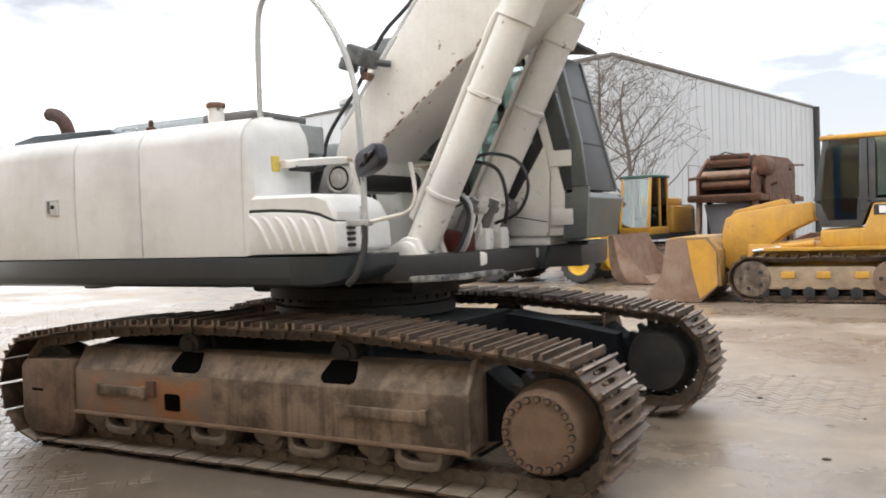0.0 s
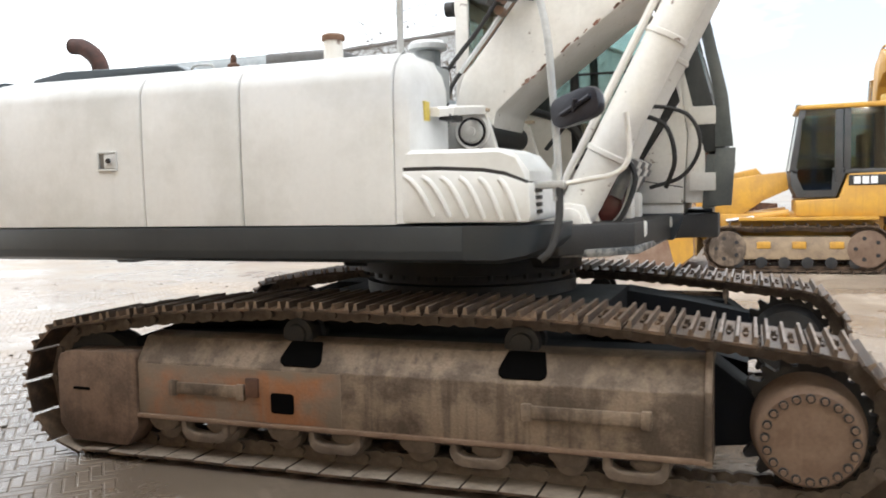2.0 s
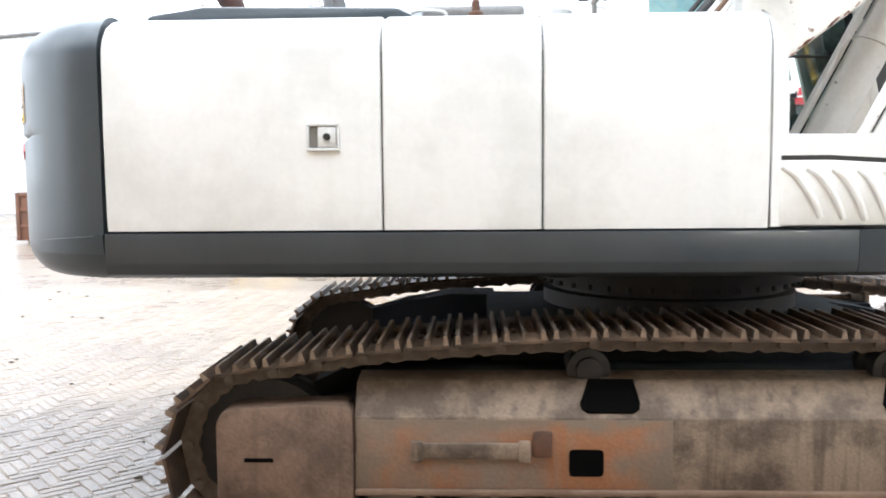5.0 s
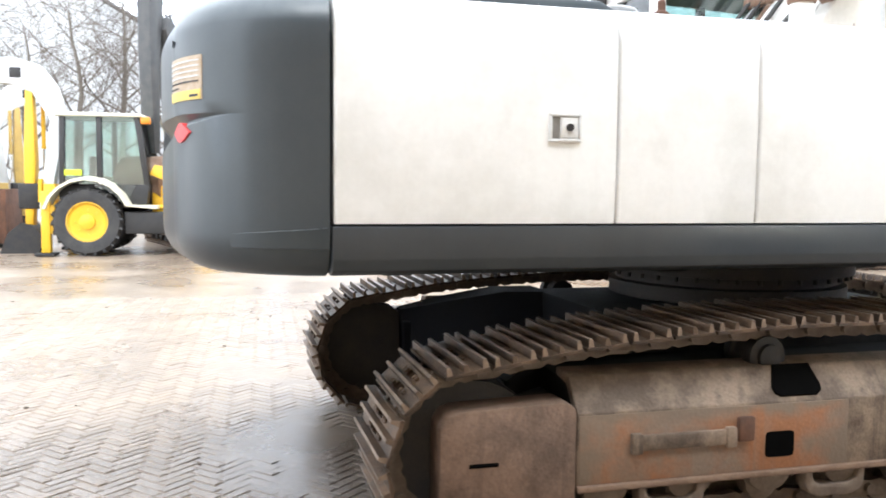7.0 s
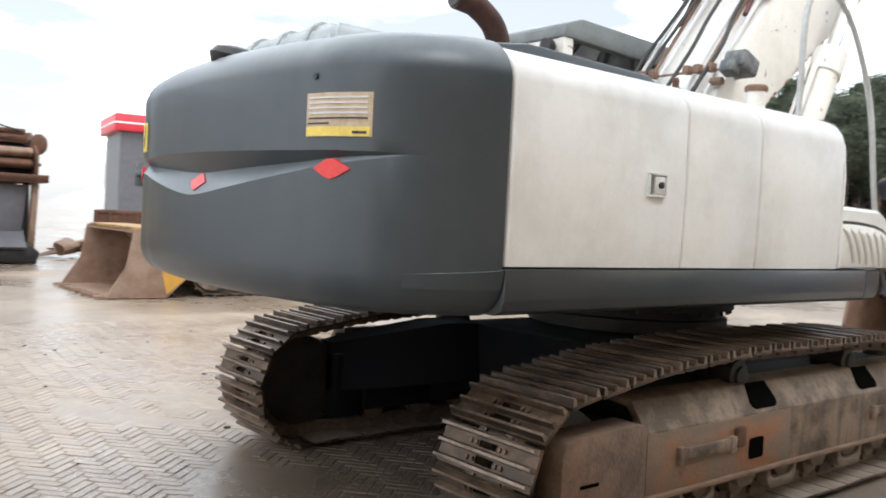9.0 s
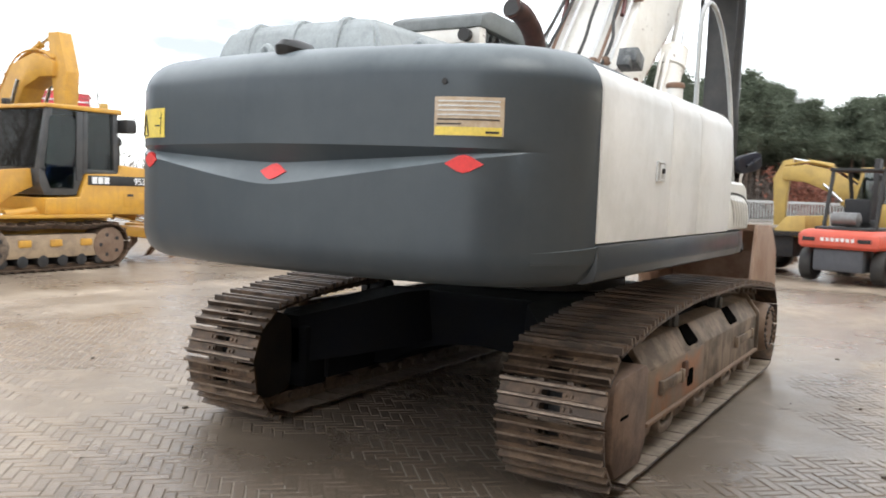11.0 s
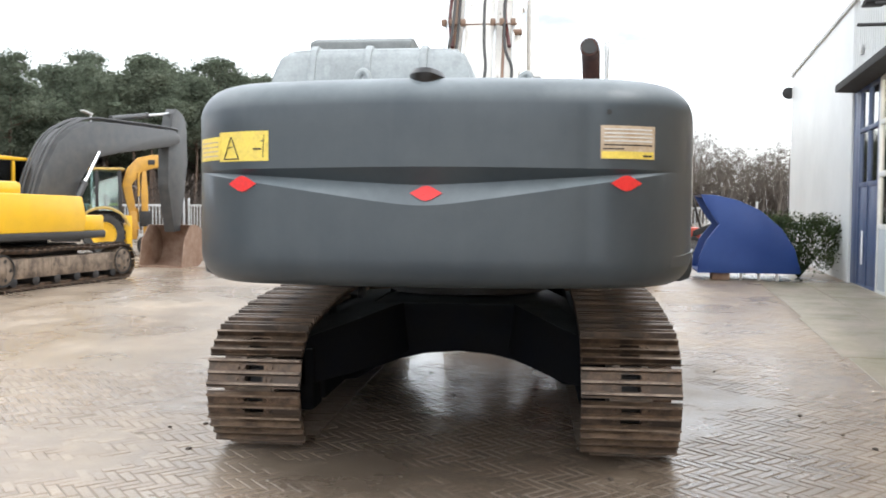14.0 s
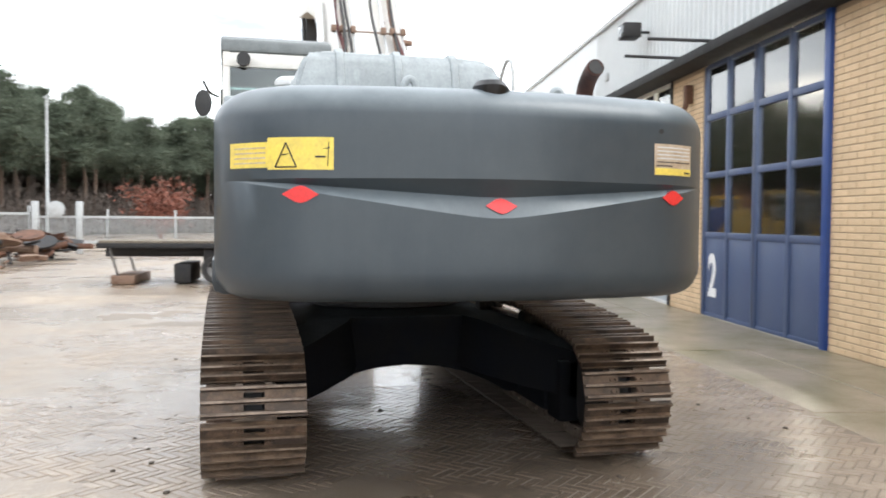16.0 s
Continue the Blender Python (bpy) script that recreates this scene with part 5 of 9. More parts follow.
# near side of the cab: door, slanting black window band, corner pane and the guard's side sheets
NY = CN - 0.01
ep("door_panel", PR([(-2.69, 1.44), (-2.37, 1.44), (-2.345, 1.9), (-2.40, 2.30), (-2.44, 2.30), (-2.39, 2.12), (-2.72, 1.60)], NY - 0.012, NY + 0.035, "y", 0.006), M_CREAM, cab, "cream cab door panel")
ep("corner_pillar", PR([(-2.362, 1.44), (-2.22, 1.44), (-2.235, 1.95), (-2.36, 2.42), (-2.50, 2.98), (-2.57, 2.98), (-2.425, 2.42), (-2.338, 1.9)], NY - 0.008, NY + 0.04, "y", 0.008), M_CREAM, cab)
ep("window_band", PR([(-2.725, 1.605), (-2.395, 2.125), (-2.44, 2.44), (-2.49, 2.44), (-2.475, 2.17), (-2.83, 1.62)], NY - 0.006, NY + 0.03), M_BLACK, cab, "slanting black window edge")
ep("corner_pane", PR([(-2.232, 1.95), (-2.15, 1.95), (-2.25, 2.42), (-2.40, 2.95), (-2.49, 2.95), (-2.355, 2.42)], NY + 0.0, NY + 0.008), M_GLASS, cab)
ep("window_seal", TU(smooth_line([(-3.55, NY - 0.006, 2.125), (-3.38, NY - 0.006, 2.10), (-3.20, NY - 0.006, 2.03), (-3.085, NY - 0.006, 1.94), (-3.045, NY - 0.006, 1.83), (-3.04, NY - 0.006, 1.70)], 5), 0.027, 8), M_RUBBER, cab, "black rubber window edge")
ep("window_bar", TU([(-3.30, NY + 0.02, 2.345), (-2.50, NY + 0.02, 2.345)], 0.009, 6), M_BLACK, cab)
ep("panel_stay", RD((-3.31, NY - 0.02, 1.83), (-3.17, NY - 0.02, 1.995), 0.016, seg=8), M_BLACK, cab)
ep("door_lining", PR([(-3.25, 1.72), (-2.62, 1.72), (-2.56, 2.062), (-2.9, 2.068), (-3.25, 2.06)], CF_ - 0.085, CF_ - 0.06, "y", 0.006), surface("slate_cab_lining", (0.035, 0.047, 0.05), 0.6, other=(0.06, 0.07, 0.075), amount=0.7, scale=5), cab)
ep("notice_sheet", B((-3.30, CF_ - 0.058, 2.12), (-3.08, CF_ - 0.052, 2.26)), M_OFFWHITE, cab, "white paper notice inside the far window")
ep("panel_crease", TU([(-2.68, NY - 0.012, 1.60), (-2.37, NY - 0.012, 1.545)], 0.004, 6), M_BLACK, cab)
ep("guard_plate", PR([(-2.165, 1.81), (-2.05, 1.81), (-2.085, 2.15), (-2.21, 2.70), (-2.285, 2.70), (-2.17, 2.15)], NY - 0.03, NY + 0.012, "y", 0.004), M_GUARD_LOW, cab)
ep("guard_plate", PR([(-2.215, 1.42), (-2.06, 1.42), (-2.035, 1.80), (-2.16, 1.80)], NY - 0.03, NY + 0.012, "y", 0.004), M_GUARD_LOW, cab)
ep("cab_base", PR([(-3.0, 1.19), (-2.433, 1.19), (-2.405, 1.25), (-2.365, 1.37), (-3.0, 1.37)], 6.05, 7.04, "y", 0.01), M_SILL, cab)
for x0, x1 in ((-2.685, -2.59), (-2.555, -2.44)):
    ep("step_light", B((x0, 6.033, 1.278), (x1, 6.052, 1.35), 0.006), M_GALV, cab)

# stick and bucket, out in front
bm = bmesh.new()
prism(bm, [(1.80, 1.25), (2.10, 1.22), (2.34, 2.6), (2.50, 4.8), (2.36, 5.35), (2.05, 5.3), (1.90, 4.6), (1.86, 3.0)], 5.38, 5.77, "y", 0.02)
stick = ep("stick", bm, M_EXC2GREY, label="charcoal stick hanging down in front")
bm = bmesh.new()
for y in (5.30, 5.34, 5.84):
    tube(bm, smooth_line([(1.8, y, 5.0), (1.74, y - 0.03, 4.2), (1.78, y, 3.2), (1.70, y - 0.04, 2.6), (1.82, y, 2.0)], 6), 0.03, 8)
ep("stick_hose", bm, M_RUBBER, stick)
bm = bmesh.new()
prof = [(1.35, 1.32), (2.3, 1.30), (2.75, 0.95), (2.85, 0.45), (2.6, 0.08), (2.1, 0.0), (1.25, 0.03), (1.22, 0.07), (2.0, 0.10), (2.5, 0.2), (2.68, 0.5), (2.6, 0.9), (2.25, 1.2), (1.4, 1.24)]
prism(bm, prof, 4.86, 6.31, "y")
for y in (4.83, 6.28):
    prism(bm, [(1.35, 1.32), (2.3, 1.30), (2.75, 0.95), (2.85, 0.45), (2.6, 0.08), (2.1, 0.0), (1.3, 0.03), (1.15, 0.6)], y, y + 0.045, "y", 0.005)
ep("bucket", bm, M_RUSTBROWN, label="brown worn digging bucket resting on the paving")
bm = bmesh.new()
for y in (4.92, 5.2, 5.5, 5.8, 6.1):
    prism(bm, [(1.3, 0.01), (1.3, 0.09), (1.05, 0.03), (1.05, 0.01)], y, y + 0.09, "y")
ep("bucket_tooth", bm, M_GREY)

# ---- machines parked round the yard; each is drawn with x ahead, y to its left ----
def crawler(parent, L, H, W, yc, mat_frame, shoes=34, mat_shoe=None, mat_hub=None):
    """One simple crawler: frame, chain of shoes, sprocket, idler, rollers."""
    r = H / 2
    x0, x1 = -L / 2 + r, L / 2 - r
    line = []
    for k in range(13):
        a = radians(90 + 180 * k / 12)
        line.append((x0 + (r - 0.03) * math.cos(a), r + (r - 0.03) * math.sin(a)))
    line += [(x0 + (x1 - x0) * k / 12, 0.03) for k in range(1, 12)]
    for k in range(13):
        a = radians(-90 + 180 * k / 12)
        line.append((x1 + (r - 0.03) * math.cos(a), r + (r - 0.03) * math.sin(a)))
    line += [(x1 + (x0 - x1) * k / 12, H - 0.03 - 0.03 * math.sin(3.14 * k / 12 * 2) ** 2) for k in range(1, 12)]
    step = sum(math.hypot(line[i][0] - line[i - 1][0], line[i][1] - line[i - 1][1]) for i in range(len(line))) / shoes
    chain = None
    for x, z, a in along(line, shoes):
        if not chain:
            chain = part("track", B((x0, yc - W * 0.12, r - 0.05), (x1, yc + W * 0.12, r + 0.05)), M_DARK, parent)
            bm = bmesh.new()
            box(bm, (-step * 0.47, -W / 2, -0.012), (step * 0.47, W / 2, 0.012))
            box(bm, (step * 0.25, -W / 2, -0.045), (step * 0.4, W / 2, -0.01))
            box(bm, (-step * 0.5, -W * 0.18, 0.01), (step * 0.5, W * 0.18, 0.075))
            o = part("shoe", bm, mat_shoe or M_SHOE, chain)
            shared = o.data
        else:
            o = new("shoe", shared)
            o.parent = chain
        o.matrix_basis = Matrix.Translation((x, yc, z)) @ Matrix.Rotation(-a, 4, "Y")
    fr = part("track_frame", PR([(x0, r * 0.55), (x1, r * 0.55), (x1, r * 1.35), (x1 - 0.2, r * 1.5), (x0 + 0.3, r * 1.5), (x0, r * 1.3)], yc - W * 0.36, yc + W * 0.36, "y", 0.015), mat_frame, parent)
    for x, t in ((x0, "sprocket"), (x1, "idler")):
        bm = bmesh.new()
        turned(bm, (x, yc - W * 0.42, r), (0, 1, 0), [(r * 0.2, -0.02), (r * 0.3, 0), (r * 0.62, 0.01), (r * 0.76, 0.03), (r * 0.78, W * 0.4), (r * 0.78, W * 0.44), (r * 0.76, W * 0.81), (r * 0.62, W * 0.83), (r * 0.3, W * 0.84), (r * 0.2, W * 0.86)], 24)
        hub = part(t, bm, mat_hub if mat_hub and t == "sprocket" else M_MUD, fr)
        # dark discs on the face carry the shade of the wheel's holes
        bm = bmesh.new()
        for k in range(5):
            for side in (-0.425, 0.425):
                a = 6.2832 * k / 5
                rod(bm, (x + r * 0.45 * math.cos(a), yc + W * side, r + r * 0.45 * math.sin(a)), (x + r * 0.45 * math.cos(a), yc + W * side * 0.98, r + r * 0.45 * math.sin(a)), r * 0.085, seg=10)
        turned(bm, (x, yc - W * 0.43, r), (0, 1, 0), [(r * 0.66, 0), (r * 0.74, -0.004), (r * 0.74, 0.01), (r * 0.66, 0.01)], 24, False)
        part("wheel_hollow", bm, M_DARK, fr)["kind"] = "stuff"
    for k in range(6):
        x = x0 + (x1 - x0) * (k + 0.5) / 6
        part("track_roller", TN((x, yc - W * 0.38, r * 0.42), (0, 1, 0), [(0.04, 0), (r * 0.24, 0.02), (r * 0.24, W * 0.74), (0.04, W * 0.76)], 12), M_DARK, fr)
    return fr


def glass_cab(parent, x0, x1, y0, y1, z0, z1, zw, mat, mat_roof=None, lean=0.12, pillar=0.05, glass=None, label="", roof_over=0.05):
    """A cab: lower body, pillars, panes all round, seat, roof. x1 is its front; lean: how far the front pillar leans back."""
    glass = glass or M_GLASS_DARK
    body = part("cab", PR([(x0, z0), (x1 - lean * 0.4, z0), (x1, zw), (x0, zw)], y0, y1, "y", 0.02), mat, parent, label)
    xt = x1 - lean
    for yy_ in (y0 + pillar / 2, y1 - pillar / 2):
        for a, b in ((x0 + pillar / 2, x0 + pillar / 2 + 0.03), ((x0 + x1) / 2 - 0.1, (x0 + x1) / 2 - 0.1), (x1 - pillar / 2, xt - pillar / 2)):
            part("pillar", PR([(a - pillar / 2, zw - 0.02), (a + pillar / 2, zw - 0.02), (b + pillar / 2, z1), (b - pillar / 2, z1)], yy_ - pillar / 2, yy_ + pillar / 2, "y", 0.006), mat, body)
        part("side_pane", PR([(x0 + 0.03, zw), (x1 - 0.03, zw), (xt - 0.03, z1), (x0 + 0.05, z1)], yy_ - 0.005, yy_ + 0.005), glass, body)
    part("windscreen", PR([(x1 - 0.02, zw), (x1 - 0.01, zw), (xt - 0.01, z1), (xt - 0.02, z1)], y0 + pillar, y1 - pillar), glass, body)
    part("rear_pane", PR([(x0 + 0.01, zw), (x0 + 0.02, zw), (x0 + 0.05, z1), (x0 + 0.04, z1)], y0 + pillar, y1 - pillar), glass, body)
    o = roof_over
    part("cab_roof", PR([(x0 - o, z1), (xt + o, z1), (xt + o - 0.02, z1 + 0.07), (x0 - o + 0.03, z1 + 0.09)], y0 - o * 0.6, y1 + o * 0.6, "y", 0.025), mat_roof or mat, body)
    bm = bmesh.new()
    xm, ym = (x0 + x1) / 2 - 0.15, (y0 + y1) / 2
    box(bm, (xm - 0.25, ym - 0.25, zw - 0.25), (xm + 0.25, ym + 0.25, zw + 0.05), 0.05)
    box(bm, (xm - 0.3, ym - 0.24, zw), (xm - 0.17, ym + 0.24, zw + 0.6), 0.05)
    part("seat", bm, M_SEAT, body)
    bm = bmesh.new()
    rod(bm, (x1 - 0.35, ym, zw - 0.2), (x1 - 0.45, ym, zw + 0.2), 0.03)
    turned(bm, (x1 - 0.46, ym, zw + 0.2), (-0.4, 0, 1), [(0.17, 0), (0.19, 0.015), (0.17, 0.03)], 18)
    part("steering_column", bm, M_BLACK, body)
    return body


def wheel(parent, c, R, W, rim_mat, lug=True):
    """A wheel standing across y: tyre with lugs and a dished rim."""
    bm = bmesh.new()
    prof = [(R * 0.55, -W * 0.42), (R * 0.72, -W * 0.5), (R * 0.92, -W * 0.48), (R * 0.97, -W * 0.36), (R * 0.98, 0), (R * 0.97, W * 0.36), (R * 0.92, W * 0.48), (R * 0.72, W * 0.5), (R * 0.55, W * 0.42), (R * 0.53, 0), (R * 0.55, -W * 0.42)]
    turned(bm, c, (0, 1, 0), prof, 36, False)
    tyre = part("wheel", bm, M_RUBBER, parent)
    if lug:
        bm = bmesh.new()
        for k in range(22):
            a = 6.2832 * k / 22
            for s in (-1, 1):
                aa = a + (0.14 if s > 0 else 0)
                m = Matrix.Translation(c) @ Matrix.Rotation(aa, 4, "Y") @ Matrix.Translation((R * 0.965, s * W * 0.27, 0)) @ Matrix.Rotation(s * 0.6, 4, "X")
                box(bm, (-0.03, -W * 0.25, -R * 0.035), (R * 0.04, W * 0.25, R * 0.035), m=m)
        part("tread", bm, M_RUBBER, tyre)["kind"] = "stuff"
    bm = bmesh.new()
    turned(bm, c, (0, 1, 0), [(R * 0.3, -W * 0.30), (R * 0.5, -W * 0.33), (R * 0.57, -W * 0.44), (R * 0.6, -W * 0.44), (R * 0.58, 0), (R * 0.6, W * 0.44), (R * 0.57, W * 0.44), (R * 0.5, W * 0.33), (R * 0.3, W * 0.30)], 30)
    turned(bm, c, (0, 1, 0), [(R * 0.12, -W * 0.46), (R * 0.22, -W * 0.42), (R * 0.24, W * 0.42), (R * 0.12, W * 0.46)], 16)
    for k in range(8):
        a = 6.2832 * k / 8
        for s in (-1, 1):
            p = Vector(c) + Vector((R * 0.36 * math.cos(a), s * W * 0.3, R * 0.36 * math.sin(a)))
            rod(bm, p, p + Vector((0, s * W * 0.06, 0)), R * 0.035, seg=6)
    part("rim", bm, rim_mat, tyre)
    return tyre


def ram(parent, p, q, r, mat, split=0.55):
    """A hydraulic ram: barrel and rod."""
    p, q = Vector(p), Vector(q)
    bm = bmesh.new()
    rod(bm, p, p + (q - p) * split, r, seg=14)
    rod(bm, p + (q - p) * (split - 0.03), p + (q - p) * split, r * 1.2, seg=14)
    c = part("ram", bm, mat, parent)
    part("piston_rod", RD(p + (q - p) * split, q, r * 0.55, seg=10), M_CHROME, c)
    return c


def plates(name, bars, mat, parent, label=""):
    """Bars that stand for lettering: boxes given by corners."""
    bm = bmesh.new()
    for a, b in bars:
        box(bm, a, b)
    return part(name, bm, mat, parent, label, 0)


def bucket_mesh(w, r, lip=0.5, t=0.03):
    """A digging bucket: curled shell with cheeks, centred on y, its hinge at the origin, its mouth towards -x and its back to +x."""
    bm = bmesh.new()
    back = [(math.cos(radians(a)) * r * 0.75 + r * 0.15, math.sin(radians(a)) * r * 0.8 - r * 0.75) for a in range(80, -100, -20)] + [(-r * 0.75, -r * 1.52)]
    inner = [(x * 0.93 - t, z * 0.95 - t * 0.2) for x, z in back]
    prism(bm, back + inner[::-1], -w / 2, w / 2)
    for s in (-1, 1):
        prism(bm, back + [(-r * 0.55, -r * 0.5), (-r * 0.1, 0.03)], s * w / 2 - t / 2, s * w / 2 + t / 2)
    return bm


# tracked loader
def lettering(txt, size, m, parent, label):
    """Painted characters, flat, in the x and z plane of m."""
    c = bpy.data.curves.new("lettering", "FONT")
    c.body, c.size, c.extrude, c.align_x, c.offset = txt, size, 0.003, "CENTER", 0.0025
    tmp = bpy.data.objects.new("lettering", c)
    scene.collection.objects.link(tmp)
    me = bpy.data.meshes.new_from_object(tmp.evaluated_get(bpy.context.evaluated_depsgraph_get()))
    bpy.data.objects.remove(tmp)
    me.materials.clear()
    me.materials.append(M_LABELW)
    o = new("lettering", me)
    o.parent = parent
    o.matrix_basis = m
    o["label"] = label
    return o


def tracked_loader(m):
    o = thing("tracked_loader", m, "yellow tracked loader with dark cab, lowered bucket and rear ripper", "loader")
    sandy = surface("sandy_track_frame", (0.34, 0.25, 0.16), 0.6, other=(0.17, 0.125, 0.09), amount=0.8, scale=5)
    for y in (-0.9, 0.9):
        fr = crawler(o, 2.95, 0.80, 0.46, y, sandy, 38, mat_hub=M_HUB)
        for x in (-0.62, -0.05, 0.5):
            part("frame_patch", B((x - 0.11, y - 0.19, 0.40), (x + 0.11, y + 0.19, 0.52), 0.02), M_YELLOW, fr)
    part("chassis", B((-1.35, -0.68, 0.45), (1.2, 0.68, 0.98), 0.03), M_YELLOW, o)
    part("engine_hood", PR([(-2.48, 0.90), (-2.55, 1.2), (-2.5, 1.66), (-2.4, 1.73), (-1.5, 1.80), (-1.45, 1.64), (-0.8, 1.62), (-0.66, 1.22), (0.0, 1.20), (0.0, 0.92)], -0.85, 0.85, "y", 0.03), M_YELLOW, o, "yellow rear engine hood")
    for s in (-1, 1):
        part("side_stripe", B((-2.42, s * 0.852 - 0.004, 1.43), (-0.80, s * 0.852 + 0.004, 1.60), 0.002), M_BLACK, o)
        plates("logo", [((-0.88 - 0.125 * k, s * 0.86 - 0.004, 1.455), (-0.98 - 0.125 * k, s * 0.86 + 0.004, 1.575)) for k in range(3)], M_LABELW, o, "plain white logo blocks")
        lettering("953C", 0.17, pose(-1.95, s * 0.862, 1.455, 90, 0, 180 if s > 0 else 0), o, "white painted model number")
        part("fender", B((-1.25, s * 0.70 - 0.02, 0.86), (0.9, s * 0.70 + 0.25 * s, 0.92), 0.01), M_YELLOW, o)
        part("side_hatch", B((-2.3, s * 0.853 - 0.004, 1.05), (-1.55, s * 0.853 + 0.004, 1.30), 0.003), M_YELLOW, o)
        part("hood_vent", B((-1.75, s * 0.860 - 0.004, 1.24), (-1.62, s * 0.860 + 0.004, 1.28), 0.002), M_BLACK, o)
    cab = glass_cab(o, -1.47, 0.10, -0.8, 0.8, 1.62, 2.70, 1.70, M_EXC2GREY, M_YELLOW, 0.16, 0.10, label="dark cab with yellow roof", roof_over=0.06)
    part("door_well", PR([(-0.62, 1.24), (-0.02, 1.24), (0.08, 1.45), (0.08, 1.72), (-0.80, 1.72)], -0.8, 0.8, "y", 0.02), M_EXC2GREY, cab)
    for s in (-1, 1):
        part("door_pane", PR([(-0.55, 1.36), (-0.12, 1.36), (-0.02, 1.6), (-0.10, 2.55), (-0.60, 2.55)], s * 0.806 - 0.004, s * 0.806 + 0.004), M_GLASS_DARK, cab)
        part("door_post", B((-0.72, s * 0.80 - 0.02, 1.5), (-0.60, s * 0.80 + 0.02, 2.68), 0.01), M_EXC2GREY, cab)
    part("work_lamp", B((-0.15, -0.5, 2.78), (-0.05, -0.35, 2.88), 0.02), M_BLACK, cab)
    part("work_lamp", B((-1.42, 0.45, 2.78), (-1.30, 0.58, 2.90), 0.02), M_YELLOW3, cab)
    part("air_filter", TN((-1.85, 0.2, 1.75), (0, 0, 1), [(0.09, 0), (0.09, 0.42), (0.12, 0.44), (0.12, 0.54), (0.08, 0.58)], 18), M_DARK, o)
    part("exhaust_pipe", RD((-1.7, -0.25, 1.75), (-1.7, -0.25, 2.35), 0.055), M_BLACK, o)
    part("mirror", B((-1.72, 0.62, 2.38), (-1.50, 0.98, 2.62), 0.03), M_BLACK, o)
    for s in (-1, 1):
        part("lift_arm", PR([(0.10, 1.38), (0.14, 1.68), (0.6, 1.64), (1.40, 1.52), (1.56, 1.44), (1.62, 1.2), (1.60, 0.62), (1.50, 0.52), (1.36, 0.55), (0.9, 0.92), (0.5, 1.2)], s * 0.60 - 0.06, s * 0.60 + 0.06, "y", 0.015), M_YELLOW, o)
        part("tilt_link", PR([(0.5, 1.62), (0.62, 1.76), (1.45, 1.58), (1.58, 1.36), (1.48, 1.34), (1.38, 1.46)], s * 0.34 - 0.05, s * 0.34 + 0.05, "y", 0.012), M_YELLOW, o)
        ram(o, (0.1, s * 0.72, 0.98), (1.1, s * 0.72, 0.86), 0.07, M_YELLOW)
        ram(o, (0.2, s * 0.35, 1.45), (1.5, s * 0.35, 1.3), 0.05, M_YELLOW)
    part("arm_tube", RD((1.45, -0.6, 0.7), (1.45, 0.6, 0.7), 0.09), M_YELLOW, o)
    bm = bmesh.new()
    prism(bm, [(1.82, 1.09), (2.46, 1.08), (2.46, 1.04), (1.88, 1.04), (1.70, 0.84), (1.66, 0.32), (1.95, 0.05), (2.9, 0.03), (2.9, 0.0), (1.92, 0.0), (1.62, 0.28), (1.64, 0.88)], -1.2, 1.2)
    bk = part("bucket", bm, M_RUSTBROWN, o, "rusty brown loader bucket with yellow back")
    part("back_plate", PR([(1.58, 0.9), (1.79, 1.14), (2.44, 1.13), (2.44, 1.092), (1.81, 1.095), (1.625, 0.88), (1.60, 0.28), (1.57, 0.28)], -1.19, 1.19), surface("muddy_yellow_plate", (0.42, 0.24, 0.06), 0.6, other=(0.17, 0.11, 0.065), amount=0.95, scale=3.5, sharp=1.6, bump=0.25), bk)
    for s in (-1, 1):
        part("cheek", PR([(1.62, 0.9), (1.8, 1.12), (2.48, 1.10), (2.58, 0.5), (2.9, 0.01), (1.92, 0.0), (1.6, 0.3)], s * 1.22 - 0.02, s * 1.22 + 0.02), M_RUSTBROWN, bk)
        part("painted_cheek", PR([(1.63, 0.88), (1.8, 1.10), (2.12, 1.09), (2.05, 0.6), (1.92, 0.06), (1.62, 0.3)], s * 1.245 - 0.004, s * 1.245 + 0.004), M_YELLOW, bk)
    for k in range(8):
        bm = bmesh.new()
        box(bm, (2.86, -1.15 + k * 0.32, 0.0), (3.04, -1.07 + k * 0.32, 0.05), 0.005)
        part("bucket_tooth", bm, M_RUSTBROWN, bk)
    part("ripper_frame", PR([(-2.4, 0.62), (-1.4, 0.75), (-1.4, 0.55), (-2.5, 0.42), (-3.1, 0.50), (-3.1, 0.62)], -0.55, 0.55, "y", 0.02), M_YELLOW, o)
    bm = bmesh.new()
    box(bm, (-3.2, -0.9, 0.46), (-2.95, 0.9, 0.66), 0.02)
    part("ripper_beam", bm, M_YELLOW, o)
    for y in (-0.7, 0.0, 0.7):
        part("ripper_shank", PR([(-3.12, 0.66), (-3.0, 0.66), (-2.98, 0.3), (-2.75, 0.05), (-2.85, 0.06), (-3.10, 0.28)], y - 0.04, y + 0.04, "y"), M_RUSTBROWN, o)
    ram(o, (-1.4, 0.3, 1.0), (-2.9, 0.3, 0.7), 0.06, M_YELLOW)
    ram(o, (-1.4, -0.3, 1.0), (-2.9, -0.3, 0.7), 0.06, M_YELLOW)
    return o


tracked_loader(pose(-1.23, 16.86, 0, 0, 0, 180) @ Matrix.Scale(1.03, 4))


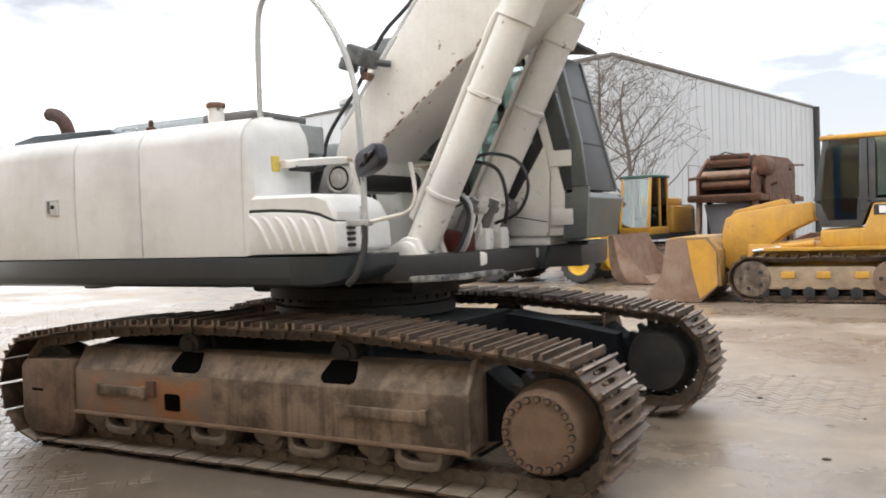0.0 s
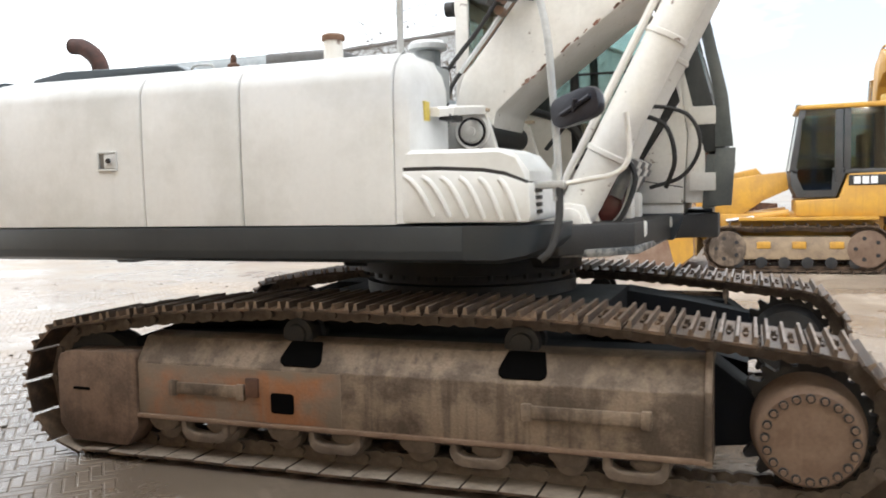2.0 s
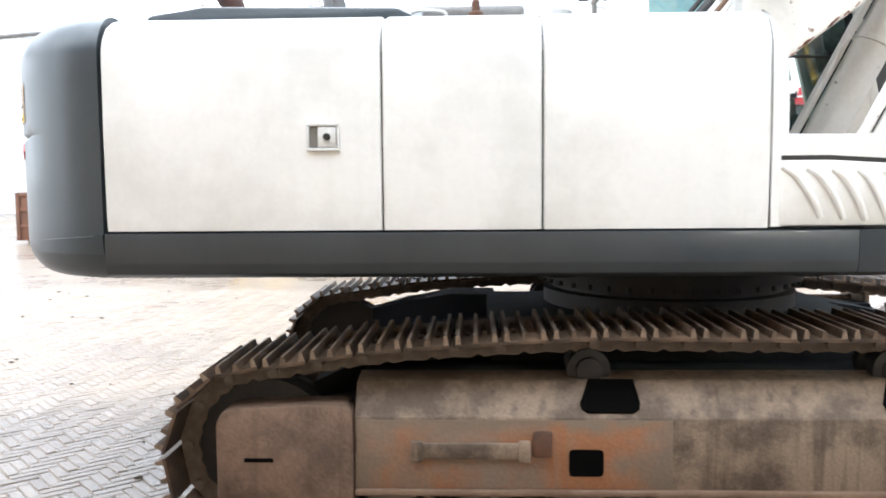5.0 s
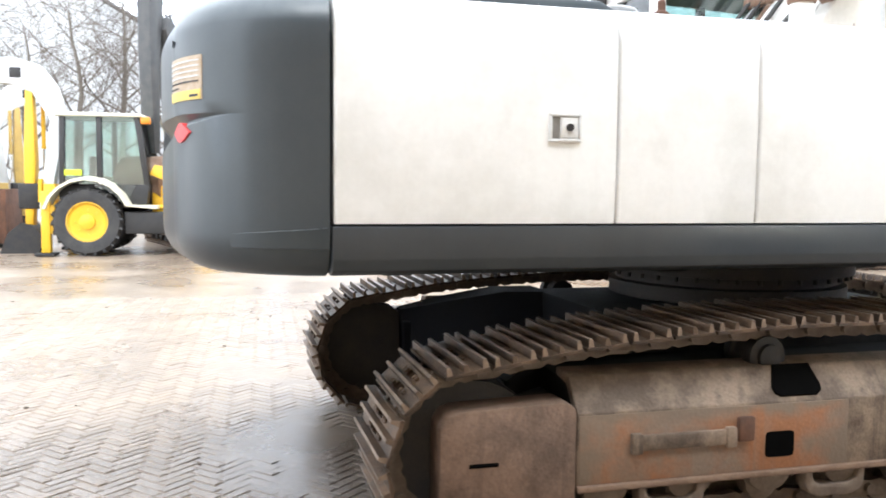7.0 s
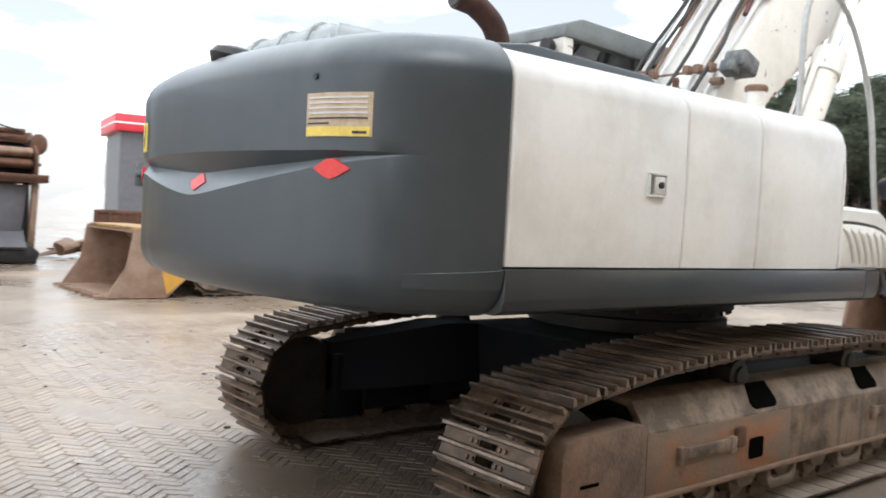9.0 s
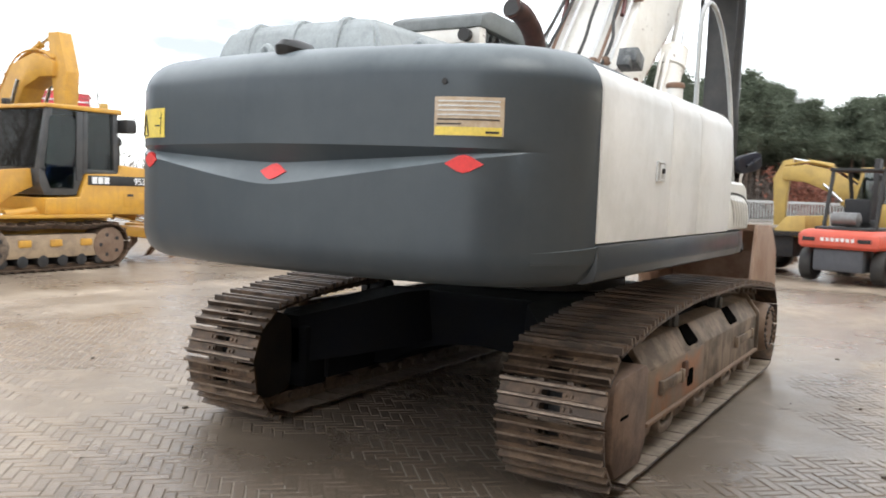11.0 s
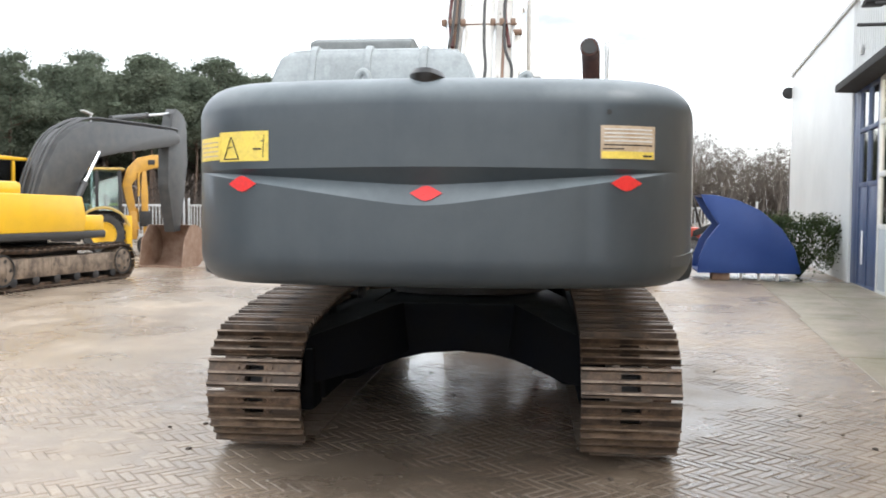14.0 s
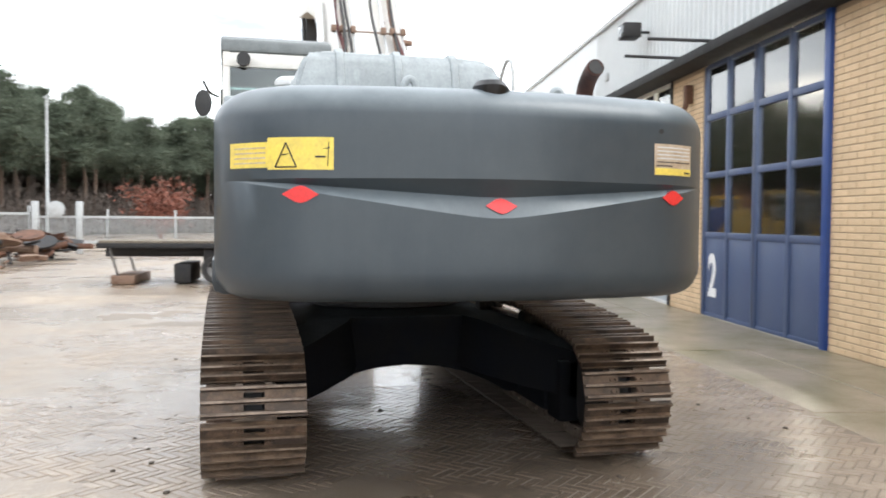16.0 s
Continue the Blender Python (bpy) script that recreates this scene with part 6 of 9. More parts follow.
# a general crawler excavator
def digger(m, label, swing, body, cw, cab_mat, boom_mat, boom_low, boom_top, stick_pts, bucket_at, bucket_turn, k=1.0, bars=None, cab_glass=None, bucket_w=1.1, track_len=3.7, cab_back=-0.3, roof_mat=None, cab_sill=1.75, boom_turn=0):
    """x ahead of the upper structure; swing turns the undercarriage under it; k scales the whole."""
    o = thing("parked_excavator", m @ Matrix.Scale(k, 4), label, "excavator", "excavators parked in the yard")
    u = thing("undercarriage", pose(0, 0, 0, 0, 0, swing), "", "")
    u.parent = o
    for key in ("label", "category"):
        if key in u:
            del u[key]
    for y in (-1.05, 1.05):
        crawler(u, track_len, 0.82, 0.55, y, M_MUD, int(track_len * 10.8))
    part("car_body", B((-0.8, -0.9, 0.40), (0.8, 0.9, 0.85), 0.05), M_DARK, u)
    part("slewing_ring", TN((0, 0, 0.82), (0, 0, 1), [(0.6, 0), (0.6, 0.15)], 32), M_DARK, o)
    part("deck", B((-2.2, -1.24, 0.95), (1.3, 1.24, 1.12), 0.04), M_BLACK, o)
    part("side_housing", PR([(-2.0, 1.1), (0.55, 1.1), (0.62, 1.45), (0.5, 1.85), (-2.0, 1.88)], -1.25, -0.42, "y", 0.04), body, o)
    part("step_box", B((0.55, -1.2, 1.1), (1.3, -0.5, 1.45), 0.06), body, o)
    part("side_housing", B((-2.0, 0.42, 1.1), (-0.35, 1.25, 1.86), 0.04), body, o)
    part("engine_hood", B((-2.05, -0.85, 1.84), (-0.8, 0.9, 2.12), 0.08), body, o)
    bm = bmesh.new()
    lp = []
    for z, i in ((1.0, 0.1), (1.06, 0.03), (1.2, 0.0), (1.75, 0.0), (1.86, 0.04), (1.9, 0.12)):
        lp.append([(-1.98, -1.26 + i, z)] + [(-2.25 - (0.38 - i) * math.sin(radians(a)), -(1.26 - i) * math.cos(radians(a)), z) for a in range(25, 160, 10)] + [(-1.98, 1.26 - i, z)])
    rings(bm, lp)
    c = part("counterweight", bm, cw, o)
    if bars:
        plates("logo_bar", [((-2.66, 0.36 - 0.16 * j, 1.42), (-2.60, 0.25 - 0.16 * j, 1.54)) for j in range(5)], M_LABELW, c, "plain white logo blocks")
    part("exhaust_pipe", TU(smooth_line([(-1.2, -0.45, 2.05), (-1.2, -0.45, 2.4), (-1.28, -0.45, 2.52)], 4), 0.05), M_BLACK, o)
    glass_cab(o, cab_back, 1.32, 0.38, 1.24, 1.1, 2.62, cab_sill, cab_mat, roof_mat or cab_mat, 0.22, 0.07, cab_glass)
    part("boom_bracket", PR([(-0.2, 1.0), (0.75, 1.0), (0.55, 1.65), (0.2, 1.65)], -0.4, 0.32, "y", 0.02), body, o)
    b = part("boom", PR(boom_low + boom_top[::-1], -0.30, 0.22, "y", 0.03), boom_mat, o)
    bm = bmesh.new()
    for y in (-0.22, -0.12, 0.05, 0.14):
        tube(bm, smooth_line([(x - 0.05, y, z + 0.07) for x, z in boom_top], 5), 0.025, 6)
    part("boom_pipe", bm, boom_mat, b)
    mid = boom_low[len(boom_low) // 2]
    front = [b]
    for y in (-0.42, 0.34):
        front.append(ram(o, (0.85, y, 1.08), (mid[0], y, mid[1] + 0.15), 0.075, boom_mat, 0.6))
    s = part("stick", PR(stick_pts, -0.2, 0.12, "y", 0.02), boom_mat, o)
    t = boom_top[-3]
    front += [s, ram(o, (t[0], -0.04, t[1] + 0.12), (stick_pts[0][0], -0.04, stick_pts[0][1]), 0.07, boom_mat, 0.6)]
    bmk = bucket_mesh(bucket_w, 0.75)
    front.append(part("bucket", bmk, M_RUSTBROWN, o, m=Matrix.Translation(bucket_at) @ Matrix.Rotation(radians(bucket_turn), 4, "Y")))
    for f in front:
        f.matrix_basis = Matrix.Translation((0.5, 0, 0)) @ Matrix.Rotation(radians(boom_turn), 4, "Z") @ Matrix.Translation((-0.5, 0, 0))
    return o


LOW_A = [(0.55, 1.25), (1.2, 1.45), (1.75, 2.25), (2.21, 2.76), (3.17, 2.95), (5.5, 3.28), (5.9, 3.4)]
TOP_A = [(0.2, 1.7), (0.5, 2.37), (0.93, 3.0), (1.45, 3.37), (2.23, 3.63), (3.19, 3.68), (5.69, 3.72), (5.95, 3.6)]
STICK_A = [(5.75, 4.2), (5.9, 4.35), (6.2, 4.25), (6.42, 4.0), (6.46, 2.9), (6.28, 1.92), (6.05, 0.98), (5.75, 0.95), (5.45, 2.25), (5.5, 3.3)]
digger(pose(5.5, 15.85, 0, 0, 0, -8), "yellow crawler excavator with grey counterweight and grey boom, bucket lowered", 0, M_YELLOW2, M_VGREY, M_YELLOW2, M_EXC2GREY, LOW_A, TOP_A, STICK_A, (5.9, 0, 1.12), 0, 1.0, True, track_len=4.5, bucket_w=1.3)
LOW_B = [(0.6, 1.3), (1.2, 1.4), (2.05, 1.9), (1.95, 3.0), (2.25, 4.1), (2.6, 5.0)]
TOP_B = [(0.4, 1.6), (0.9, 1.9), (1.6, 2.3), (1.65, 3.6), (2.0, 4.7), (2.4, 5.3)]
STICK_B = [(2.55, 5.7), (2.75, 6.2), (3.1, 6.1), (3.05, 4.0), (2.95, 2.2), (2.75, 2.2), (2.7, 4.0)]
digger(pose(-6.9, 23.8, 0, 0, 0, 262), "yellow crawler excavator with raised charcoal boom and green glass cab", 25, M_YELLOW, M_EXC2GREY, M_YELLOW, M_EXC2GREY, LOW_B, TOP_B, STICK_B, (2.85, 0, 2.1), 0, 1.0, cab_glass=M_GLASS, cab_back=-0.1, cab_sill=1.3, boom_turn=-22, roof_mat=surface("dark_green_roof", (0.02, 0.075, 0.06), 0.45))
LOW_C = [(0.5, 1.3), (0.9, 1.5), (1.4, 2.6), (1.9, 3.4), (2.4, 3.6), (2.8, 3.6)]
TOP_C = [(0.3, 1.6), (0.5, 1.9), (0.9, 3.0), (1.5, 3.9), (2.2, 4.1), (2.8, 3.9)]
STICK_C = [(2.5, 4.5), (2.85, 4.5), (3.1, 3.7), (3.0, 2.0), (2.8, 1.9), (2.7, 3.2)]
digger(pose(0.65, 21.1, 0, 0, 0, -88), "faded yellow excavator behind the loader with folded boom", 30, M_YELLOW3, M_YELLOW3, M_YELLOW3, M_YELLOW, LOW_C, TOP_C, STICK_C, (2.9, 0, 1.9), 0, 1.0)
LOW_D = [(0.3, 1.3), (0.8, 1.5), (1.3, 2.6), (1.7, 3.5), (2.2, 4.3), (2.5, 4.7)]
TOP_D = [(0.1, 1.6), (0.3, 1.9), (0.8, 3.0), (1.2, 4.0), (1.8, 4.8), (2.4, 5.1)]
STICK_D = [(2.3, 5.3), (2.6, 5.5), (2.9, 4.9), (3.1, 3.0), (2.95, 2.9), (2.6, 4.0)]
digger(pose(19.8, 2.85, 0, 0, 0, -4), "yellow crawler excavator seen from behind with its boom raised", 0, M_YELLOW2, M_YELLOW2, M_YELLOW2, M_YELLOW2, LOW_D, TOP_D, STICK_D, (3.0, 0, 2.9), 0, 0.95)
LOW_E = [(0.5, 1.3), (0.9, 1.4), (1.5, 1.75), (2.1, 2.1), (2.6, 2.3), (3.2, 2.35)]
TOP_E = [(0.3, 1.6), (0.5, 1.8), (1.2, 2.2), (1.9, 2.65), (2.6, 2.8), (3.2, 2.7)]
STICK_E = [(2.95, 2.95), (3.2, 2.9), (3.45, 2.4), (3.35, 0.9), (3.1, 0.8), (3.05, 2.0)]
digger(pose(14.6, 3.7, 0, 0, 0, 92), "old faded yellow excavator with low boom and stick down", 0, M_YELLOW3, M_YELLOW3, M_YELLOW3, M_YELLOW3, LOW_E, TOP_E, STICK_E, (3.25, 0, 0.95), 0, 0.95)


# backhoe loaders
def backhoe(m, label, cab_mat, roof, arm, stick, low=1.0):
    o = thing("backhoe_loader", m, label, "backhoe loader", "backhoe loaders")
    for s in (-1, 1):
        wheel(o, (0, s * 0.88, 0.71), 0.71, 0.44, M_YELLOW2)
        wheel(o, (2.42, s * 0.85, 0.49), 0.49, 0.30, M_YELLOW2)
        bm = bmesh.new()
        lp = []
        for k in range(9):
            a = radians(165 - 145 * k / 8)
            c, d = math.cos(a), math.sin(a)
            lp.append([(c * 0.84, s * 0.62, 0.76 + d * 0.84), (c * 0.84, s * 1.14, 0.76 + d * 0.82), (c * 0.9, s * 1.14, 0.76 + d * 0.88), (c * 0.92, s * 0.62, 0.76 + d * 0.92)])
        lp.append([(1.4, s * 0.62, 0.98), (1.4, s * 1.0, 0.98), (1.4, s * 1.0, 1.06), (1.4, s * 0.62, 1.06)])
        rings(bm, lp)
        part("mudguard", bm, roof, o, "pale yellow mudguard")
        part("tank", B((0.72, s * 0.55, 0.45), (1.65, s * 0.95, 0.92), 0.04), M_BLACK, o)
        part("loader_arm", PR([(1.2, 1.72), (1.3, 1.92), (1.75, 1.86), (2.25, 1.62), (2.9, 1.05), (3.42, 0.45), (3.40, 0.22), (3.15, 0.3), (2.55, 1.0), (2.2, 1.28), (1.7, 1.5)], s * 0.62 - 0.06, s * 0.62 + 0.06, "y", 0.015), M_YELLOW2, o)
        ram(o, (1.25, s * 0.62, 1.0), (2.5, s * 0.62, 1.1), 0.055, M_YELLOW2)
        ram(o, (1.7, s * 0.45, 1.7), (3.3, s * 0.45, 0.75), 0.05, M_YELLOW2)
        part("logo_plate", B((1.65, s * 0.684 - 0.003, 1.66), (1.98, s * 0.684 + 0.003, 1.76), 0.001, Matrix.Translation((1.8, 0, 1.7)) @ Matrix.Rotation(0.22, 4, "Y") @ Matrix.Translation((-1.8, 0, -1.7))), M_BLACK, o)
    part("chassis", B((-0.6, -0.4, 0.5), (2.6, 0.4, 0.95), 0.04), M_BLACK, o)
    part("bonnet", PR([(1.2, 0.9), (2.75, 0.85), (2.8, 1.2), (2.6, 1.33), (1.2, 1.5)], -0.42, 0.42, "y", 0.04), M_YELLOW2, o)
    cab = glass_cab(o, -0.62, 1.22, -0.78, 0.78, 1.0, 2.92, 1.5, cab_mat, roof, 0.2, 0.11, M_GLASS, roof_over=0.08)
    part("lower_pane", PR([(0.1, 1.1), (0.75, 1.1), (0.95, 1.5), (0.1, 1.5)], -0.79, -0.783), M_GLASS_DARK, cab)
    part("sticker", B((-0.5, -0.80, 1.68), (-0.16, -0.79, 1.80), 0.001), surface("lime_sticker", (0.62, 0.75, 0.03), 0.5), cab)
    part("sticker", B((0.18, -0.80, 1.5), (0.33, -0.79, 1.62), 0.001), M_LABELW, cab)
    part("beacon", B((1.05, -0.80, 2.78), (1.24, -0.62, 2.93), 0.02), M_ORANGE, cab)
    bm = bmesh.new()
    prism(bm, [(3.28, 1.14), (3.40, 1.18), (3.52, 0.55), (3.7, 0.12), (4.3, 0.03), (4.3, 0.0), (3.62, 0.0), (3.36, 0.2), (3.28, 0.7)], -1.12, 1.12)
    for s in (-1, 1):
        prism(bm, [(3.28, 1.14), (3.40, 1.18), (3.66, 0.75), (4.3, 0.06), (4.3, 0.0), (3.62, 0.0), (3.36, 0.2), (3.28, 0.7)], s * 1.1 - 0.02, s * 1.1 + 0.02)
    part("front_bucket", bm, M_RUSTBROWN, o, "worn brown front bucket")
    part("rear_frame", B((-0.85, -1.0, 0.45), (-0.65, 1.0, 1.05), 0.03), M_YELLOW2, o)
    for s in (-1, 1):
        part("stabiliser", B((-0.92, s * 0.95 - 0.09, 0.06), (-0.74, s * 0.95 + 0.09, 1.35), 0.02), M_YELLOW2, o)
        part("stabiliser_pad", B((-1.02, s * 0.95 - 0.2, 0.0), (-0.64, s * 0.95 + 0.2, 0.06), 0.01), M_DARK, o)
    part("rear_boom", PR([(x, z * low) for x, z in ((-0.75, 0.9), (-0.95, 1.2), (-0.62, 2.9), (-0.80, 3.6), (-1.15, 4.05), (-1.7, 4.2), (-2.3, 4.1), (-2.35, 3.65), (-1.7, 3.62), (-1.3, 3.45), (-0.95, 2.9), (-1.2, 1.0))], -0.15, 0.15, "y", 0.03), arm, o)
    part("boom_plate", B((-1.75, -0.16, 3.75 * low), (-1.5, 0.16, 3.98 * low), 0.02), M_BLACK, o)
    part("rear_stick", PR([(-1.30, 3.5 * low), (-1.44, 3.5 * low), (-1.50, 2.2), (-1.50, 0.55), (-1.34, 0.5), (-1.26, 2.0)], -0.14, 0.14, "y", 0.02), stick, o)
    ram(o, (-1.18, 0.2, 3.4 * low), (-1.18, 0.2, 1.5), 0.045, stick, 0.6)
    ram(o, (-1.15, -0.2, 1.6), (-1.15, -0.2, 0.6), 0.05, stick, 0.5)
    part("swing_post", B((-1.12, -0.2, 0.5), (-0.85, 0.2, 1.5), 0.03), stick, o)
    part("valve_block", B((-1.62, -0.18, 0.95), (-1.2, 0.18, 1.5), 0.03), M_DARK, o)
    part("rear_bucket", bucket_mesh(0.6, 0.5), M_DARK, o, m=Matrix.Translation((-1.5, 0, 0.62)) @ Matrix.Rotation(radians(10), 4, "Y"))
    return o


backhoe(pose(-9.28, 21.05, 0, 0, 0, -6), "yellow and white backhoe loader with black cab frame, bucket down", M_BLACK, surface("pale_cream_roof", (0.70, 0.66, 0.50), 0.4), M_OFFWHITE, M_YELLOW2)
backhoe(pose(17.3, 20.15, 0, 0, 0, 118), "faded backhoe loader with orange digging arm", M_BLACK, M_YELLOW3, M_YELLOW, M_YELLOW, 0.84)
backhoe(pose(-13.2, 25.5, 0, 0, 0, 200), "old yellow and white backhoe loader behind a rusty bin", M_YELLOW3, M_OFFWHITE, M_OFFWHITE, M_YELLOW3)


def green_tractor(m):
    o = thing("green_cab_carrier", m, "small carrier with a bright green glazed cab behind the loader", "carrier")
    green = surface("bright_green_paint", (0.07, 0.36, 0.08), 0.4, other=(0.05, 0.25, 0.06), amount=0.5, scale=4)
    part("chassis", B((-1.1, -0.6, 0.55), (1.6, 0.6, 1.1), 0.04), M_DARK, o)
    part("bonnet", PR([(0.55, 1.05), (1.7, 1.0), (1.7, 1.5), (0.55, 1.7)], -0.5, 0.5, "y", 0.04), M_YELLOW3, o)
    for x in (-0.6, 1.2):
        for s in (-0.62, 0.62):
            wheel(o, (x, s, 0.55), 0.55, 0.32, M_GREY, False)
    glass_cab(o, -0.75, 0.55, -0.55, 0.55, 1.1, 3.2, 1.9, green, green, 0.1, 0.10, M_GLASS, roof_over=0.06)
    return o


green_tractor(pose(2.95, 24.3, 0, 0, 0, 170))


def bulldozer(m):
    o = thing("bulldozer", m, "yellow bulldozer with dark-windowed cab and upright exhaust", "bulldozer")
    for y in (-0.95, 0.95):
        crawler(o, 3.0, 0.95, 0.5, y, M_MUD, 34)
    part("hull", B((-1.2, -0.65, 0.5), (1.2, 0.65, 1.1), 0.05), M_YELLOW3, o)
    part("engine_hood", PR([(0.2, 1.0), (2.0, 1.0), (2.0, 1.85), (0.2, 2.0)], -0.5, 0.5, "y", 0.05), M_YELLOW, o)
    glass_cab(o, -1.3, 0.3, -0.8, 0.8, 1.1, 3.05, 1.9, M_YELLOW3, M_YELLOW, 0.1, 0.1)
    part("exhaust_pipe", RD((1.2, 0.2, 1.9), (1.2, 0.2, 3.2), 0.06), M_GREY, o)
    part("blade", PR([(2.5, 0.05), (2.55, 0.05), (2.65, 0.6), (2.5, 1.2), (2.42, 1.2), (2.5, 0.6)], -1.6, 1.6, "y", 0.01), M_RUSTBROWN, o)
    part("push_arm", B((-0.2, -1.35, 0.4), (2.5, -1.22, 0.6), 0.02), M_YELLOW3, o)
    part("push_arm", B((-0.2, 1.22, 0.4), (2.5, 1.35, 0.6), 0.02), M_YELLOW3, o)
    part("tool_box", PR([(-2.4, 0.5), (-1.3, 0.5), (-1.3, 1.2), (-1.9, 1.25)], -1.0, 0.2, "y", 0.04), M_FLRED, o, "red box with white panel")
    return o


bulldozer(pose(8.6, 22.6, 0, 0, 0, 205) @ Matrix.Scale(0.84, 4))


def forklift(m):
    o = thing("forklift_truck", m, "red forklift truck with black overhead guard, seen from behind", "forklift")
    for s in (-1, 1):
        wheel(o, (0.05, s * 0.72, 0.36), 0.36, 0.26, M_BLACK, False)
        wheel(o, (2.1, s * 0.75, 0.42), 0.42, 0.34, M_BLACK, False)
        part("front_fender", PR([(1.5, 0.45), (1.6, 0.95), (2.3, 0.98), (2.6, 0.8), (2.55, 0.45)], s * 0.62, s * 0.95, "y", 0.04), M_FLRED, o)
    bm = bmesh.new()
    lp = []
    for z, i in ((0.72, 0.05), (0.78, 0.0), (0.98, 0.0), (1.06, 0.05), (1.1, 0.14)):
        lp.append([(-0.55 + i, -0.62, z), (-0.45 + i, -0.80 + i, z), (1.2, -0.80 + i, z), (1.2, 0.80 - i, z), (-0.45 + i, 0.80 - i, z), (-0.55 + i, 0.62, z)])
    rings(bm, lp)
    part("counterweight", bm, M_FLRED, o, "rounded red counterweight")
    part("rear_bumper", B((-0.42, -0.5, 0.25), (0.2, 0.5, 0.72), 0.05), surface("grey_cast_weight", (0.09, 0.095, 0.11), 0.5), o)
    for y0, y1 in ((-0.68, -0.42), (0.42, 0.68)):
        part("vent", B((-0.56, y0, 0.86), (-0.54, y1, 0.94), 0.005), M_BLACK, o)
    plates("maker_bars", [((-0.565, 0.30 - 0.1 * k, 0.87), (-0.552, 0.24 - 0.1 * k, 0.94)) for k in range(7)], M_LABELW, o)
    part("body", B((0.4, -0.6, 0.35), (2.0, 0.6, 1.05), 0.05), M_FLRED, o)
    part("deck", B((-0.3, -0.55, 1.06), (1.4, 0.55, 1.16), 0.03), M_BLACK, o)
    bm = bmesh.new()
    box(bm, (0.5, -0.27, 1.15), (1.0, 0.27, 1.32), 0.05)
    box(bm, (0.42, -0.27, 1.25), (0.56, 0.27, 1.75), 0.05)
    part("seat", bm, M_SEAT, o)
    for x, y, xt in ((0.1, -0.52, 0.45), (0.1, 0.52, 0.45), (1.75, -0.52, 1.35), (1.75, 0.52, 1.35)):
        part("guard_post", RD((x, y, 1.1), (xt, y, 2.35), 0.045), M_BLACK, o)
    bm = bmesh.new()
    for k in range(7):
        box(bm, (0.4 + 0.15 * k, -0.56, 2.33), (0.46 + 0.15 * k, 0.56, 2.39), 0.008)
    for s in (-0.54, 0.54):
        box(bm, (0.38, s - 0.04, 2.32), (1.42, s + 0.04, 2.40), 0.01)
    part("overhead_guard", bm, M_BLACK, o)
    for s in (-0.36, 0.36):
        part("mast_rail", B((2.45, s - 0.06, 0.1), (2.65, s + 0.06, 2.7), 0.01), M_BLACK, o)
    part("mast_beam", B((2.5, -0.4, 2.2), (2.6, 0.4, 2.32), 0.01), M_BLACK, o)
    for s in (-0.3, 0.3):
        part("fork", PR([(2.68, 0.9), (2.74, 0.9), (2.74, 0.08), (3.8, 0.05), (3.8, 0.02), (2.68, 0.02)], s - 0.06, s + 0.06), M_BLACK, o)
    ram(o, (2.5, 0, 0.2), (2.5, 0, 2.4), 0.06, M_BLACK)
    part("gas_bottle", TN((-0.1, -0.3, 1.32), (0, 1, 0), [(0.05, 0), (0.15, 0.05), (0.15, 0.55), (0.05, 0.6)], 18), M_GREY, o)
    return o


forklift(pose(9.15, 4.55, 0, 0, 0, -15))


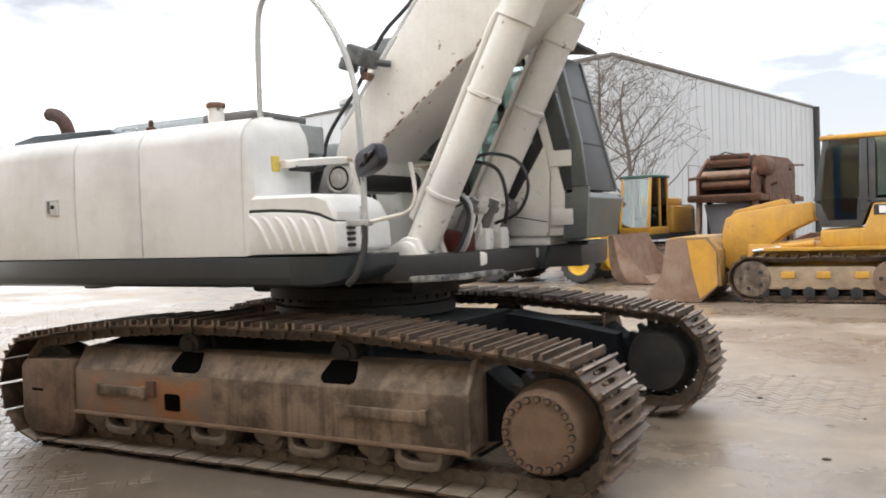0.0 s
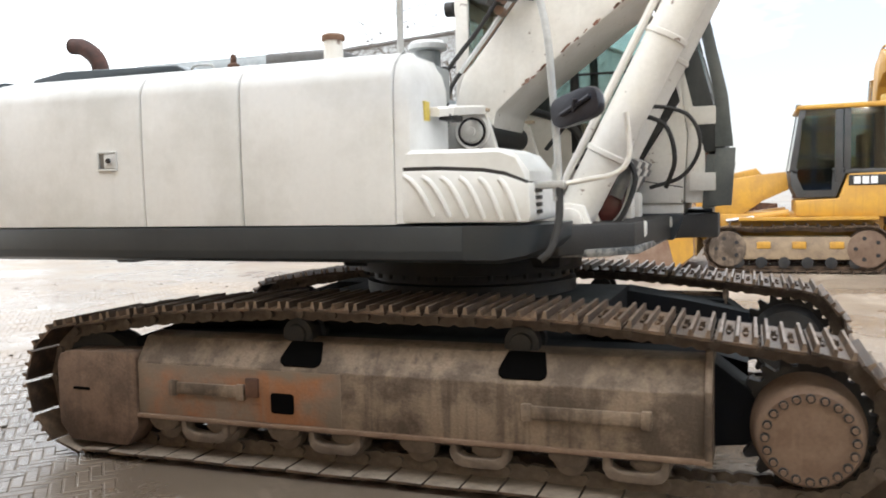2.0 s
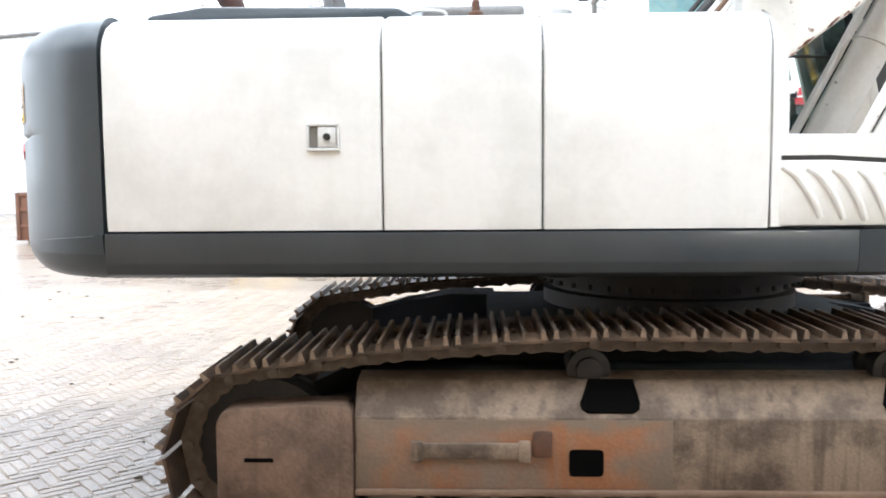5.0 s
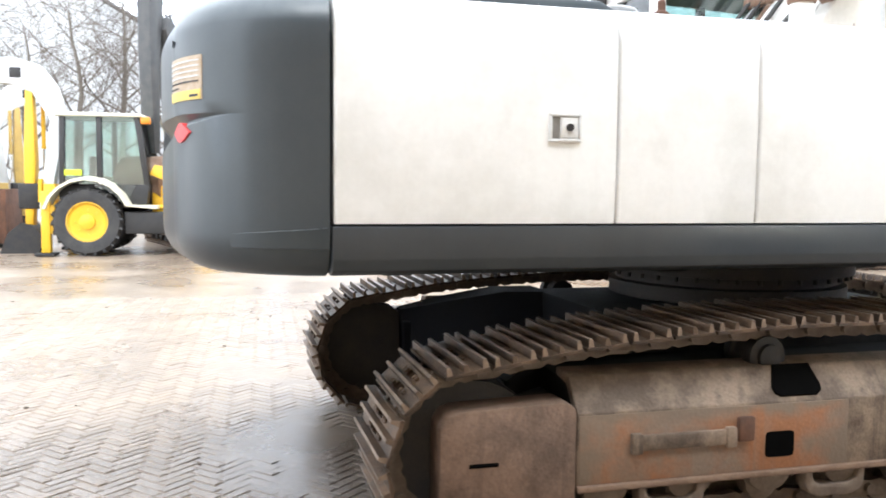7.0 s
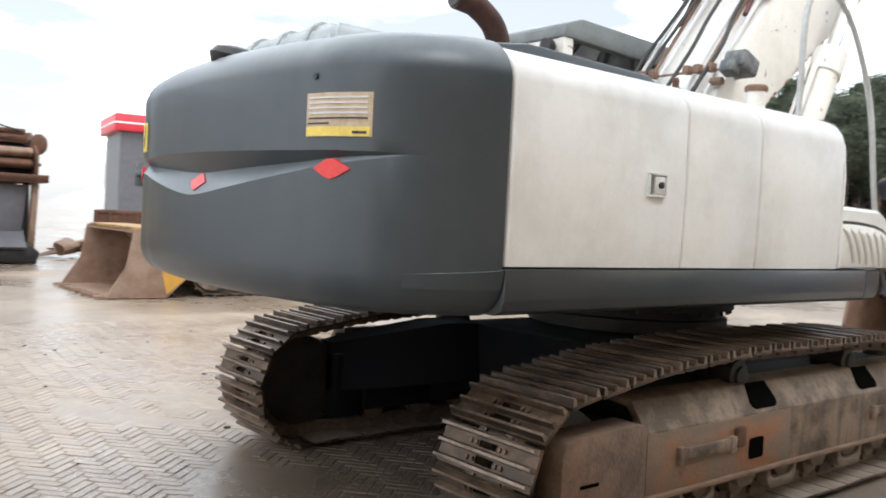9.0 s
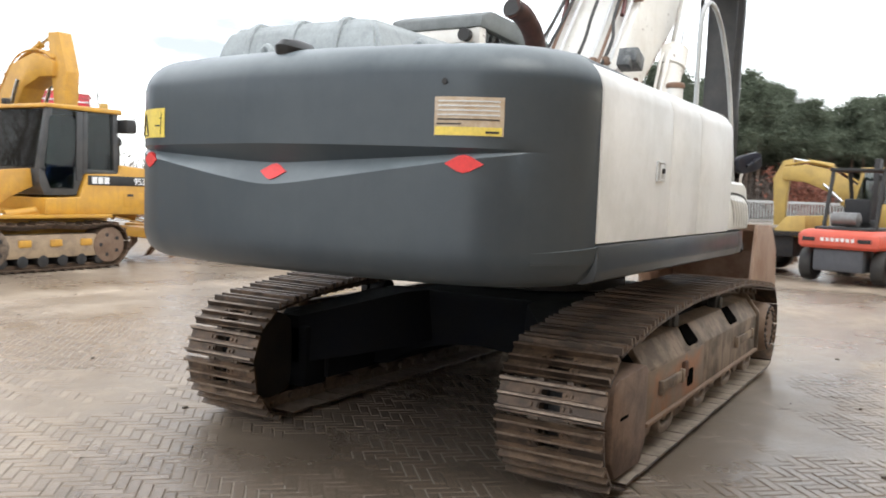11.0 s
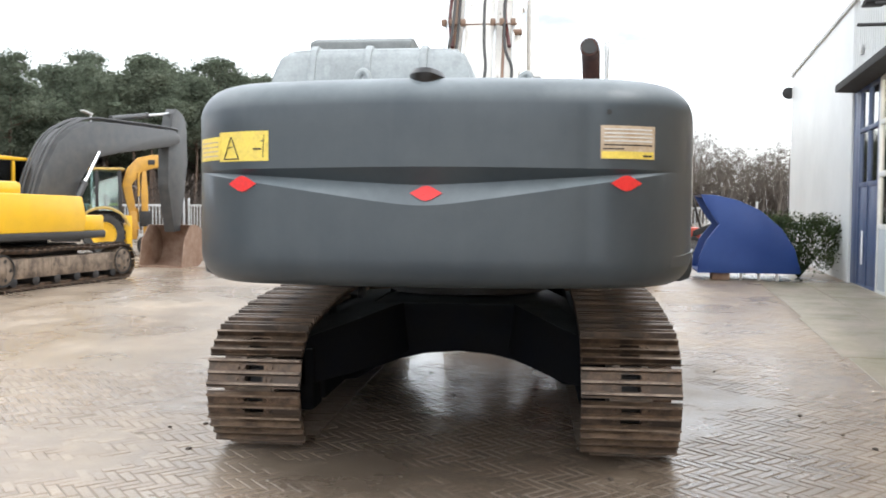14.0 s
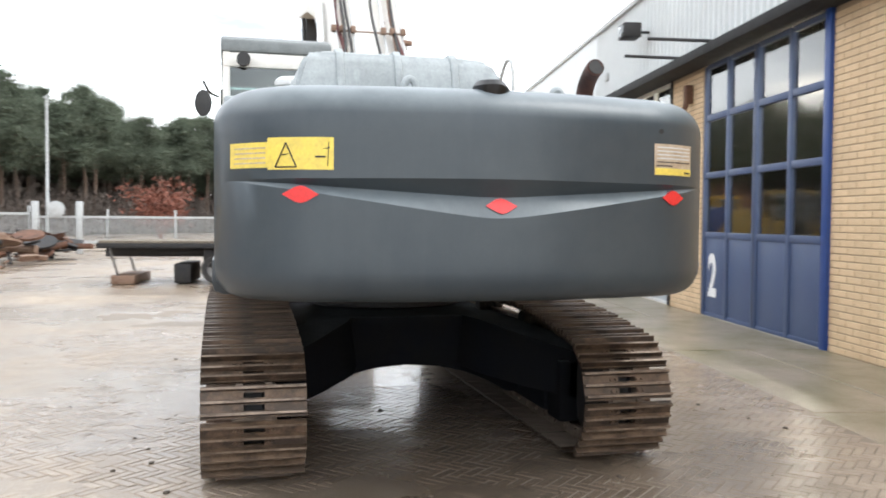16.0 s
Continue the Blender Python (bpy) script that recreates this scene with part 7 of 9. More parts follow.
def tandem_roller(m):
    o = thing("tandem_roller", m, "small tandem roller with steel drums, yellow band and roll bar", "road roller")
    for x in (0.38, 1.75):
        part("drum", TN((x, -0.44, 0.37), (0, 1, 0), [(0.30, 0.02), (0.36, 0), (0.37, 0.02), (0.37, 0.86), (0.36, 0.88), (0.30, 0.86)], 40), surface("dusty_drum_steel", (0.30, 0.21, 0.14), 0.5, 0.3, other=(0.22, 0.16, 0.11), amount=0.8, scale=5) if x < 1 else M_HUB, o)
    part("rear_body", PR([(0.06, 0.70), (0.0, 0.98), (0.12, 1.2), (0.85, 1.22), (0.85, 0.55), (0.3, 0.72)], -0.46, 0.46, "y", 0.04), M_EXC2GREY, o)
    part("front_body", PR([(1.1, 0.55), (1.1, 1.15), (1.9, 1.15), (2.15, 0.8), (1.8, 0.75)], -0.45, 0.45, "y", 0.04), M_YELLOW2, o)
    band = part("yellow_band", B((-0.03, -0.47, 0.66), (0.06, 0.47, 0.84), 0.02), M_YELLOW2, o)
    part("tail_lamp", B((-0.045, -0.06, 0.70), (-0.03, 0.06, 0.8), 0.004), M_RED, band)
    for s in (-0.32, 0.32):
        part("tail_lamp", B((-0.045, s - 0.09, 0.71), (-0.03, s + 0.09, 0.79), 0.004), M_RUSTBROWN, band)
        part("chevron", PR([(s - 0.12, 1.0), (s + 0.12, 1.0), (s + 0.1 * (1 if s > 0 else 0.3), 1.14), (s - 0.1, 1.14)], -0.012, 0.0, "x"), M_LABELW, o)
        part("chevron_red", PR([(s - 0.02, 1.0), (s + 0.1, 1.0), (s, 1.12)], -0.018, -0.012, "x"), M_RED, o)
        part("side_arm", B((0.0, s * 1.53 - 0.03, 0.2), (0.85, s * 1.53 + 0.03, 0.75), 0.02), M_YELLOW2, o)
    bm = bmesh.new()
    box(bm, (0.55, -0.25, 1.2), (0.95, 0.25, 1.34), 0.05)
    box(bm, (0.48, -0.25, 1.3), (0.6, 0.25, 1.66), 0.05)
    part("seat", bm, M_SEAT, o)
    bm = bmesh.new()
    tube(bm, [(0.9, -0.46, 1.0), (0.9, -0.46, 2.2), (0.9, -0.42, 2.24), (0.9, 0.42, 2.24), (0.9, 0.46, 2.2), (0.9, 0.46, 1.0)], 0.03, 8)
    part("roll_bar", bm, M_GREY, o)
    part("steering_column", RD((1.3, 0, 1.1), (1.15, 0, 1.5), 0.03), M_BLACK, o)
    part("beacon", TN((0.3, -0.4, 1.2), (0, 0, 1), [(0.05, 0), (0.05, 0.1), (0.02, 0.12)], 12), M_LABELW, o)
    return o


tandem_roller(pose(8.35, 2.66, 0, 0, 0, -5))

# ---- things lying and standing in the yard ----
def loose_bucket(m, label, w, r, mat, turn=100):
    o = thing("digging_bucket", m, label, "excavator bucket", "loose buckets on the ground")
    part("shell", bucket_mesh(w, r), mat, o, m=Matrix.Translation((0, 0, r * 0.92)) @ Matrix.Rotation(radians(turn), 4, "Y"))
    bm = bmesh.new()
    for s in (-0.18, 0.18):
        turned(bm, (r * 0.2, s, r * 1.1), (0, 1, 0), [(0.06, -0.03), (0.12, -0.03), (0.12, 0.03), (0.06, 0.03)], 14)
    part("ear", bm, mat, o)
    return o


loose_bucket(pose(-2.4, 20.6, 0, 0, 0, 200), "rusty bucket with worn lip lying on the paving", 1.2, 0.6, M_RUST, 100).location.z = -0.07


def screening_plant(m):
    """Stack of rusty decks on a dark lattice frame."""
    o = thing("scrap_screening_plant", m, "rusty red screening machine on a dark steel frame", "screening machine")
    rnd = random.Random(3)
    for x in (-1.0, 1.0):
        for y in (-1.6, 0.0, 1.6):
            part("leg", B((x - 0.09, y - 0.09, 0), (x + 0.09, y + 0.09, 2.45), 0.01), M_DARK, o)
    part("hopper", PR([(-1.0, 1.9), (1.0, 1.9), (0.6, 0.7), (-0.6, 0.7)], -1.2, 1.2, "y", 0.02), M_VGREY, o)
    for k, z in enumerate((2.98, 3.32)):
        part("roller", RD((-1.0, -2.0, z), (1.0, -2.0, z), 0.15, seg=18), M_RUSTBROWN if k else M_RUST, o)
        part("roller", RD((-1.0, 0.6, z), (1.0, 0.6, z), 0.15, seg=18), M_RUST, o)
    for x in (-1.15, 1.15):
        part("side_cheek", PR([(-2.2, 2.6), (2.0, 2.6), (2.0, 3.9), (1.2, 4.1), (-1.4, 4.0), (-2.2, 3.3)], x - 0.06, x + 0.06, "x", 0.02), M_RUST, o)
    part("guard_rail", TU([(-1.4, -2.4, 2.6), (-1.4, -2.4, 3.7), (-1.4, -1.2, 3.7), (-1.4, -1.2, 2.6)], 0.02, 6), M_GREY, o)
    part("chute", PR([(-2.4, 0.5), (-2.35, 0.42), (-1.0, 1.9), (-1.1, 2.0)], -0.8, 0.8, "x", 0.01), M_VGREY, o, "blue-grey steel chute")
    part("tail_box", PR([(-1.0, 0.05), (1.2, 0.0), (1.3, 0.35), (0.9, 0.62), (-0.7, 0.55), (-1.1, 0.3)], -2.3, 0.4, "y", 0.03), M_DARK, o)
    part("front_chute", PR([(-1.0, 2.35), (0.9, 2.35), (0.75, 0.95), (0.45, 0.62), (-0.9, 0.55), (-0.7, 1.2)], -2.02, -1.95, "y", 0.02), M_VGREY, o, "blue-grey steel chute plate")
    for x0, x1 in ((-1.3, -1.12), (1.05, 1.28)):
        part("frame_post", PR([(x0 - 0.1, 0.3), (x1 - 0.1, 0.3), (x1, 2.45), (x0, 2.45)], -2.1, -1.9, "y", 0.02), M_RUSTBROWN, o)
        part("frame_post", PR([(x0, 0.0), (x1, 0.0), (x1, 2.45), (x0, 2.45)], 1.5, 1.75, "y", 0.02), M_RUSTBROWN, o)
    part("back_skirt", B((-0.95, 0.6, 0.75), (0.95, 1.6, 2.4), 0.03), M_RUSTBROWN, o)
    part("motor_drum", TN((1.3, -1.9, 3.6), (0, 1, 0), [(0.2, 0), (0.32, 0.03), (0.32, 0.8), (0.2, 0.83)], 20), M_RUST, o)
    part("screen_core", B((-1.05, -1.7, 2.6), (1.05, 1.8, 3.6), 0.03), M_DARK, o)
    for z, w, d in ((2.42, 1.5, 2.3), (3.6, 0.85, 1.9), (3.8, 0.8, 1.8)):
        bm = bmesh.new()
        box(bm, (-w, -d, z), (w, d, z + 0.2), 0.02)
        for k in range(6):
            box(bm, (-w - 0.04, -d + 2 * d * k / 6, z + 0.02), (w + 0.04, -d + 2 * d * k / 6 + 0.1, z + 0.24), 0.01)
        part("deck", bm, M_RUST, o)
    part("flywheel", TN((1.25, -1.0, 2.9), (1, 0, 0), [(0.2, 0), (0.55, 0.02), (0.55, 0.12), (0.2, 0.14)], 26), M_RUST, o)
    bm = bmesh.new()
    for k in range(16):
        a = Vector((rnd.uniform(-1.2, 1.2), rnd.uniform(-2.1, 2.1), rnd.uniform(2.5, 3.9)))
        b = a + Vector((rnd.uniform(-0.9, 0.9), rnd.uniform(-1.3, 1.3), rnd.uniform(-0.5, 0.35)))
        rod(bm, a, b, rnd.uniform(0.03, 0.08), seg=6)
    part("loose_beam", bm, M_RUST, o)
    bm = TU([(-0.7, -1.9, 3.9), (-0.1, -1.9, 4.1), (0.75, -1.9, 3.92)], 0.025, 6)
    part("lifting_chain", bm, M_DARK, o)
    bm = bmesh.new()
    for k in range(7):
        rod(bm, (-1.1, -1.8 + 0.6 * k, 0.2), (1.1, -1.5 + 0.5 * k, 2.3), 0.05, seg=6)
    part("brace", bm, M_DARK, o)
    return o


screening_plant(pose(-3.9, 26.5, 0, 0, 0, -4) @ Matrix.Diagonal((0.62, 1.4, 0.79, 1)))


def scrap_heap(m, n, sx, sy, h, seed, label):
    o = thing("scrap_heap", m, label, "scrap metal", "scrap heaps")
    rnd = random.Random(seed)
    for k in range(n):
        f = rnd.random()
        x, y = rnd.uniform(-sx, sx) * (1 - 0.5 * f), rnd.uniform(-sy, sy) * (1 - 0.4 * f)
        l, w, t = rnd.uniform(0.5, 1.6), rnd.uniform(0.08, 0.45), rnd.uniform(0.04, 0.22)
        mm = Matrix.Translation((x, y, 0.1 + f * h)) @ Euler((rnd.uniform(-0.5, 0.5), rnd.uniform(-0.35, 0.35), rnd.uniform(0, 3.14))).to_matrix().to_4x4()
        bm = bmesh.new()
        kind_ = rnd.randrange(4)
        if kind_ == 0:
            box(bm, (-l / 2, -w / 2, -t / 2), (l / 2, w / 2, t / 2), 0.01, mm)
        elif kind_ == 1:
            for z in (-0.08, 0.08):
                box(bm, (-l / 2, -0.08, z - 0.01), (l / 2, 0.08, z + 0.01), m=mm)
            box(bm, (-l / 2, -0.012, -0.08), (l / 2, 0.012, 0.08), m=mm)
        elif kind_ == 2:
            rod(bm, mm @ Vector((-l / 2, 0, 0)), mm @ Vector((l / 2, 0, 0)), w * 0.3 + 0.03, seg=10)
        else:
            turned(bm, mm.translation, mm.to_3x3() @ Vector((0, 0, 1)), [(w * 0.3, 0), (w + 0.15, 0.01), (w + 0.15, 0.09), (w * 0.3, 0.1)], 14)
        for v in bm.verts:
            v.co.z = max(v.co.z, 0.0)
        part("scrap_piece", bm, (M_RUST, M_RUST, M_DARK, M_RUSTBROWN)[rnd.randrange(4)], o)
    return o


scrap_heap(pose(19.0, 15.2, 0, 0, 0, -20), 60, 3.4, 1.6, 1.1, 11, "low heap of rusty scrap plates, beams and rollers")
scrap_heap(pose(24.0, 13.8, 0, 0, 0, -10), 36, 2.2, 1.3, 0.8, 12, "low heap of rusty scrap plates, beams and rollers")
scrap_heap(pose(-1.2, 26.3, 0, 0, 0, 10), 22, 1.6, 0.6, 0.3, 13, "thin grey scrap bars lying flat")


def rusty_bin(m, l, w, h):
    o = thing("waste_bin", m, "long rusty brown open-topped waste container", "container")
    part("floor", B((-l / 2, -w / 2, 0.1), (l / 2, w / 2, 0.18)), M_RUST, o)
    for y in (-w / 2, w / 2):
        bm = B((-l / 2, y - 0.03, 0.1), (l / 2, y + 0.03, h), 0.01)
        for k in range(9):
            x = -l / 2 + l * k / 8
            box(bm, (x - 0.05, y - 0.07, 0.1), (x + 0.05, y + 0.07, h), 0.01)
        for z in (h * 0.35, h * 0.66, h - 0.06):
            box(bm, (-l / 2, y - 0.06, z - 0.04), (l / 2, y + 0.06, z + 0.04), 0.01)
        part("side_wall", bm, M_RUST, o)
    for x in (-l / 2, l / 2):
        part("end_wall", B((x - 0.04, -w / 2, 0.1), (x + 0.04, w / 2, h), 0.01), M_RUST, o)
    part("skid", B((-l / 2, -w / 4 - 0.06, 0), (l / 2, -w / 4 + 0.06, 0.12)), M_DARK, o)
    part("skid", B((-l / 2, w / 4 - 0.06, 0), (l / 2, w / 4 + 0.06, 0.12)), M_DARK, o)
    return o


rusty_bin(pose(-14.2, 23.6, 0, 0, 0, 3), 5.2, 2.2, 1.35)
rusty_bin(pose(1.0, 28.0, 0, 0, 0, -20), 3.0, 2.0, 1.3)


def flatbed_trailer(m):
    o = thing("flatbed_trailer", m, "low dark flatbed trailer with timber deck and yellow headboard", "trailer")
    for k in range(12):
        part("deck_board", B((-2.2 + 0.37 * k, -1.1, 1.0), (-1.86 + 0.37 * k, 1.1, 1.06), 0.006), M_WOOD, o)
    part("axle_box", B((-2.0, -0.95, 0.4), (-0.2, 0.95, 0.92), 0.04), M_DARK, o)
    part("side_beam", B((-2.2, -1.12, 0.88), (2.25, -1.04, 1.0), 0.01), M_DARK, o)
    part("side_beam", B((-2.2, 1.04, 0.88), (2.25, 1.12, 1.0), 0.01), M_DARK, o)
    part("spine", B((-2.0, -0.4, 0.65), (2.2, 0.4, 0.9), 0.02), M_DARK, o)
    part("headboard", PR([(-2.28, 0.86), (-2.25, 1.35), (-1.85, 1.32), (-1.6, 1.0), (-1.6, 0.9)], -1.12, 1.12, "y", 0.02), M_YELLOW3, o)
    for x in (-1.2, -0.5):
        for s in (-0.85, 0.85):
            wheel(o, (x, s, 0.36), 0.36, 0.24, M_GREY, False)
    part("support_leg", RD((2.0, 0.95, 0.95), (1.75, 0.95, 0.05), 0.03), M_GREY, o)
    part("support_leg", RD((2.0, -0.95, 0.95), (1.75, -0.95, 0.05), 0.03), M_GREY, o)
    part("support_beam", B((1.4, -1.0, 0.0), (1.95, 1.0, 0.22), 0.02), M_RUSTBROWN, o)
    part("axle_beam", B((0.1, -0.9, 0.02), (0.5, 0.9, 0.5), 0.04), M_DARK, o)
    return o


flatbed_trailer(pose(11.3, 7.6, 0, 0, 0, 84))


def blue_scoop(m):
    o = thing("blue_scoop", m, "deep blue curved steel scoop standing on short legs", "snow scoop")
    prof = [(1.15, 2.0), (0.8, 1.98), (0.3, 1.86), (-0.2, 1.62), (-0.65, 1.22), (-0.95, 0.75), (-1.08, 0.25), (-1.08, 0.18), (1.2, 0.16), (1.15, 0.55), (1.0, 0.95), (0.72, 1.30), (0.85, 1.45), (1.0, 1.7)]
    for x0, x1 in ((-0.03, 0.03), (1.75, 1.81)):
        part("cheek", PR(prof, x0, x1, "x", 0.008), M_BLUE2, o)
    back = prof[:8]
    inner = [(y * 0.97, z * 0.98) for y, z in back]
    part("curved_back", PR(back + inner[::-1], 0.0, 1.8, "x"), M_BLUE2, o)
    part("floor_plate", B((0.0, -1.08, 0.17), (1.8, 1.2, 0.22), 0.01), M_BLUE2, o)
    for y in (-0.6, -0.2, 0.2):
        part("leg", B((0.1, y - 0.03, 0), (0.16, y + 0.03, 0.17)), M_LABELW, o)
    part("foot_block", B((0.05, 0.45, 0), (0.6, 0.85, 0.165), 0.02), M_RUSTBROWN, o)
    return o


blue_scoop(pose(8.95, -0.02, 0, 0, 0, -6))


def red_frame_machine(m):
    o = thing("compact_loader", m, "old red compact machine with black overhead frame", "compact loader")
    part("body", B((-0.9, -1.0, 0.35), (0.9, 1.0, 1.0), 0.05), M_FLRED, o)
    for x in (-0.6, 0.6):
        for s in (-1.05, 1.05):
            wheel(o, (x, s, 0.35), 0.35, 0.25, M_GREY, False)
    part("seat_box", B((-0.5, -0.6, 1.0), (0.3, 0.6, 1.35), 0.05), M_BLACK, o)
    bm = bmesh.new()
    for s in (-0.95, 0.95):
        tube(bm, [(-0.8, s, 0.95), (-0.75, s, 2.4), (0.5, s, 2.4), (0.9, s, 0.95)], 0.05, 8)
    rod(bm, (-0.75, -0.95, 2.4), (-0.75, 0.95, 2.4), 0.05)
    rod(bm, (0.5, -0.95, 2.4), (0.5, 0.95, 2.4), 0.05)
    part("overhead_frame", bm, M_BLACK, o)
    part("lift_arm", PR([(0.6, 0.9), (1.6, 1.3), (1.9, 0.6), (1.75, 0.5), (1.4, 1.0), (0.6, 0.65)], -1.1, -0.95, "y", 0.01), M_DARK, o)
    return o


red_frame_machine(pose(21.5, -0.2, 0, 0, 0, -90))
bm = B((-2.6, -0.05, 0.0), (2.6, 0.05, 0.1), 0.01)
bar = part("kerb_rail", bm, M_OFFWHITE)
bar.matrix_world = pose(18.6, 0.4, 0, 0, 0, -84)
tagged(bar, "low whitish rail lying along the paving", "rail")

# ---- gate and fence at the far side of the yard ----
def fence_run(name, p, q, top, bottom, step, label, gate=False):
    p, q = Vector((*p, 0)), Vector((*q, 0))
    L = (q - p).length
    a = math.degrees(math.atan2(q.y - p.y, q.x - p.x))
    o = thing(name, pose(p.x, p.y, 0, 0, 0, a), label, "gate" if gate else "fence", "" if gate else "fence runs", "")
    n = int(L / step)
    for z, t in ((bottom, 0.07), (top, 0.05)):
        part("rail", B((0, -0.035, z - t), (L, 0.035, z + t), 0.008), M_GALV, o)
    me = None
    for k in range(n + 1):
        if me is None:
            s = part("bar", B((-0.022, -0.016, bottom), (0.022, 0.016, top)), M_GALV, o, smooth=0)
            me = s.data
        else:
            s = new("bar", me)
            s.parent = o
        s.location = (L * k / n, 0, 0)
    m = max(1, round(L / 2.6))
    for k in range(m + 1):
        part("post", B((L * k / m - 0.04, -0.04 + 0.08, 0), (L * k / m + 0.04, 0.04 + 0.08, top + 0.35), 0.008), M_GALV, o)
    return o


gate = fence_run("sliding_gate", (28.7, 14.9), (29.6, 3.5), 1.62, 0.5, 0.12, "galvanised sliding gate of upright bars", True)
for y in (14.95, 13.2):
    g = part("gate_post", B((-0.13, -0.13, 0), (0.13, 0.13, 2.3), 0.02), M_GALV)
    g.location = (28.65 if y > 14 else 28.85, y, 0)
    tagged(g, "square galvanised gate post", "gate post", "gate posts")
fence_run("bar_fence", (28.0, 21.5), (28.6, 15.2), 1.75, 0.3, 0.14, "galvanised bar fence along the wood")
fence_run("bar_fence", (26.0, 32.0), (27.9, 21.7), 1.75, 0.3, 0.16, "galvanised bar fence along the wood")
fence_run("bar_fence", (29.7, 3.3), (32.0, -6.0), 1.75, 0.3, 0.16, "galvanised bar fence along the wood")
sign = part("round_sign", TN((28.55, 14.1, 1.95), (-1, 0, 0), [(0.36, 0), (0.36, 0.02), (0.34, 0.025)], 30), M_GALV)
tagged(sign, "round blank grey traffic sign on the gate", "sign")


def lamp_post(m, h, label, arm=0.6):
    o = thing("lamp_post", m, label, "lamp post", "lamp posts")
    part("pole", TN((0, 0, 0), (0, 0, 1), [(0.09, 0), (0.09, 0.8), (0.06, 0.85), (0.045, h)], 14), M_GALV, o)
    part("head", PR([(-0.05, h - 0.05), (arm, h + 0.05), (arm, h + 0.13), (-0.05, h + 0.05)], -0.1, 0.1, "y", 0.02), M_GALV, o)
    return o


lamp_post(pose(28.9, 14.5, 0, 0, 0, 90), 6.7, "tall thin galvanised lamp post by the gate", 0.1)
lamp_post(pose(31, 28, 0, 0, 0, 180), 6.5, "grey lamp post with a flat head", 0.9)

# ---- hall with the numbered doors, beside the yard ----
HALL = pose(0, -0.72, 0, 0, 0, -9.4)
hall = thing("hall", HALL, "workshop hall with yellow brick, blue glazed doors and white ribbed cladding", "building", kind="structure")


def hp(name, bm, mat, parent=None, label="", smooth=35):
    return part(name, bm, mat, parent or hall, label, smooth)


WALLS = [(-14.0, -2.07), (2.10, 3.60)]
wall_parts = []
for x0, x1 in WALLS:
    wall_parts.append(hp("brick_wall", B((x0, -0.32, -0.05), (x1, -0.012, 4.33)), M_MORTAR, None, "wall of long yellow bricks in even courses"))
hp("cladding_backing", B((-14.0, -0.30, 4.3), (9.05, -0.03, 6.3)), M_CLAD)
bm = bmesh.new()
x = -14.0
while x < 9.0:
    prism(bm, [(x, -0.035), (x + 0.02, 0.022), (x + 0.085, 0.022), (x + 0.105, -0.035)], 4.42, 6.3, "z")
    x += 0.22
hp("ribbed_cladding", bm, M_CLAD, None, "white ribbed sheet cladding", 0)
hp("canopy", PR([(-0.02, 4.28), (0.42, 4.30), (0.42, 4.46), (-0.02, 4.52)], -14.0, 8.9, "x", 0.01), surface("tarred_black", (0.010, 0.010, 0.011), 0.8, bump=0.05), None, "long black canopy beam over the doors")
hp("white_wall", B((9.05, -0.3, -0.05), (20.0, 0.03, 6.3), 0.01), M_CLAD, None, "smooth white end wall")
hp("roof_edge", B((-14.1, -0.35, 6.3), (20.1, 0.08, 6.42), 0.01), M_GALV)
hp("roof", PR([(-0.3, 6.35), (-9.0, 7.6), (-18.0, 6.35), (-18.0, 6.2), (-0.3, 6.2)], -14.0, 20.0, "x"), M_HALL)
hp("rear_wall", B((-14.0, -18.0, 0), (20.0, -17.8, 6.2)), M_HALL)
hp("end_wall", B((-14.0, -17.8, 0), (-13.8, -0.32, 6.2)), M_HALL)
hp("end_wall", B((19.8, -17.8, 0), (20.0, -0.32, 6.2)), M_HALL)
hp("workshop_floor", B((-13.8, -17.8, -0.06), (19.8, -0.02, -0.002)), M_INSIDE)
hp("inner_partition", B((-6.0, -8.0, 0), (9.0, -7.9, 6.0)), M_INSIDE)
# gutter, lamp and brackets
hp("gutter_end", TN((19.9, 0.14, 5.75), (1, 0, 0), [(0.02, 0), (0.22, 0.05), (0.12, 0.5), (0.02, 0.6)], 16), M_BLACK)
flood = hp("flood_light", B((4.75, 0.25, 5.36), (5.2, 0.62, 5.66), 0.03), M_BLACK, None, "black flood light on a bracket")
hp("light_glass", B((4.8, 0.61, 5.40), (5.15, 0.625, 5.62), 0.01), M_GLASS_DARK, flood)
hp("light_bracket", RD((4.98, 0.0, 5.5), (4.98, 0.3, 5.5), 0.03), M_BLACK, flood)
for x, z in ((3.1, 4.62), (1.75, 4.66)):
    hp("bracket_bar", RD((x, 0.0, z), (x + 0.5, 0.95, z + 0.12), 0.03), M_BLACK)
bm = B((2.55, 0.0, 3.72), (2.7, 0.14, 4.05), 0.02)
rod(bm, (2.62, 0.1, 3.72), (2.62, 0.16, 3.58), 0.05)
hp("wall_lamp", bm, M_RUST, None, "small rusty wall lamp")
hp("small_vent", B((8.0, 0.0, 5.0), (8.18, 0.06, 5.2), 0.01), M_GALV)

# door 2: four glazed leaves
door2 = tagged(new("door_2"), "blue folding door with four glazed leaves and white number", "door", "", "structure")
door2.matrix_world = HALL


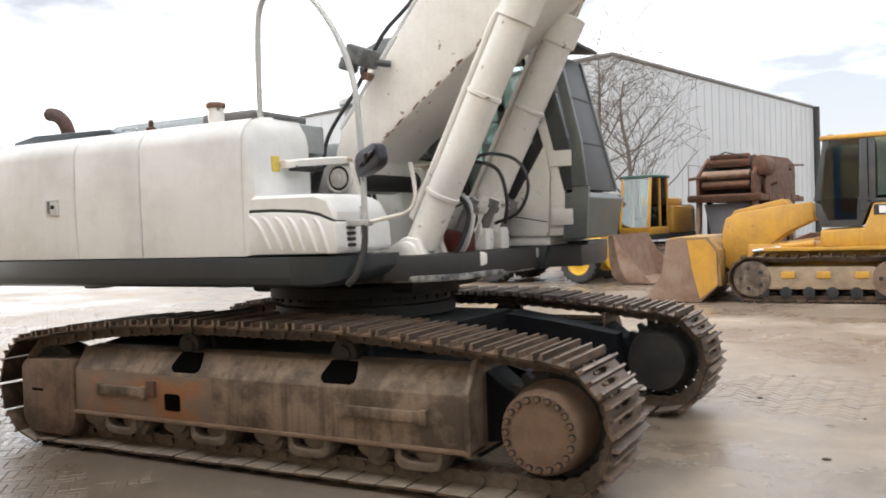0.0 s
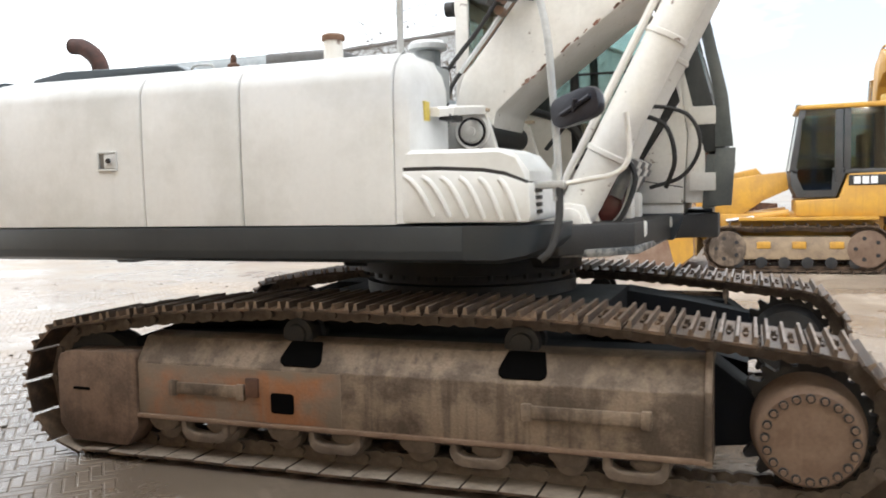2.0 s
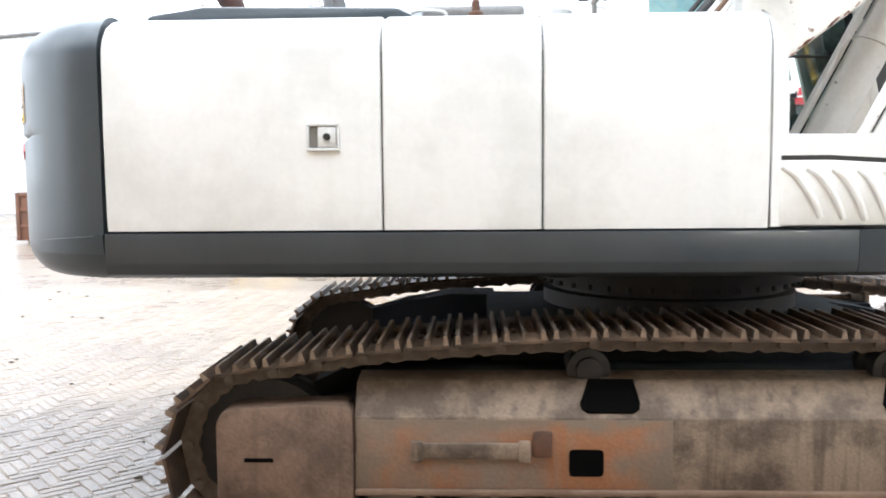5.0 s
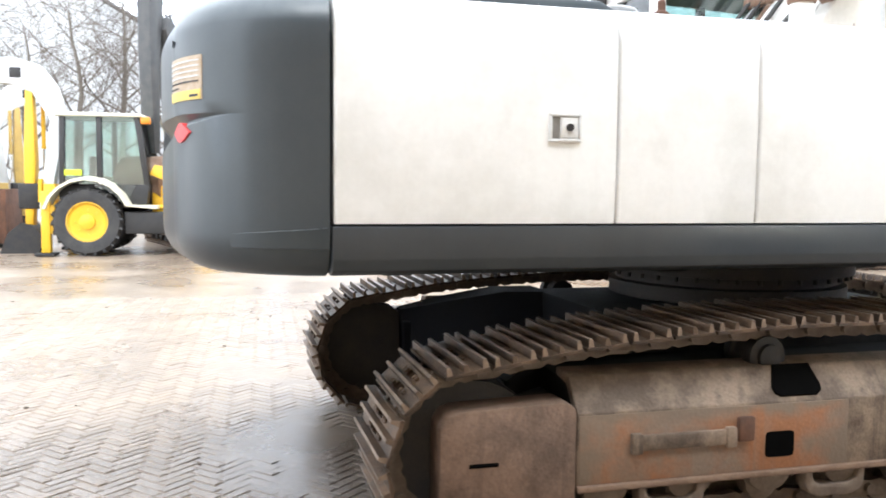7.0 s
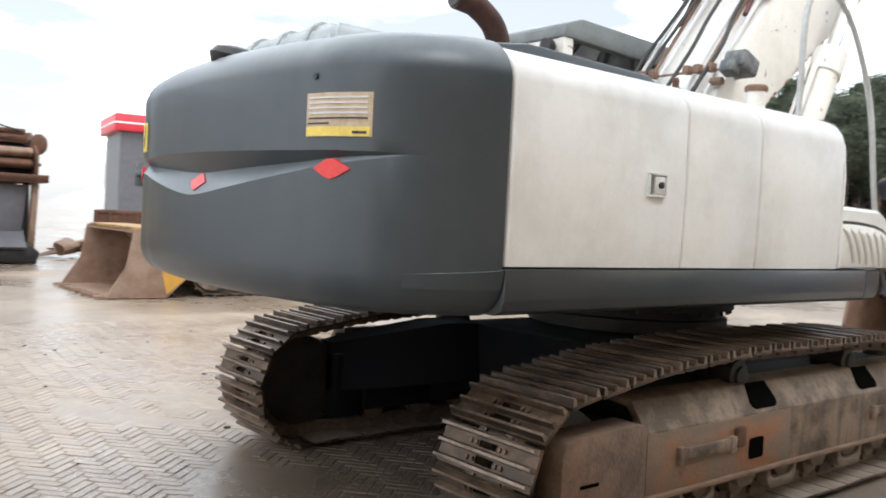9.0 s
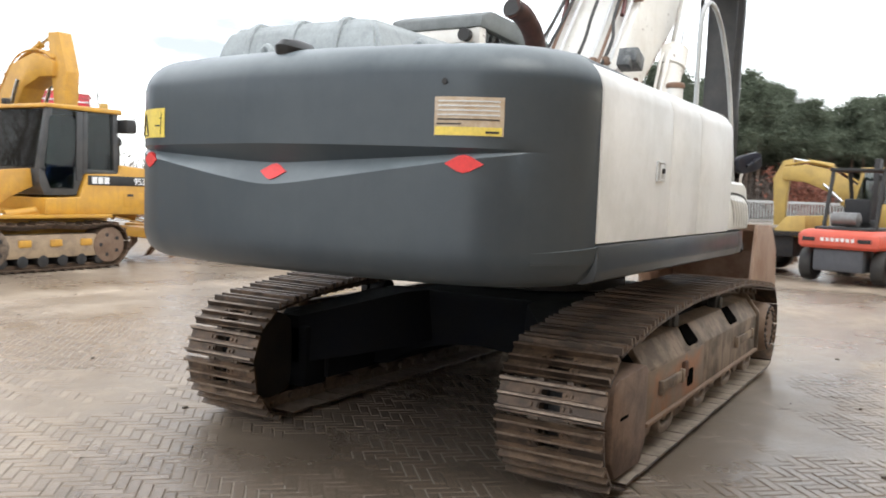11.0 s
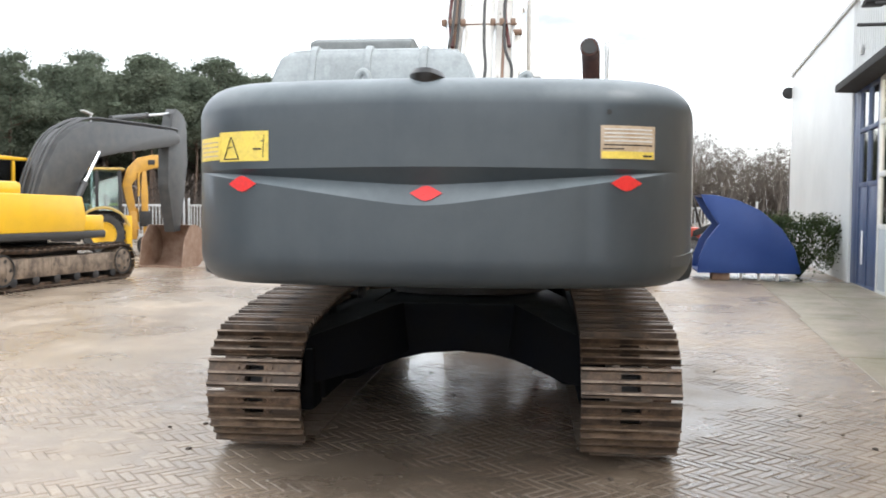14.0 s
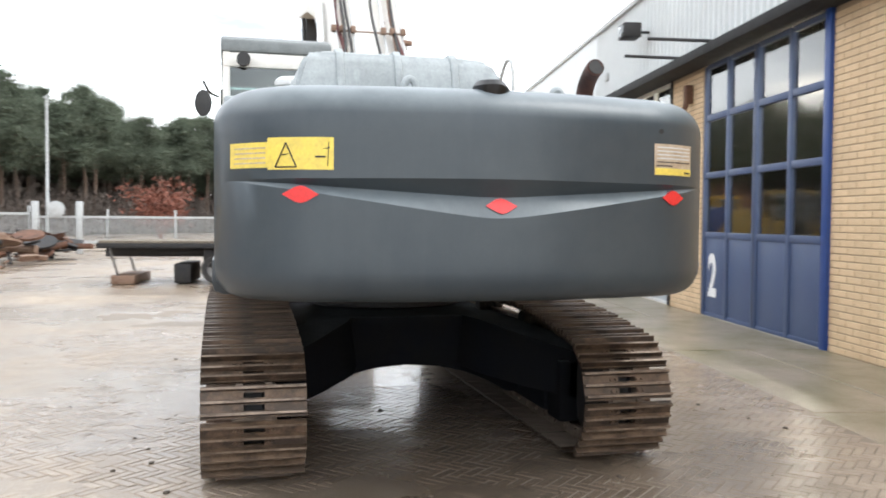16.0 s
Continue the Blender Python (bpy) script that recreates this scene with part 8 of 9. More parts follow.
def leafed_door(parent, xs, zs, top, mat_low, mat_bar, pane):
    """A tall door: xs the uprights, zs the rails above the lower panels."""
    for i, (a, b) in enumerate(zip(xs, xs[1:])):
        low = part("lower_panel", B((a + 0.055, -0.09, 0.03), (b - 0.055, -0.045, zs[0] - 0.04), 0.004), mat_low, parent)
        part("panel_rib", B((a + 0.07, -0.05, 0.10), (a + 0.11, -0.035, zs[0] - 0.12), 0.003), mat_bar, low)
        lv = zs + [top]
        for z0, z1 in zip(lv, lv[1:]):
            p = part("pane", B((a + 0.05, -0.075, z0), (b - 0.05, -0.067, z1)), pane, parent, smooth=0)
            p.visible_shadow = False
    for i, x in enumerate(xs):
        w = 0.085 if i == 2 else 0.05
        part("upright", B((x - w, -0.10, 0.01), (x + w, -0.02, top), 0.006), mat_bar, parent)
    for z in zs + [top]:
        for a, b in zip(xs, xs[1:]):
            part("rail", B((a + 0.055, -0.095, z - 0.055), (b - 0.055, -0.025, z + 0.045), 0.006), mat_bar, parent)
    part("bottom_rail", B((xs[0], -0.095, 0.0), (xs[-1], -0.03, 0.06), 0.006), mat_bar, parent)


leafed_door(door2, [-1.86, -0.93, 0.11, 1.12, 2.05], [1.39, 2.41, 3.39], 4.27, M_BLUE, M_BLUE, M_PANE)
part("door_frame", B((-2.07, -0.12, 0.0), (-1.93, 0.05, 4.30), 0.01), M_BLUE2, door2)
part("seam", B((0.105, -0.018, 0.02), (0.115, -0.014, 4.25)), M_BLACK, door2)
door1 = tagged(new("door_1"), "workshop door with a pale grey leaf and a blue leaf", "door", "", "structure")
door1.matrix_world = HALL
leafed_door(door1, [3.70, 4.75, 5.6, 6.45], [1.32, 2.36, 3.38], 4.27, surface("pale_grey_leaf", (0.42, 0.46, 0.50), 0.45, other=(0.34, 0.38, 0.42), amount=0.6, scale=2), M_OFFWHITE, M_PANE)
leafed_door(door1, [6.55, 7.5, 8.4], [2.2, 3.38], 4.27, M_BLUE, M_BLUE, M_PANE)
part("door_frame", B((3.60, -0.12, 0.0), (3.68, 0.03, 4.30), 0.01), M_DARK, door1)
hp("pillar_panel", B((8.45, -0.3, 0), (9.06, -0.02, 4.35), 0.01), M_BLUE)


def numeral(txt, x, z, size):
    c = bpy.data.curves.new("numeral", "FONT")
    c.body, c.size, c.extrude, c.align_x, c.offset = txt, size, 0.003, "CENTER", 0.03
    tmp = bpy.data.objects.new("numeral", c)
    scene.collection.objects.link(tmp)
    me = bpy.data.meshes.new_from_object(tmp.evaluated_get(bpy.context.evaluated_depsgraph_get()))
    bpy.data.objects.remove(tmp)
    me.materials.clear()
    me.materials.append(M_LABELW)
    return me


for txt, x, z, par in (("2", 1.67, 0.37, door2), ("1", 7.95, 0.50, door1)):
    o = new("numeral", numeral(txt, x, z, 0.98))
    o.parent = par
    o.matrix_basis = pose(x, -0.036, z, 90, 0, 180) @ Matrix.Diagonal((0.72 if txt == "2" else 1.1, 1, 1, 1))
    o["label"] = "white painted number " + txt
# a machine inside the workshop, and unseen strip lamps added to brighten it
def orange_truck(m):
    o = thing("orange_truck", m, "orange and white truck parked inside the workshop", "truck")
    part("chassis", B((-2.4, -1.0, 0.5), (2.4, 1.0, 0.85), 0.03), M_BLACK, o)
    part("body", B((-2.4, -1.1, 0.85), (1.2, 1.1, 1.55), 0.04), M_YELLOW3, o)
    part("orange_side", B((-2.4, -1.14, 1.55), (1.4, 1.14, 1.95), 0.04), surface("orange_paint", (0.75, 0.22, 0.03), 0.4), o)
    part("white_top", B((-2.3, -1.1, 1.95), (1.4, 1.1, 2.1), 0.03), M_OFFWHITE, o)
    for x in (-1.5, 1.6):
        for s in (-0.95, 0.95):
            wheel(o, (x, s, 0.45), 0.45, 0.28, M_GREY, False)
    glass_cab(o, 1.4, 2.5, -1.05, 1.05, 0.85, 2.3, 1.5, M_OFFWHITE)
    return o


orange_truck(HALL @ pose(-0.6, -2.6, 0, 0, 0, 4))
for x in (-2.6, 0.0, 2.6, 5.2):
    tl = thing("strip_light", HALL @ pose(x, -3.5, 4.4), "white ceiling strip light added to brighten the workshop inside", "strip light", "strip lights")
    part("housing", B((-0.7, -0.08, 0.05), (0.7, 0.08, 0.12), 0.01), M_OFFWHITE, tl)
    part("hanger", RD((0, 0, 0.1), (0, 0, 1.8), 0.01, seg=6), M_GREY, tl)
    lit = bpy.data.materials.get("fill_lamp_tube")
    if not lit:
        lit = bpy.data.materials.new("fill_lamp_tube")
        lit.use_nodes = True
        lit.node_tree.nodes["Principled BSDF"].inputs["Emission Color"].default_value = (1, 0.9, 0.7, 1)
        lit.node_tree.nodes["Principled BSDF"].inputs["Emission Strength"].default_value = 420
    part("tube", RD((-0.65, 0, 0.02), (0.65, 0, 0.02), 0.03), lit, tl)

# ---- far halls ----
def plain_hall(corner, d1, l1, d2, l2, h, label, mat):
    o = thing("far_hall", Matrix.Identity(4), label, "building", kind="structure")
    c, a, b = Vector((*corner, 0)), Vector((*d1, 0)).normalized(), Vector((*d2, 0)).normalized()
    quad = [c, c + a * l1, c + a * l1 + b * l2, c + b * l2]
    bm = bmesh.new()
    rings(bm, [[p for p in quad], [p + Vector((0, 0, h)) for p in quad]])
    body = part("walls", bm, mat, o, smooth=0)
    bm = bmesh.new()
    for s, e in ((c, c + a * l1), (c, c + b * l2)):
        out = -b if (e - s).normalized().dot(a) > 0.9 else -a
        n = int((e - s).length / 1.0)
        for k in range(n):
            p = s + (e - s) * k / n + out * 0.01
            q = p + (e - s).normalized() * 0.05
            rings(bm, [[p, q, q + out * 0.012, p + out * 0.012], [v + Vector((0, 0, h)) for v in (p, q, q + out * 0.012, p + out * 0.012)]])
    part("seam_rib", bm, mat, body, smooth=0)
    bm = bmesh.new()
    for s, e in ((c, c + a * l1), (c, c + b * l2)):
        rod(bm, s + Vector((0, 0, h)), e + Vector((0, 0, h)), 0.12, seg=6)
    part("eave", bm, M_GREY, body)
    part("down_pipe", RD(c + a * l1 + Vector((0.1, -0.1, 0)), c + a * l1 + Vector((0.1, -0.1, h)), 0.25), M_BLACK, body)
    return o


plain_hall((-11.4, 37.8), (0.21, 0.98), 29.0, (-0.95, 0.31), 45, 9.0, "pale grey sheet-clad industrial hall", M_HALL)
kiosk = thing("roadside_building", pose(41.5, 104, 0, 0, 0, -10) @ Matrix.Diagonal((1.85, 1.85, 1.62, 1)), "low grey building with a red roof fascia", "building", kind="structure")
part("walls", B((-9, -3, 0), (9, 3, 6.0)), M_VGREY, kiosk, smooth=0)
part("red_fascia", B((-9.4, -3.5, 6.0), (9.4, 3.5, 7.2), 0.05), surface("red_fascia", (0.62, 0.03, 0.05), 0.4), kiosk)
part("white_line", B((-9.45, -3.55, 6.5), (9.45, 3.55, 6.62), 0.02), M_LABELW, kiosk)
for k in range(6):
    part("window", B((-8 + 2.8 * k, -3.06, 2.2), (-6.4 + 2.8 * k, -2.98, 3.8), 0.02), M_GLASS_DARK, kiosk)

# ---- trees ----
def limb(bm, p, d, length, r, rnd, depth, tips):
    """A crooked, tapered limb that splits."""
    pts, q, dd = [p.copy()], p.copy(), d.copy()
    n = 5
    for k in range(n):
        dd = (dd + Vector((rnd.uniform(-1, 1), rnd.uniform(-1, 1), rnd.uniform(-0.6, 1.0))) * 0.16).normalized()
        q = q + dd * length / n
        pts.append(q.copy())
    tube(bm, pts, r, 5 if depth > 1 else 4, r * 0.45)
    if depth == 0:
        tips.append(q)
        return
    for k in range(rnd.randrange(3, 5)):
        i = rnd.randrange(2, n + 1)
        side = Vector((rnd.uniform(-1, 1), rnd.uniform(-1, 1), rnd.uniform(-0.1, 0.9))).normalized()
        limb(bm, pts[i], (dd * 0.7 + side * 0.8).normalized(), length * rnd.uniform(0.5, 0.75), r * 0.5 * (1.1 - 0.1 * i), rnd, depth - 1, tips)


def bare_tree(seed, h):
    rnd = random.Random(seed)
    o = thing("bare_tree", Matrix.Identity(4), "leafless winter tree with fine spreading branches", "tree", "bare trees")
    bm = bmesh.new()
    pts = [Vector((0.12 * math.sin(k * 1.3 + seed), 0.12 * math.cos(k + seed), h * 0.8 * k / 8)) for k in range(9)]
    tube(bm, pts, h * 0.017, 8, h * 0.003)
    part("trunk", bm, M_BARK, o)
    bm = bmesh.new()
    tips = []
    for k in range(17):
        i = 1.8 + 6.0 * (k + rnd.random()) / 17
        p = pts[int(i)].lerp(pts[int(i) + 1], i % 1)
        a = 2.4 * k + rnd.uniform(-0.5, 0.5)
        limb(bm, p, Vector((math.cos(a), math.sin(a), rnd.uniform(0.3, 0.9))).normalized(), h * 0.34 * (1.12 - i / 12), h * 0.0055 * (1.15 - i / 10), rnd, 2, tips)
    for p in tips:
        for q in range(2):
            d = Vector((rnd.uniform(-1, 1), rnd.uniform(-1, 1), rnd.uniform(-0.4, 0.8))) * h * 0.045
            e = p
            tube(bm, [e, e + d + Vector((0, 0, 0.04)), e + d * 2.0], h * 0.0011, 3, h * 0.0005)
    part("branch", bm, M_BARK, o)
    return o


def scatter(bm, pts, n, spread, size, rnd, flat=0.6):
    """Small leaf blades round the points."""
    for p in pts:
        for k in range(n):
            c = p + Vector((rnd.gauss(0, spread), rnd.gauss(0, spread), rnd.gauss(0, spread * flat)))
            d = Vector((rnd.uniform(-1, 1), rnd.uniform(-1, 1), rnd.uniform(-0.5, 1))).normalized()
            e = d.cross(Vector((rnd.uniform(-1, 1), rnd.uniform(-1, 1), rnd.uniform(-1, 1)))).normalized()
            s = size * rnd.uniform(0.6, 1.3)
            vs = [bm.verts.new(c - e * s * 0.22), bm.verts.new(c + e * s * 0.22), bm.verts.new(c + d * s)]
            bm.faces.new(vs)


def pine(seed, h):
    rnd = random.Random(seed)
    o = thing("pine_tree", Matrix.Identity(4), "dark green pine with a bare trunk and ragged crown", "tree", "pines of the wood")
    bm = bmesh.new()
    pts = [Vector((0.12 * math.sin(k * 0.9 + seed), 0.12 * math.cos(k * 1.1), h * 0.97 * k / 8)) for k in range(9)]
    tube(bm, pts, h * 0.013, 8, h * 0.003)
    part("trunk", bm, M_PINEBARK, o)
    bl, bc = bmesh.new(), bmesh.new()
    for k in range(30):
        f = 0.52 + 0.46 * (k + rnd.random()) / 30
        p = Vector((0, 0, h * f))
        a = rnd.uniform(0, 6.28)
        ln = h * (0.22 * (1 - (f - 0.42) / 0.62) + 0.05) * rnd.uniform(0.6, 1.25)
        d = Vector((math.cos(a), math.sin(a), rnd.uniform(0.0, 0.5)))
        q = p + d * ln
        tube(bl, [p, p + d * ln * 0.5 + Vector((0, 0, -0.05)), q], 0.04, 4, 0.015)
        cl = [p + d * ln * t + Vector((rnd.uniform(-.2, .2), rnd.uniform(-.2, .2), rnd.uniform(0, .25))) for t in (0.4, 0.65, 0.88, 1.05)]
        for c in cl:
            vs = bmesh.ops.create_icosphere(bc, subdivisions=2, radius=1.0)["verts"]
            w, hh = rnd.uniform(0.22, 0.38), rnd.uniform(0.14, 0.22)
            for v in vs:
                j = 1 + 0.55 * noise.noise(v.co * 2.3 + c * 3)
                v.co = c + Vector((v.co.x * w * j, v.co.y * w * j, v.co.z * hh * j))
        scatter(bc, cl, 130, 0.52, 0.21, rnd, 0.6)
    part("limb", bl, M_PINEBARK, o)
    part("crown", bc, M_PINE, o, smooth=0)
    return o


pines = [pine(20 + k, h) for k, h in enumerate((11.0, 12.4, 11.7, 13.0, 10.2))]
rnd = random.Random(77)
edge = [(36, 45), (42, 38), (52, 32), (67, 22), (84, 12), (96, 0), (98, -8)]
spots = []
for (x0, y0), (x1, y1) in zip(edge, edge[1:]):
    L = math.hypot(x1 - x0, y1 - y0)
    for row in range(5):
        n = int(L / 2.2)
        for k in range(n):
            f = (k + rnd.random()) / n
            nx, ny = (y1 - y0) / L, -(x1 - x0) / L
            spots.append((x0 + (x1 - x0) * f - nx * (row * 3.5 + rnd.uniform(-1, 1)), y0 + (y1 - y0) * f - ny * (row * 3.5 + rnd.uniform(-1, 1))))
used = set()
for i, (x, y) in enumerate(spots):
    src = pines[i % 5]
    # the wood gets lower towards its northern end
    bearing = math.degrees(math.atan2(y - 3.7, x + 11))
    size = max(0.34, min(1.0, 0.80 - 0.045 * (bearing - 34))) if bearing > 29.6 else 0.8 if x > 86 else 1.0
    m = pose(x, y, 0, rnd.uniform(-3, 3), rnd.uniform(-3, 3), rnd.uniform(0, 360)) @ Matrix.Scale(rnd.uniform(0.85, 1.12) * size, 4)
    if i % 5 not in used:
        used.add(i % 5)
        src.matrix_world = m
    else:
        c = copy_thing(src, Matrix.Identity(4))
        c.matrix_world = m

bares = [bare_tree(40, 7.8), bare_tree(41, 9.0), bare_tree(42, 8.4)]
BARE = [(-8.3, 28.8), (-9.6, 30.0), (-10.9, 29.2), (-12.4, 29.8), (-14.8, 31.0), (-17.5, 32), (14, 45), (18, 48), (23, 47), (27, 46), (20, 52), (30, 47)]
for i, (x, y) in enumerate(BARE):
    m = pose(x, y, 0, 0, 0, 67 * i)
    if i < 3:
        bares[i].matrix_world = m
    else:
        copy_thing(bares[i % 3], m)
for i in range(84):
    f = i / 83
    m = pose(98 + 14 * f + rnd.uniform(-7, 7), 2 - 50 * f + rnd.uniform(-3, 3), 0, 0, 0, rnd.uniform(0, 360)) @ Matrix.Scale(rnd.uniform(1.0, 1.6), 4)
    c = copy_thing(bares[i % 3], Matrix.Identity(4))
    c.matrix_world = m

# undergrowth along the wood
bm = bmesh.new()
pts = []
for (x0, y0), (x1, y1) in zip(edge, edge[1:]):
    L = math.hypot(x1 - x0, y1 - y0)
    for k in range(int(L * 34)):
        f = rnd.random()
        pts.append(Vector((x0 + (x1 - x0) * f + rnd.uniform(-4, 3), y0 + (y1 - y0) * f + rnd.uniform(-1, 9), abs(rnd.gauss(0, 2.6)))))
for k in range(2600):
    f = rnd.random()
    pts.append(Vector((102 + 12 * f + rnd.uniform(-5, 5), 2 - 52 * f + rnd.uniform(-3, 3), abs(rnd.gauss(0, 6.5)))))
for k in range(160):
    pts.append(Vector((rnd.uniform(12, 30), rnd.uniform(44, 52), abs(rnd.gauss(0, 1.2)))))
deep = []
for (x0, y0), (x1, y1) in zip(edge, edge[1:]):
    L = math.hypot(x1 - x0, y1 - y0)
    for k in range(int(L * 26)):
        f, w = rnd.random(), rnd.uniform(7, 17)
        deep.append(Vector((x0 + (x1 - x0) * f - (y1 - y0) / L * w, y0 + (y1 - y0) * f + (x1 - x0) / L * w, rnd.uniform(0.2, 6.2))))
scatter(bm, deep, 15, 0.9, 1.05, rnd, 0.8)
scatter(bm, [p for p in pts if p.z < 3.2 and p.x < 99], 22, 0.6, 0.42, rnd, 0.8)
for p in pts:
    for k in range(9):
        c = p + Vector((rnd.gauss(0, 1.2), rnd.gauss(0, 1.2), 0))
        c.z *= 0.5
        d = Vector((rnd.gauss(0, 0.16), rnd.gauss(0, 0.16), 1)) * rnd.uniform(0.9, 2.6)
        e = Vector((rnd.uniform(-1, 1), rnd.uniform(-1, 1), 0)).normalized() * 0.035
        bm.faces.new([bm.verts.new(c - e), bm.verts.new(c + e), bm.verts.new(c + d)])
tagged(part("undergrowth", bm, M_BRUSH, smooth=0), "tangled brown winter undergrowth along the wood", "undergrowth", "", "stuff")
bm = bmesh.new()
scatter(bm, [Vector((rnd.gauss(0, 1.6), rnd.gauss(0, 1.0), 1.6 + abs(rnd.gauss(0, 0.9)))) for k in range(60)], 40, 0.4, 0.32, rnd, 0.9)
for k in range(14):
    a = rnd.uniform(0, 6.28)
    tube(bm, [(0, 0, 0), (0.5 * math.cos(a), 0.5 * math.sin(a), 1.2), (1.4 * math.cos(a), 1.2 * math.sin(a), 2.4)], 0.04, 4, 0.01)
red_bush = part("copper_bush", bm, M_REDBUSH, smooth=0)
red_bush.location = (52, 11.5, 0)
tagged(red_bush, "copper-red leafless bush at the wood's edge", "bush")
bm = bmesh.new()
for k in range(14):
    a = rnd.uniform(0, 6.28)
    tube(bm, [(0, 0, 0), (0.3 * math.cos(a), 0.5 * math.sin(a), 0.6), (0.6 * math.cos(a), 1.0 * math.sin(a), 1.2)], 0.025, 4, 0.008)
hp_pts = []
for k in range(260):
    a, b = rnd.uniform(0, 6.28), rnd.uniform(0.05, 1.45)
    rr = rnd.uniform(0.75, 1.0)
    hp_pts.append(Vector((0.9 * rr * math.cos(a) * math.cos(b * 0.8), 1.5 * rr * math.sin(a) * math.cos(b * 0.8), 0.15 + 1.35 * rr * math.sin(b))))
scatter(bm, hp_pts, 34, 0.10, 0.09, rnd, 0.9)
hedge = part("evergreen_shrub", bm, M_HEDGE, smooth=0)
hedge.matrix_world = pose(10.3, -1.5, 0, 0, 0, 10)
tagged(hedge, "rounded evergreen shrub against the hall", "shrub")


# concrete apron in front of the hall
M_CONC = surface("mossy_wet_concrete", (0.30, 0.25, 0.195), 0.36, other=(0.17, 0.155, 0.085), amount=1.0, scale=1.1, grain=50, bump=0.35, tonal=0.35)
apron = tagged(new("apron"), "mossy concrete slabs along the hall", "pavement", "", "structure")
apron.matrix_world = HALL
rnd = random.Random(31)
slab_x = [-12.6, -9.0, -5.4, -1.98, 1.64, 5.1, 8.6]
for a, b in zip(slab_x, slab_x[1:]):
    w = 2.0 + rnd.uniform(-0.05, 0.05)
    for y0, y1 in ((0.02, 1.0), (1.0, w)) if a < -5 or a > 1.5 else ((0.02, w),):
        tilt = rnd.uniform(-0.002, 0.004)
        part("slab", B((a + 0.009, y0 + 0.004, -0.06), (b - 0.009, y1 - 0.009, 0.002 + tilt), 0.007), M_CONC, apron, smooth=0)

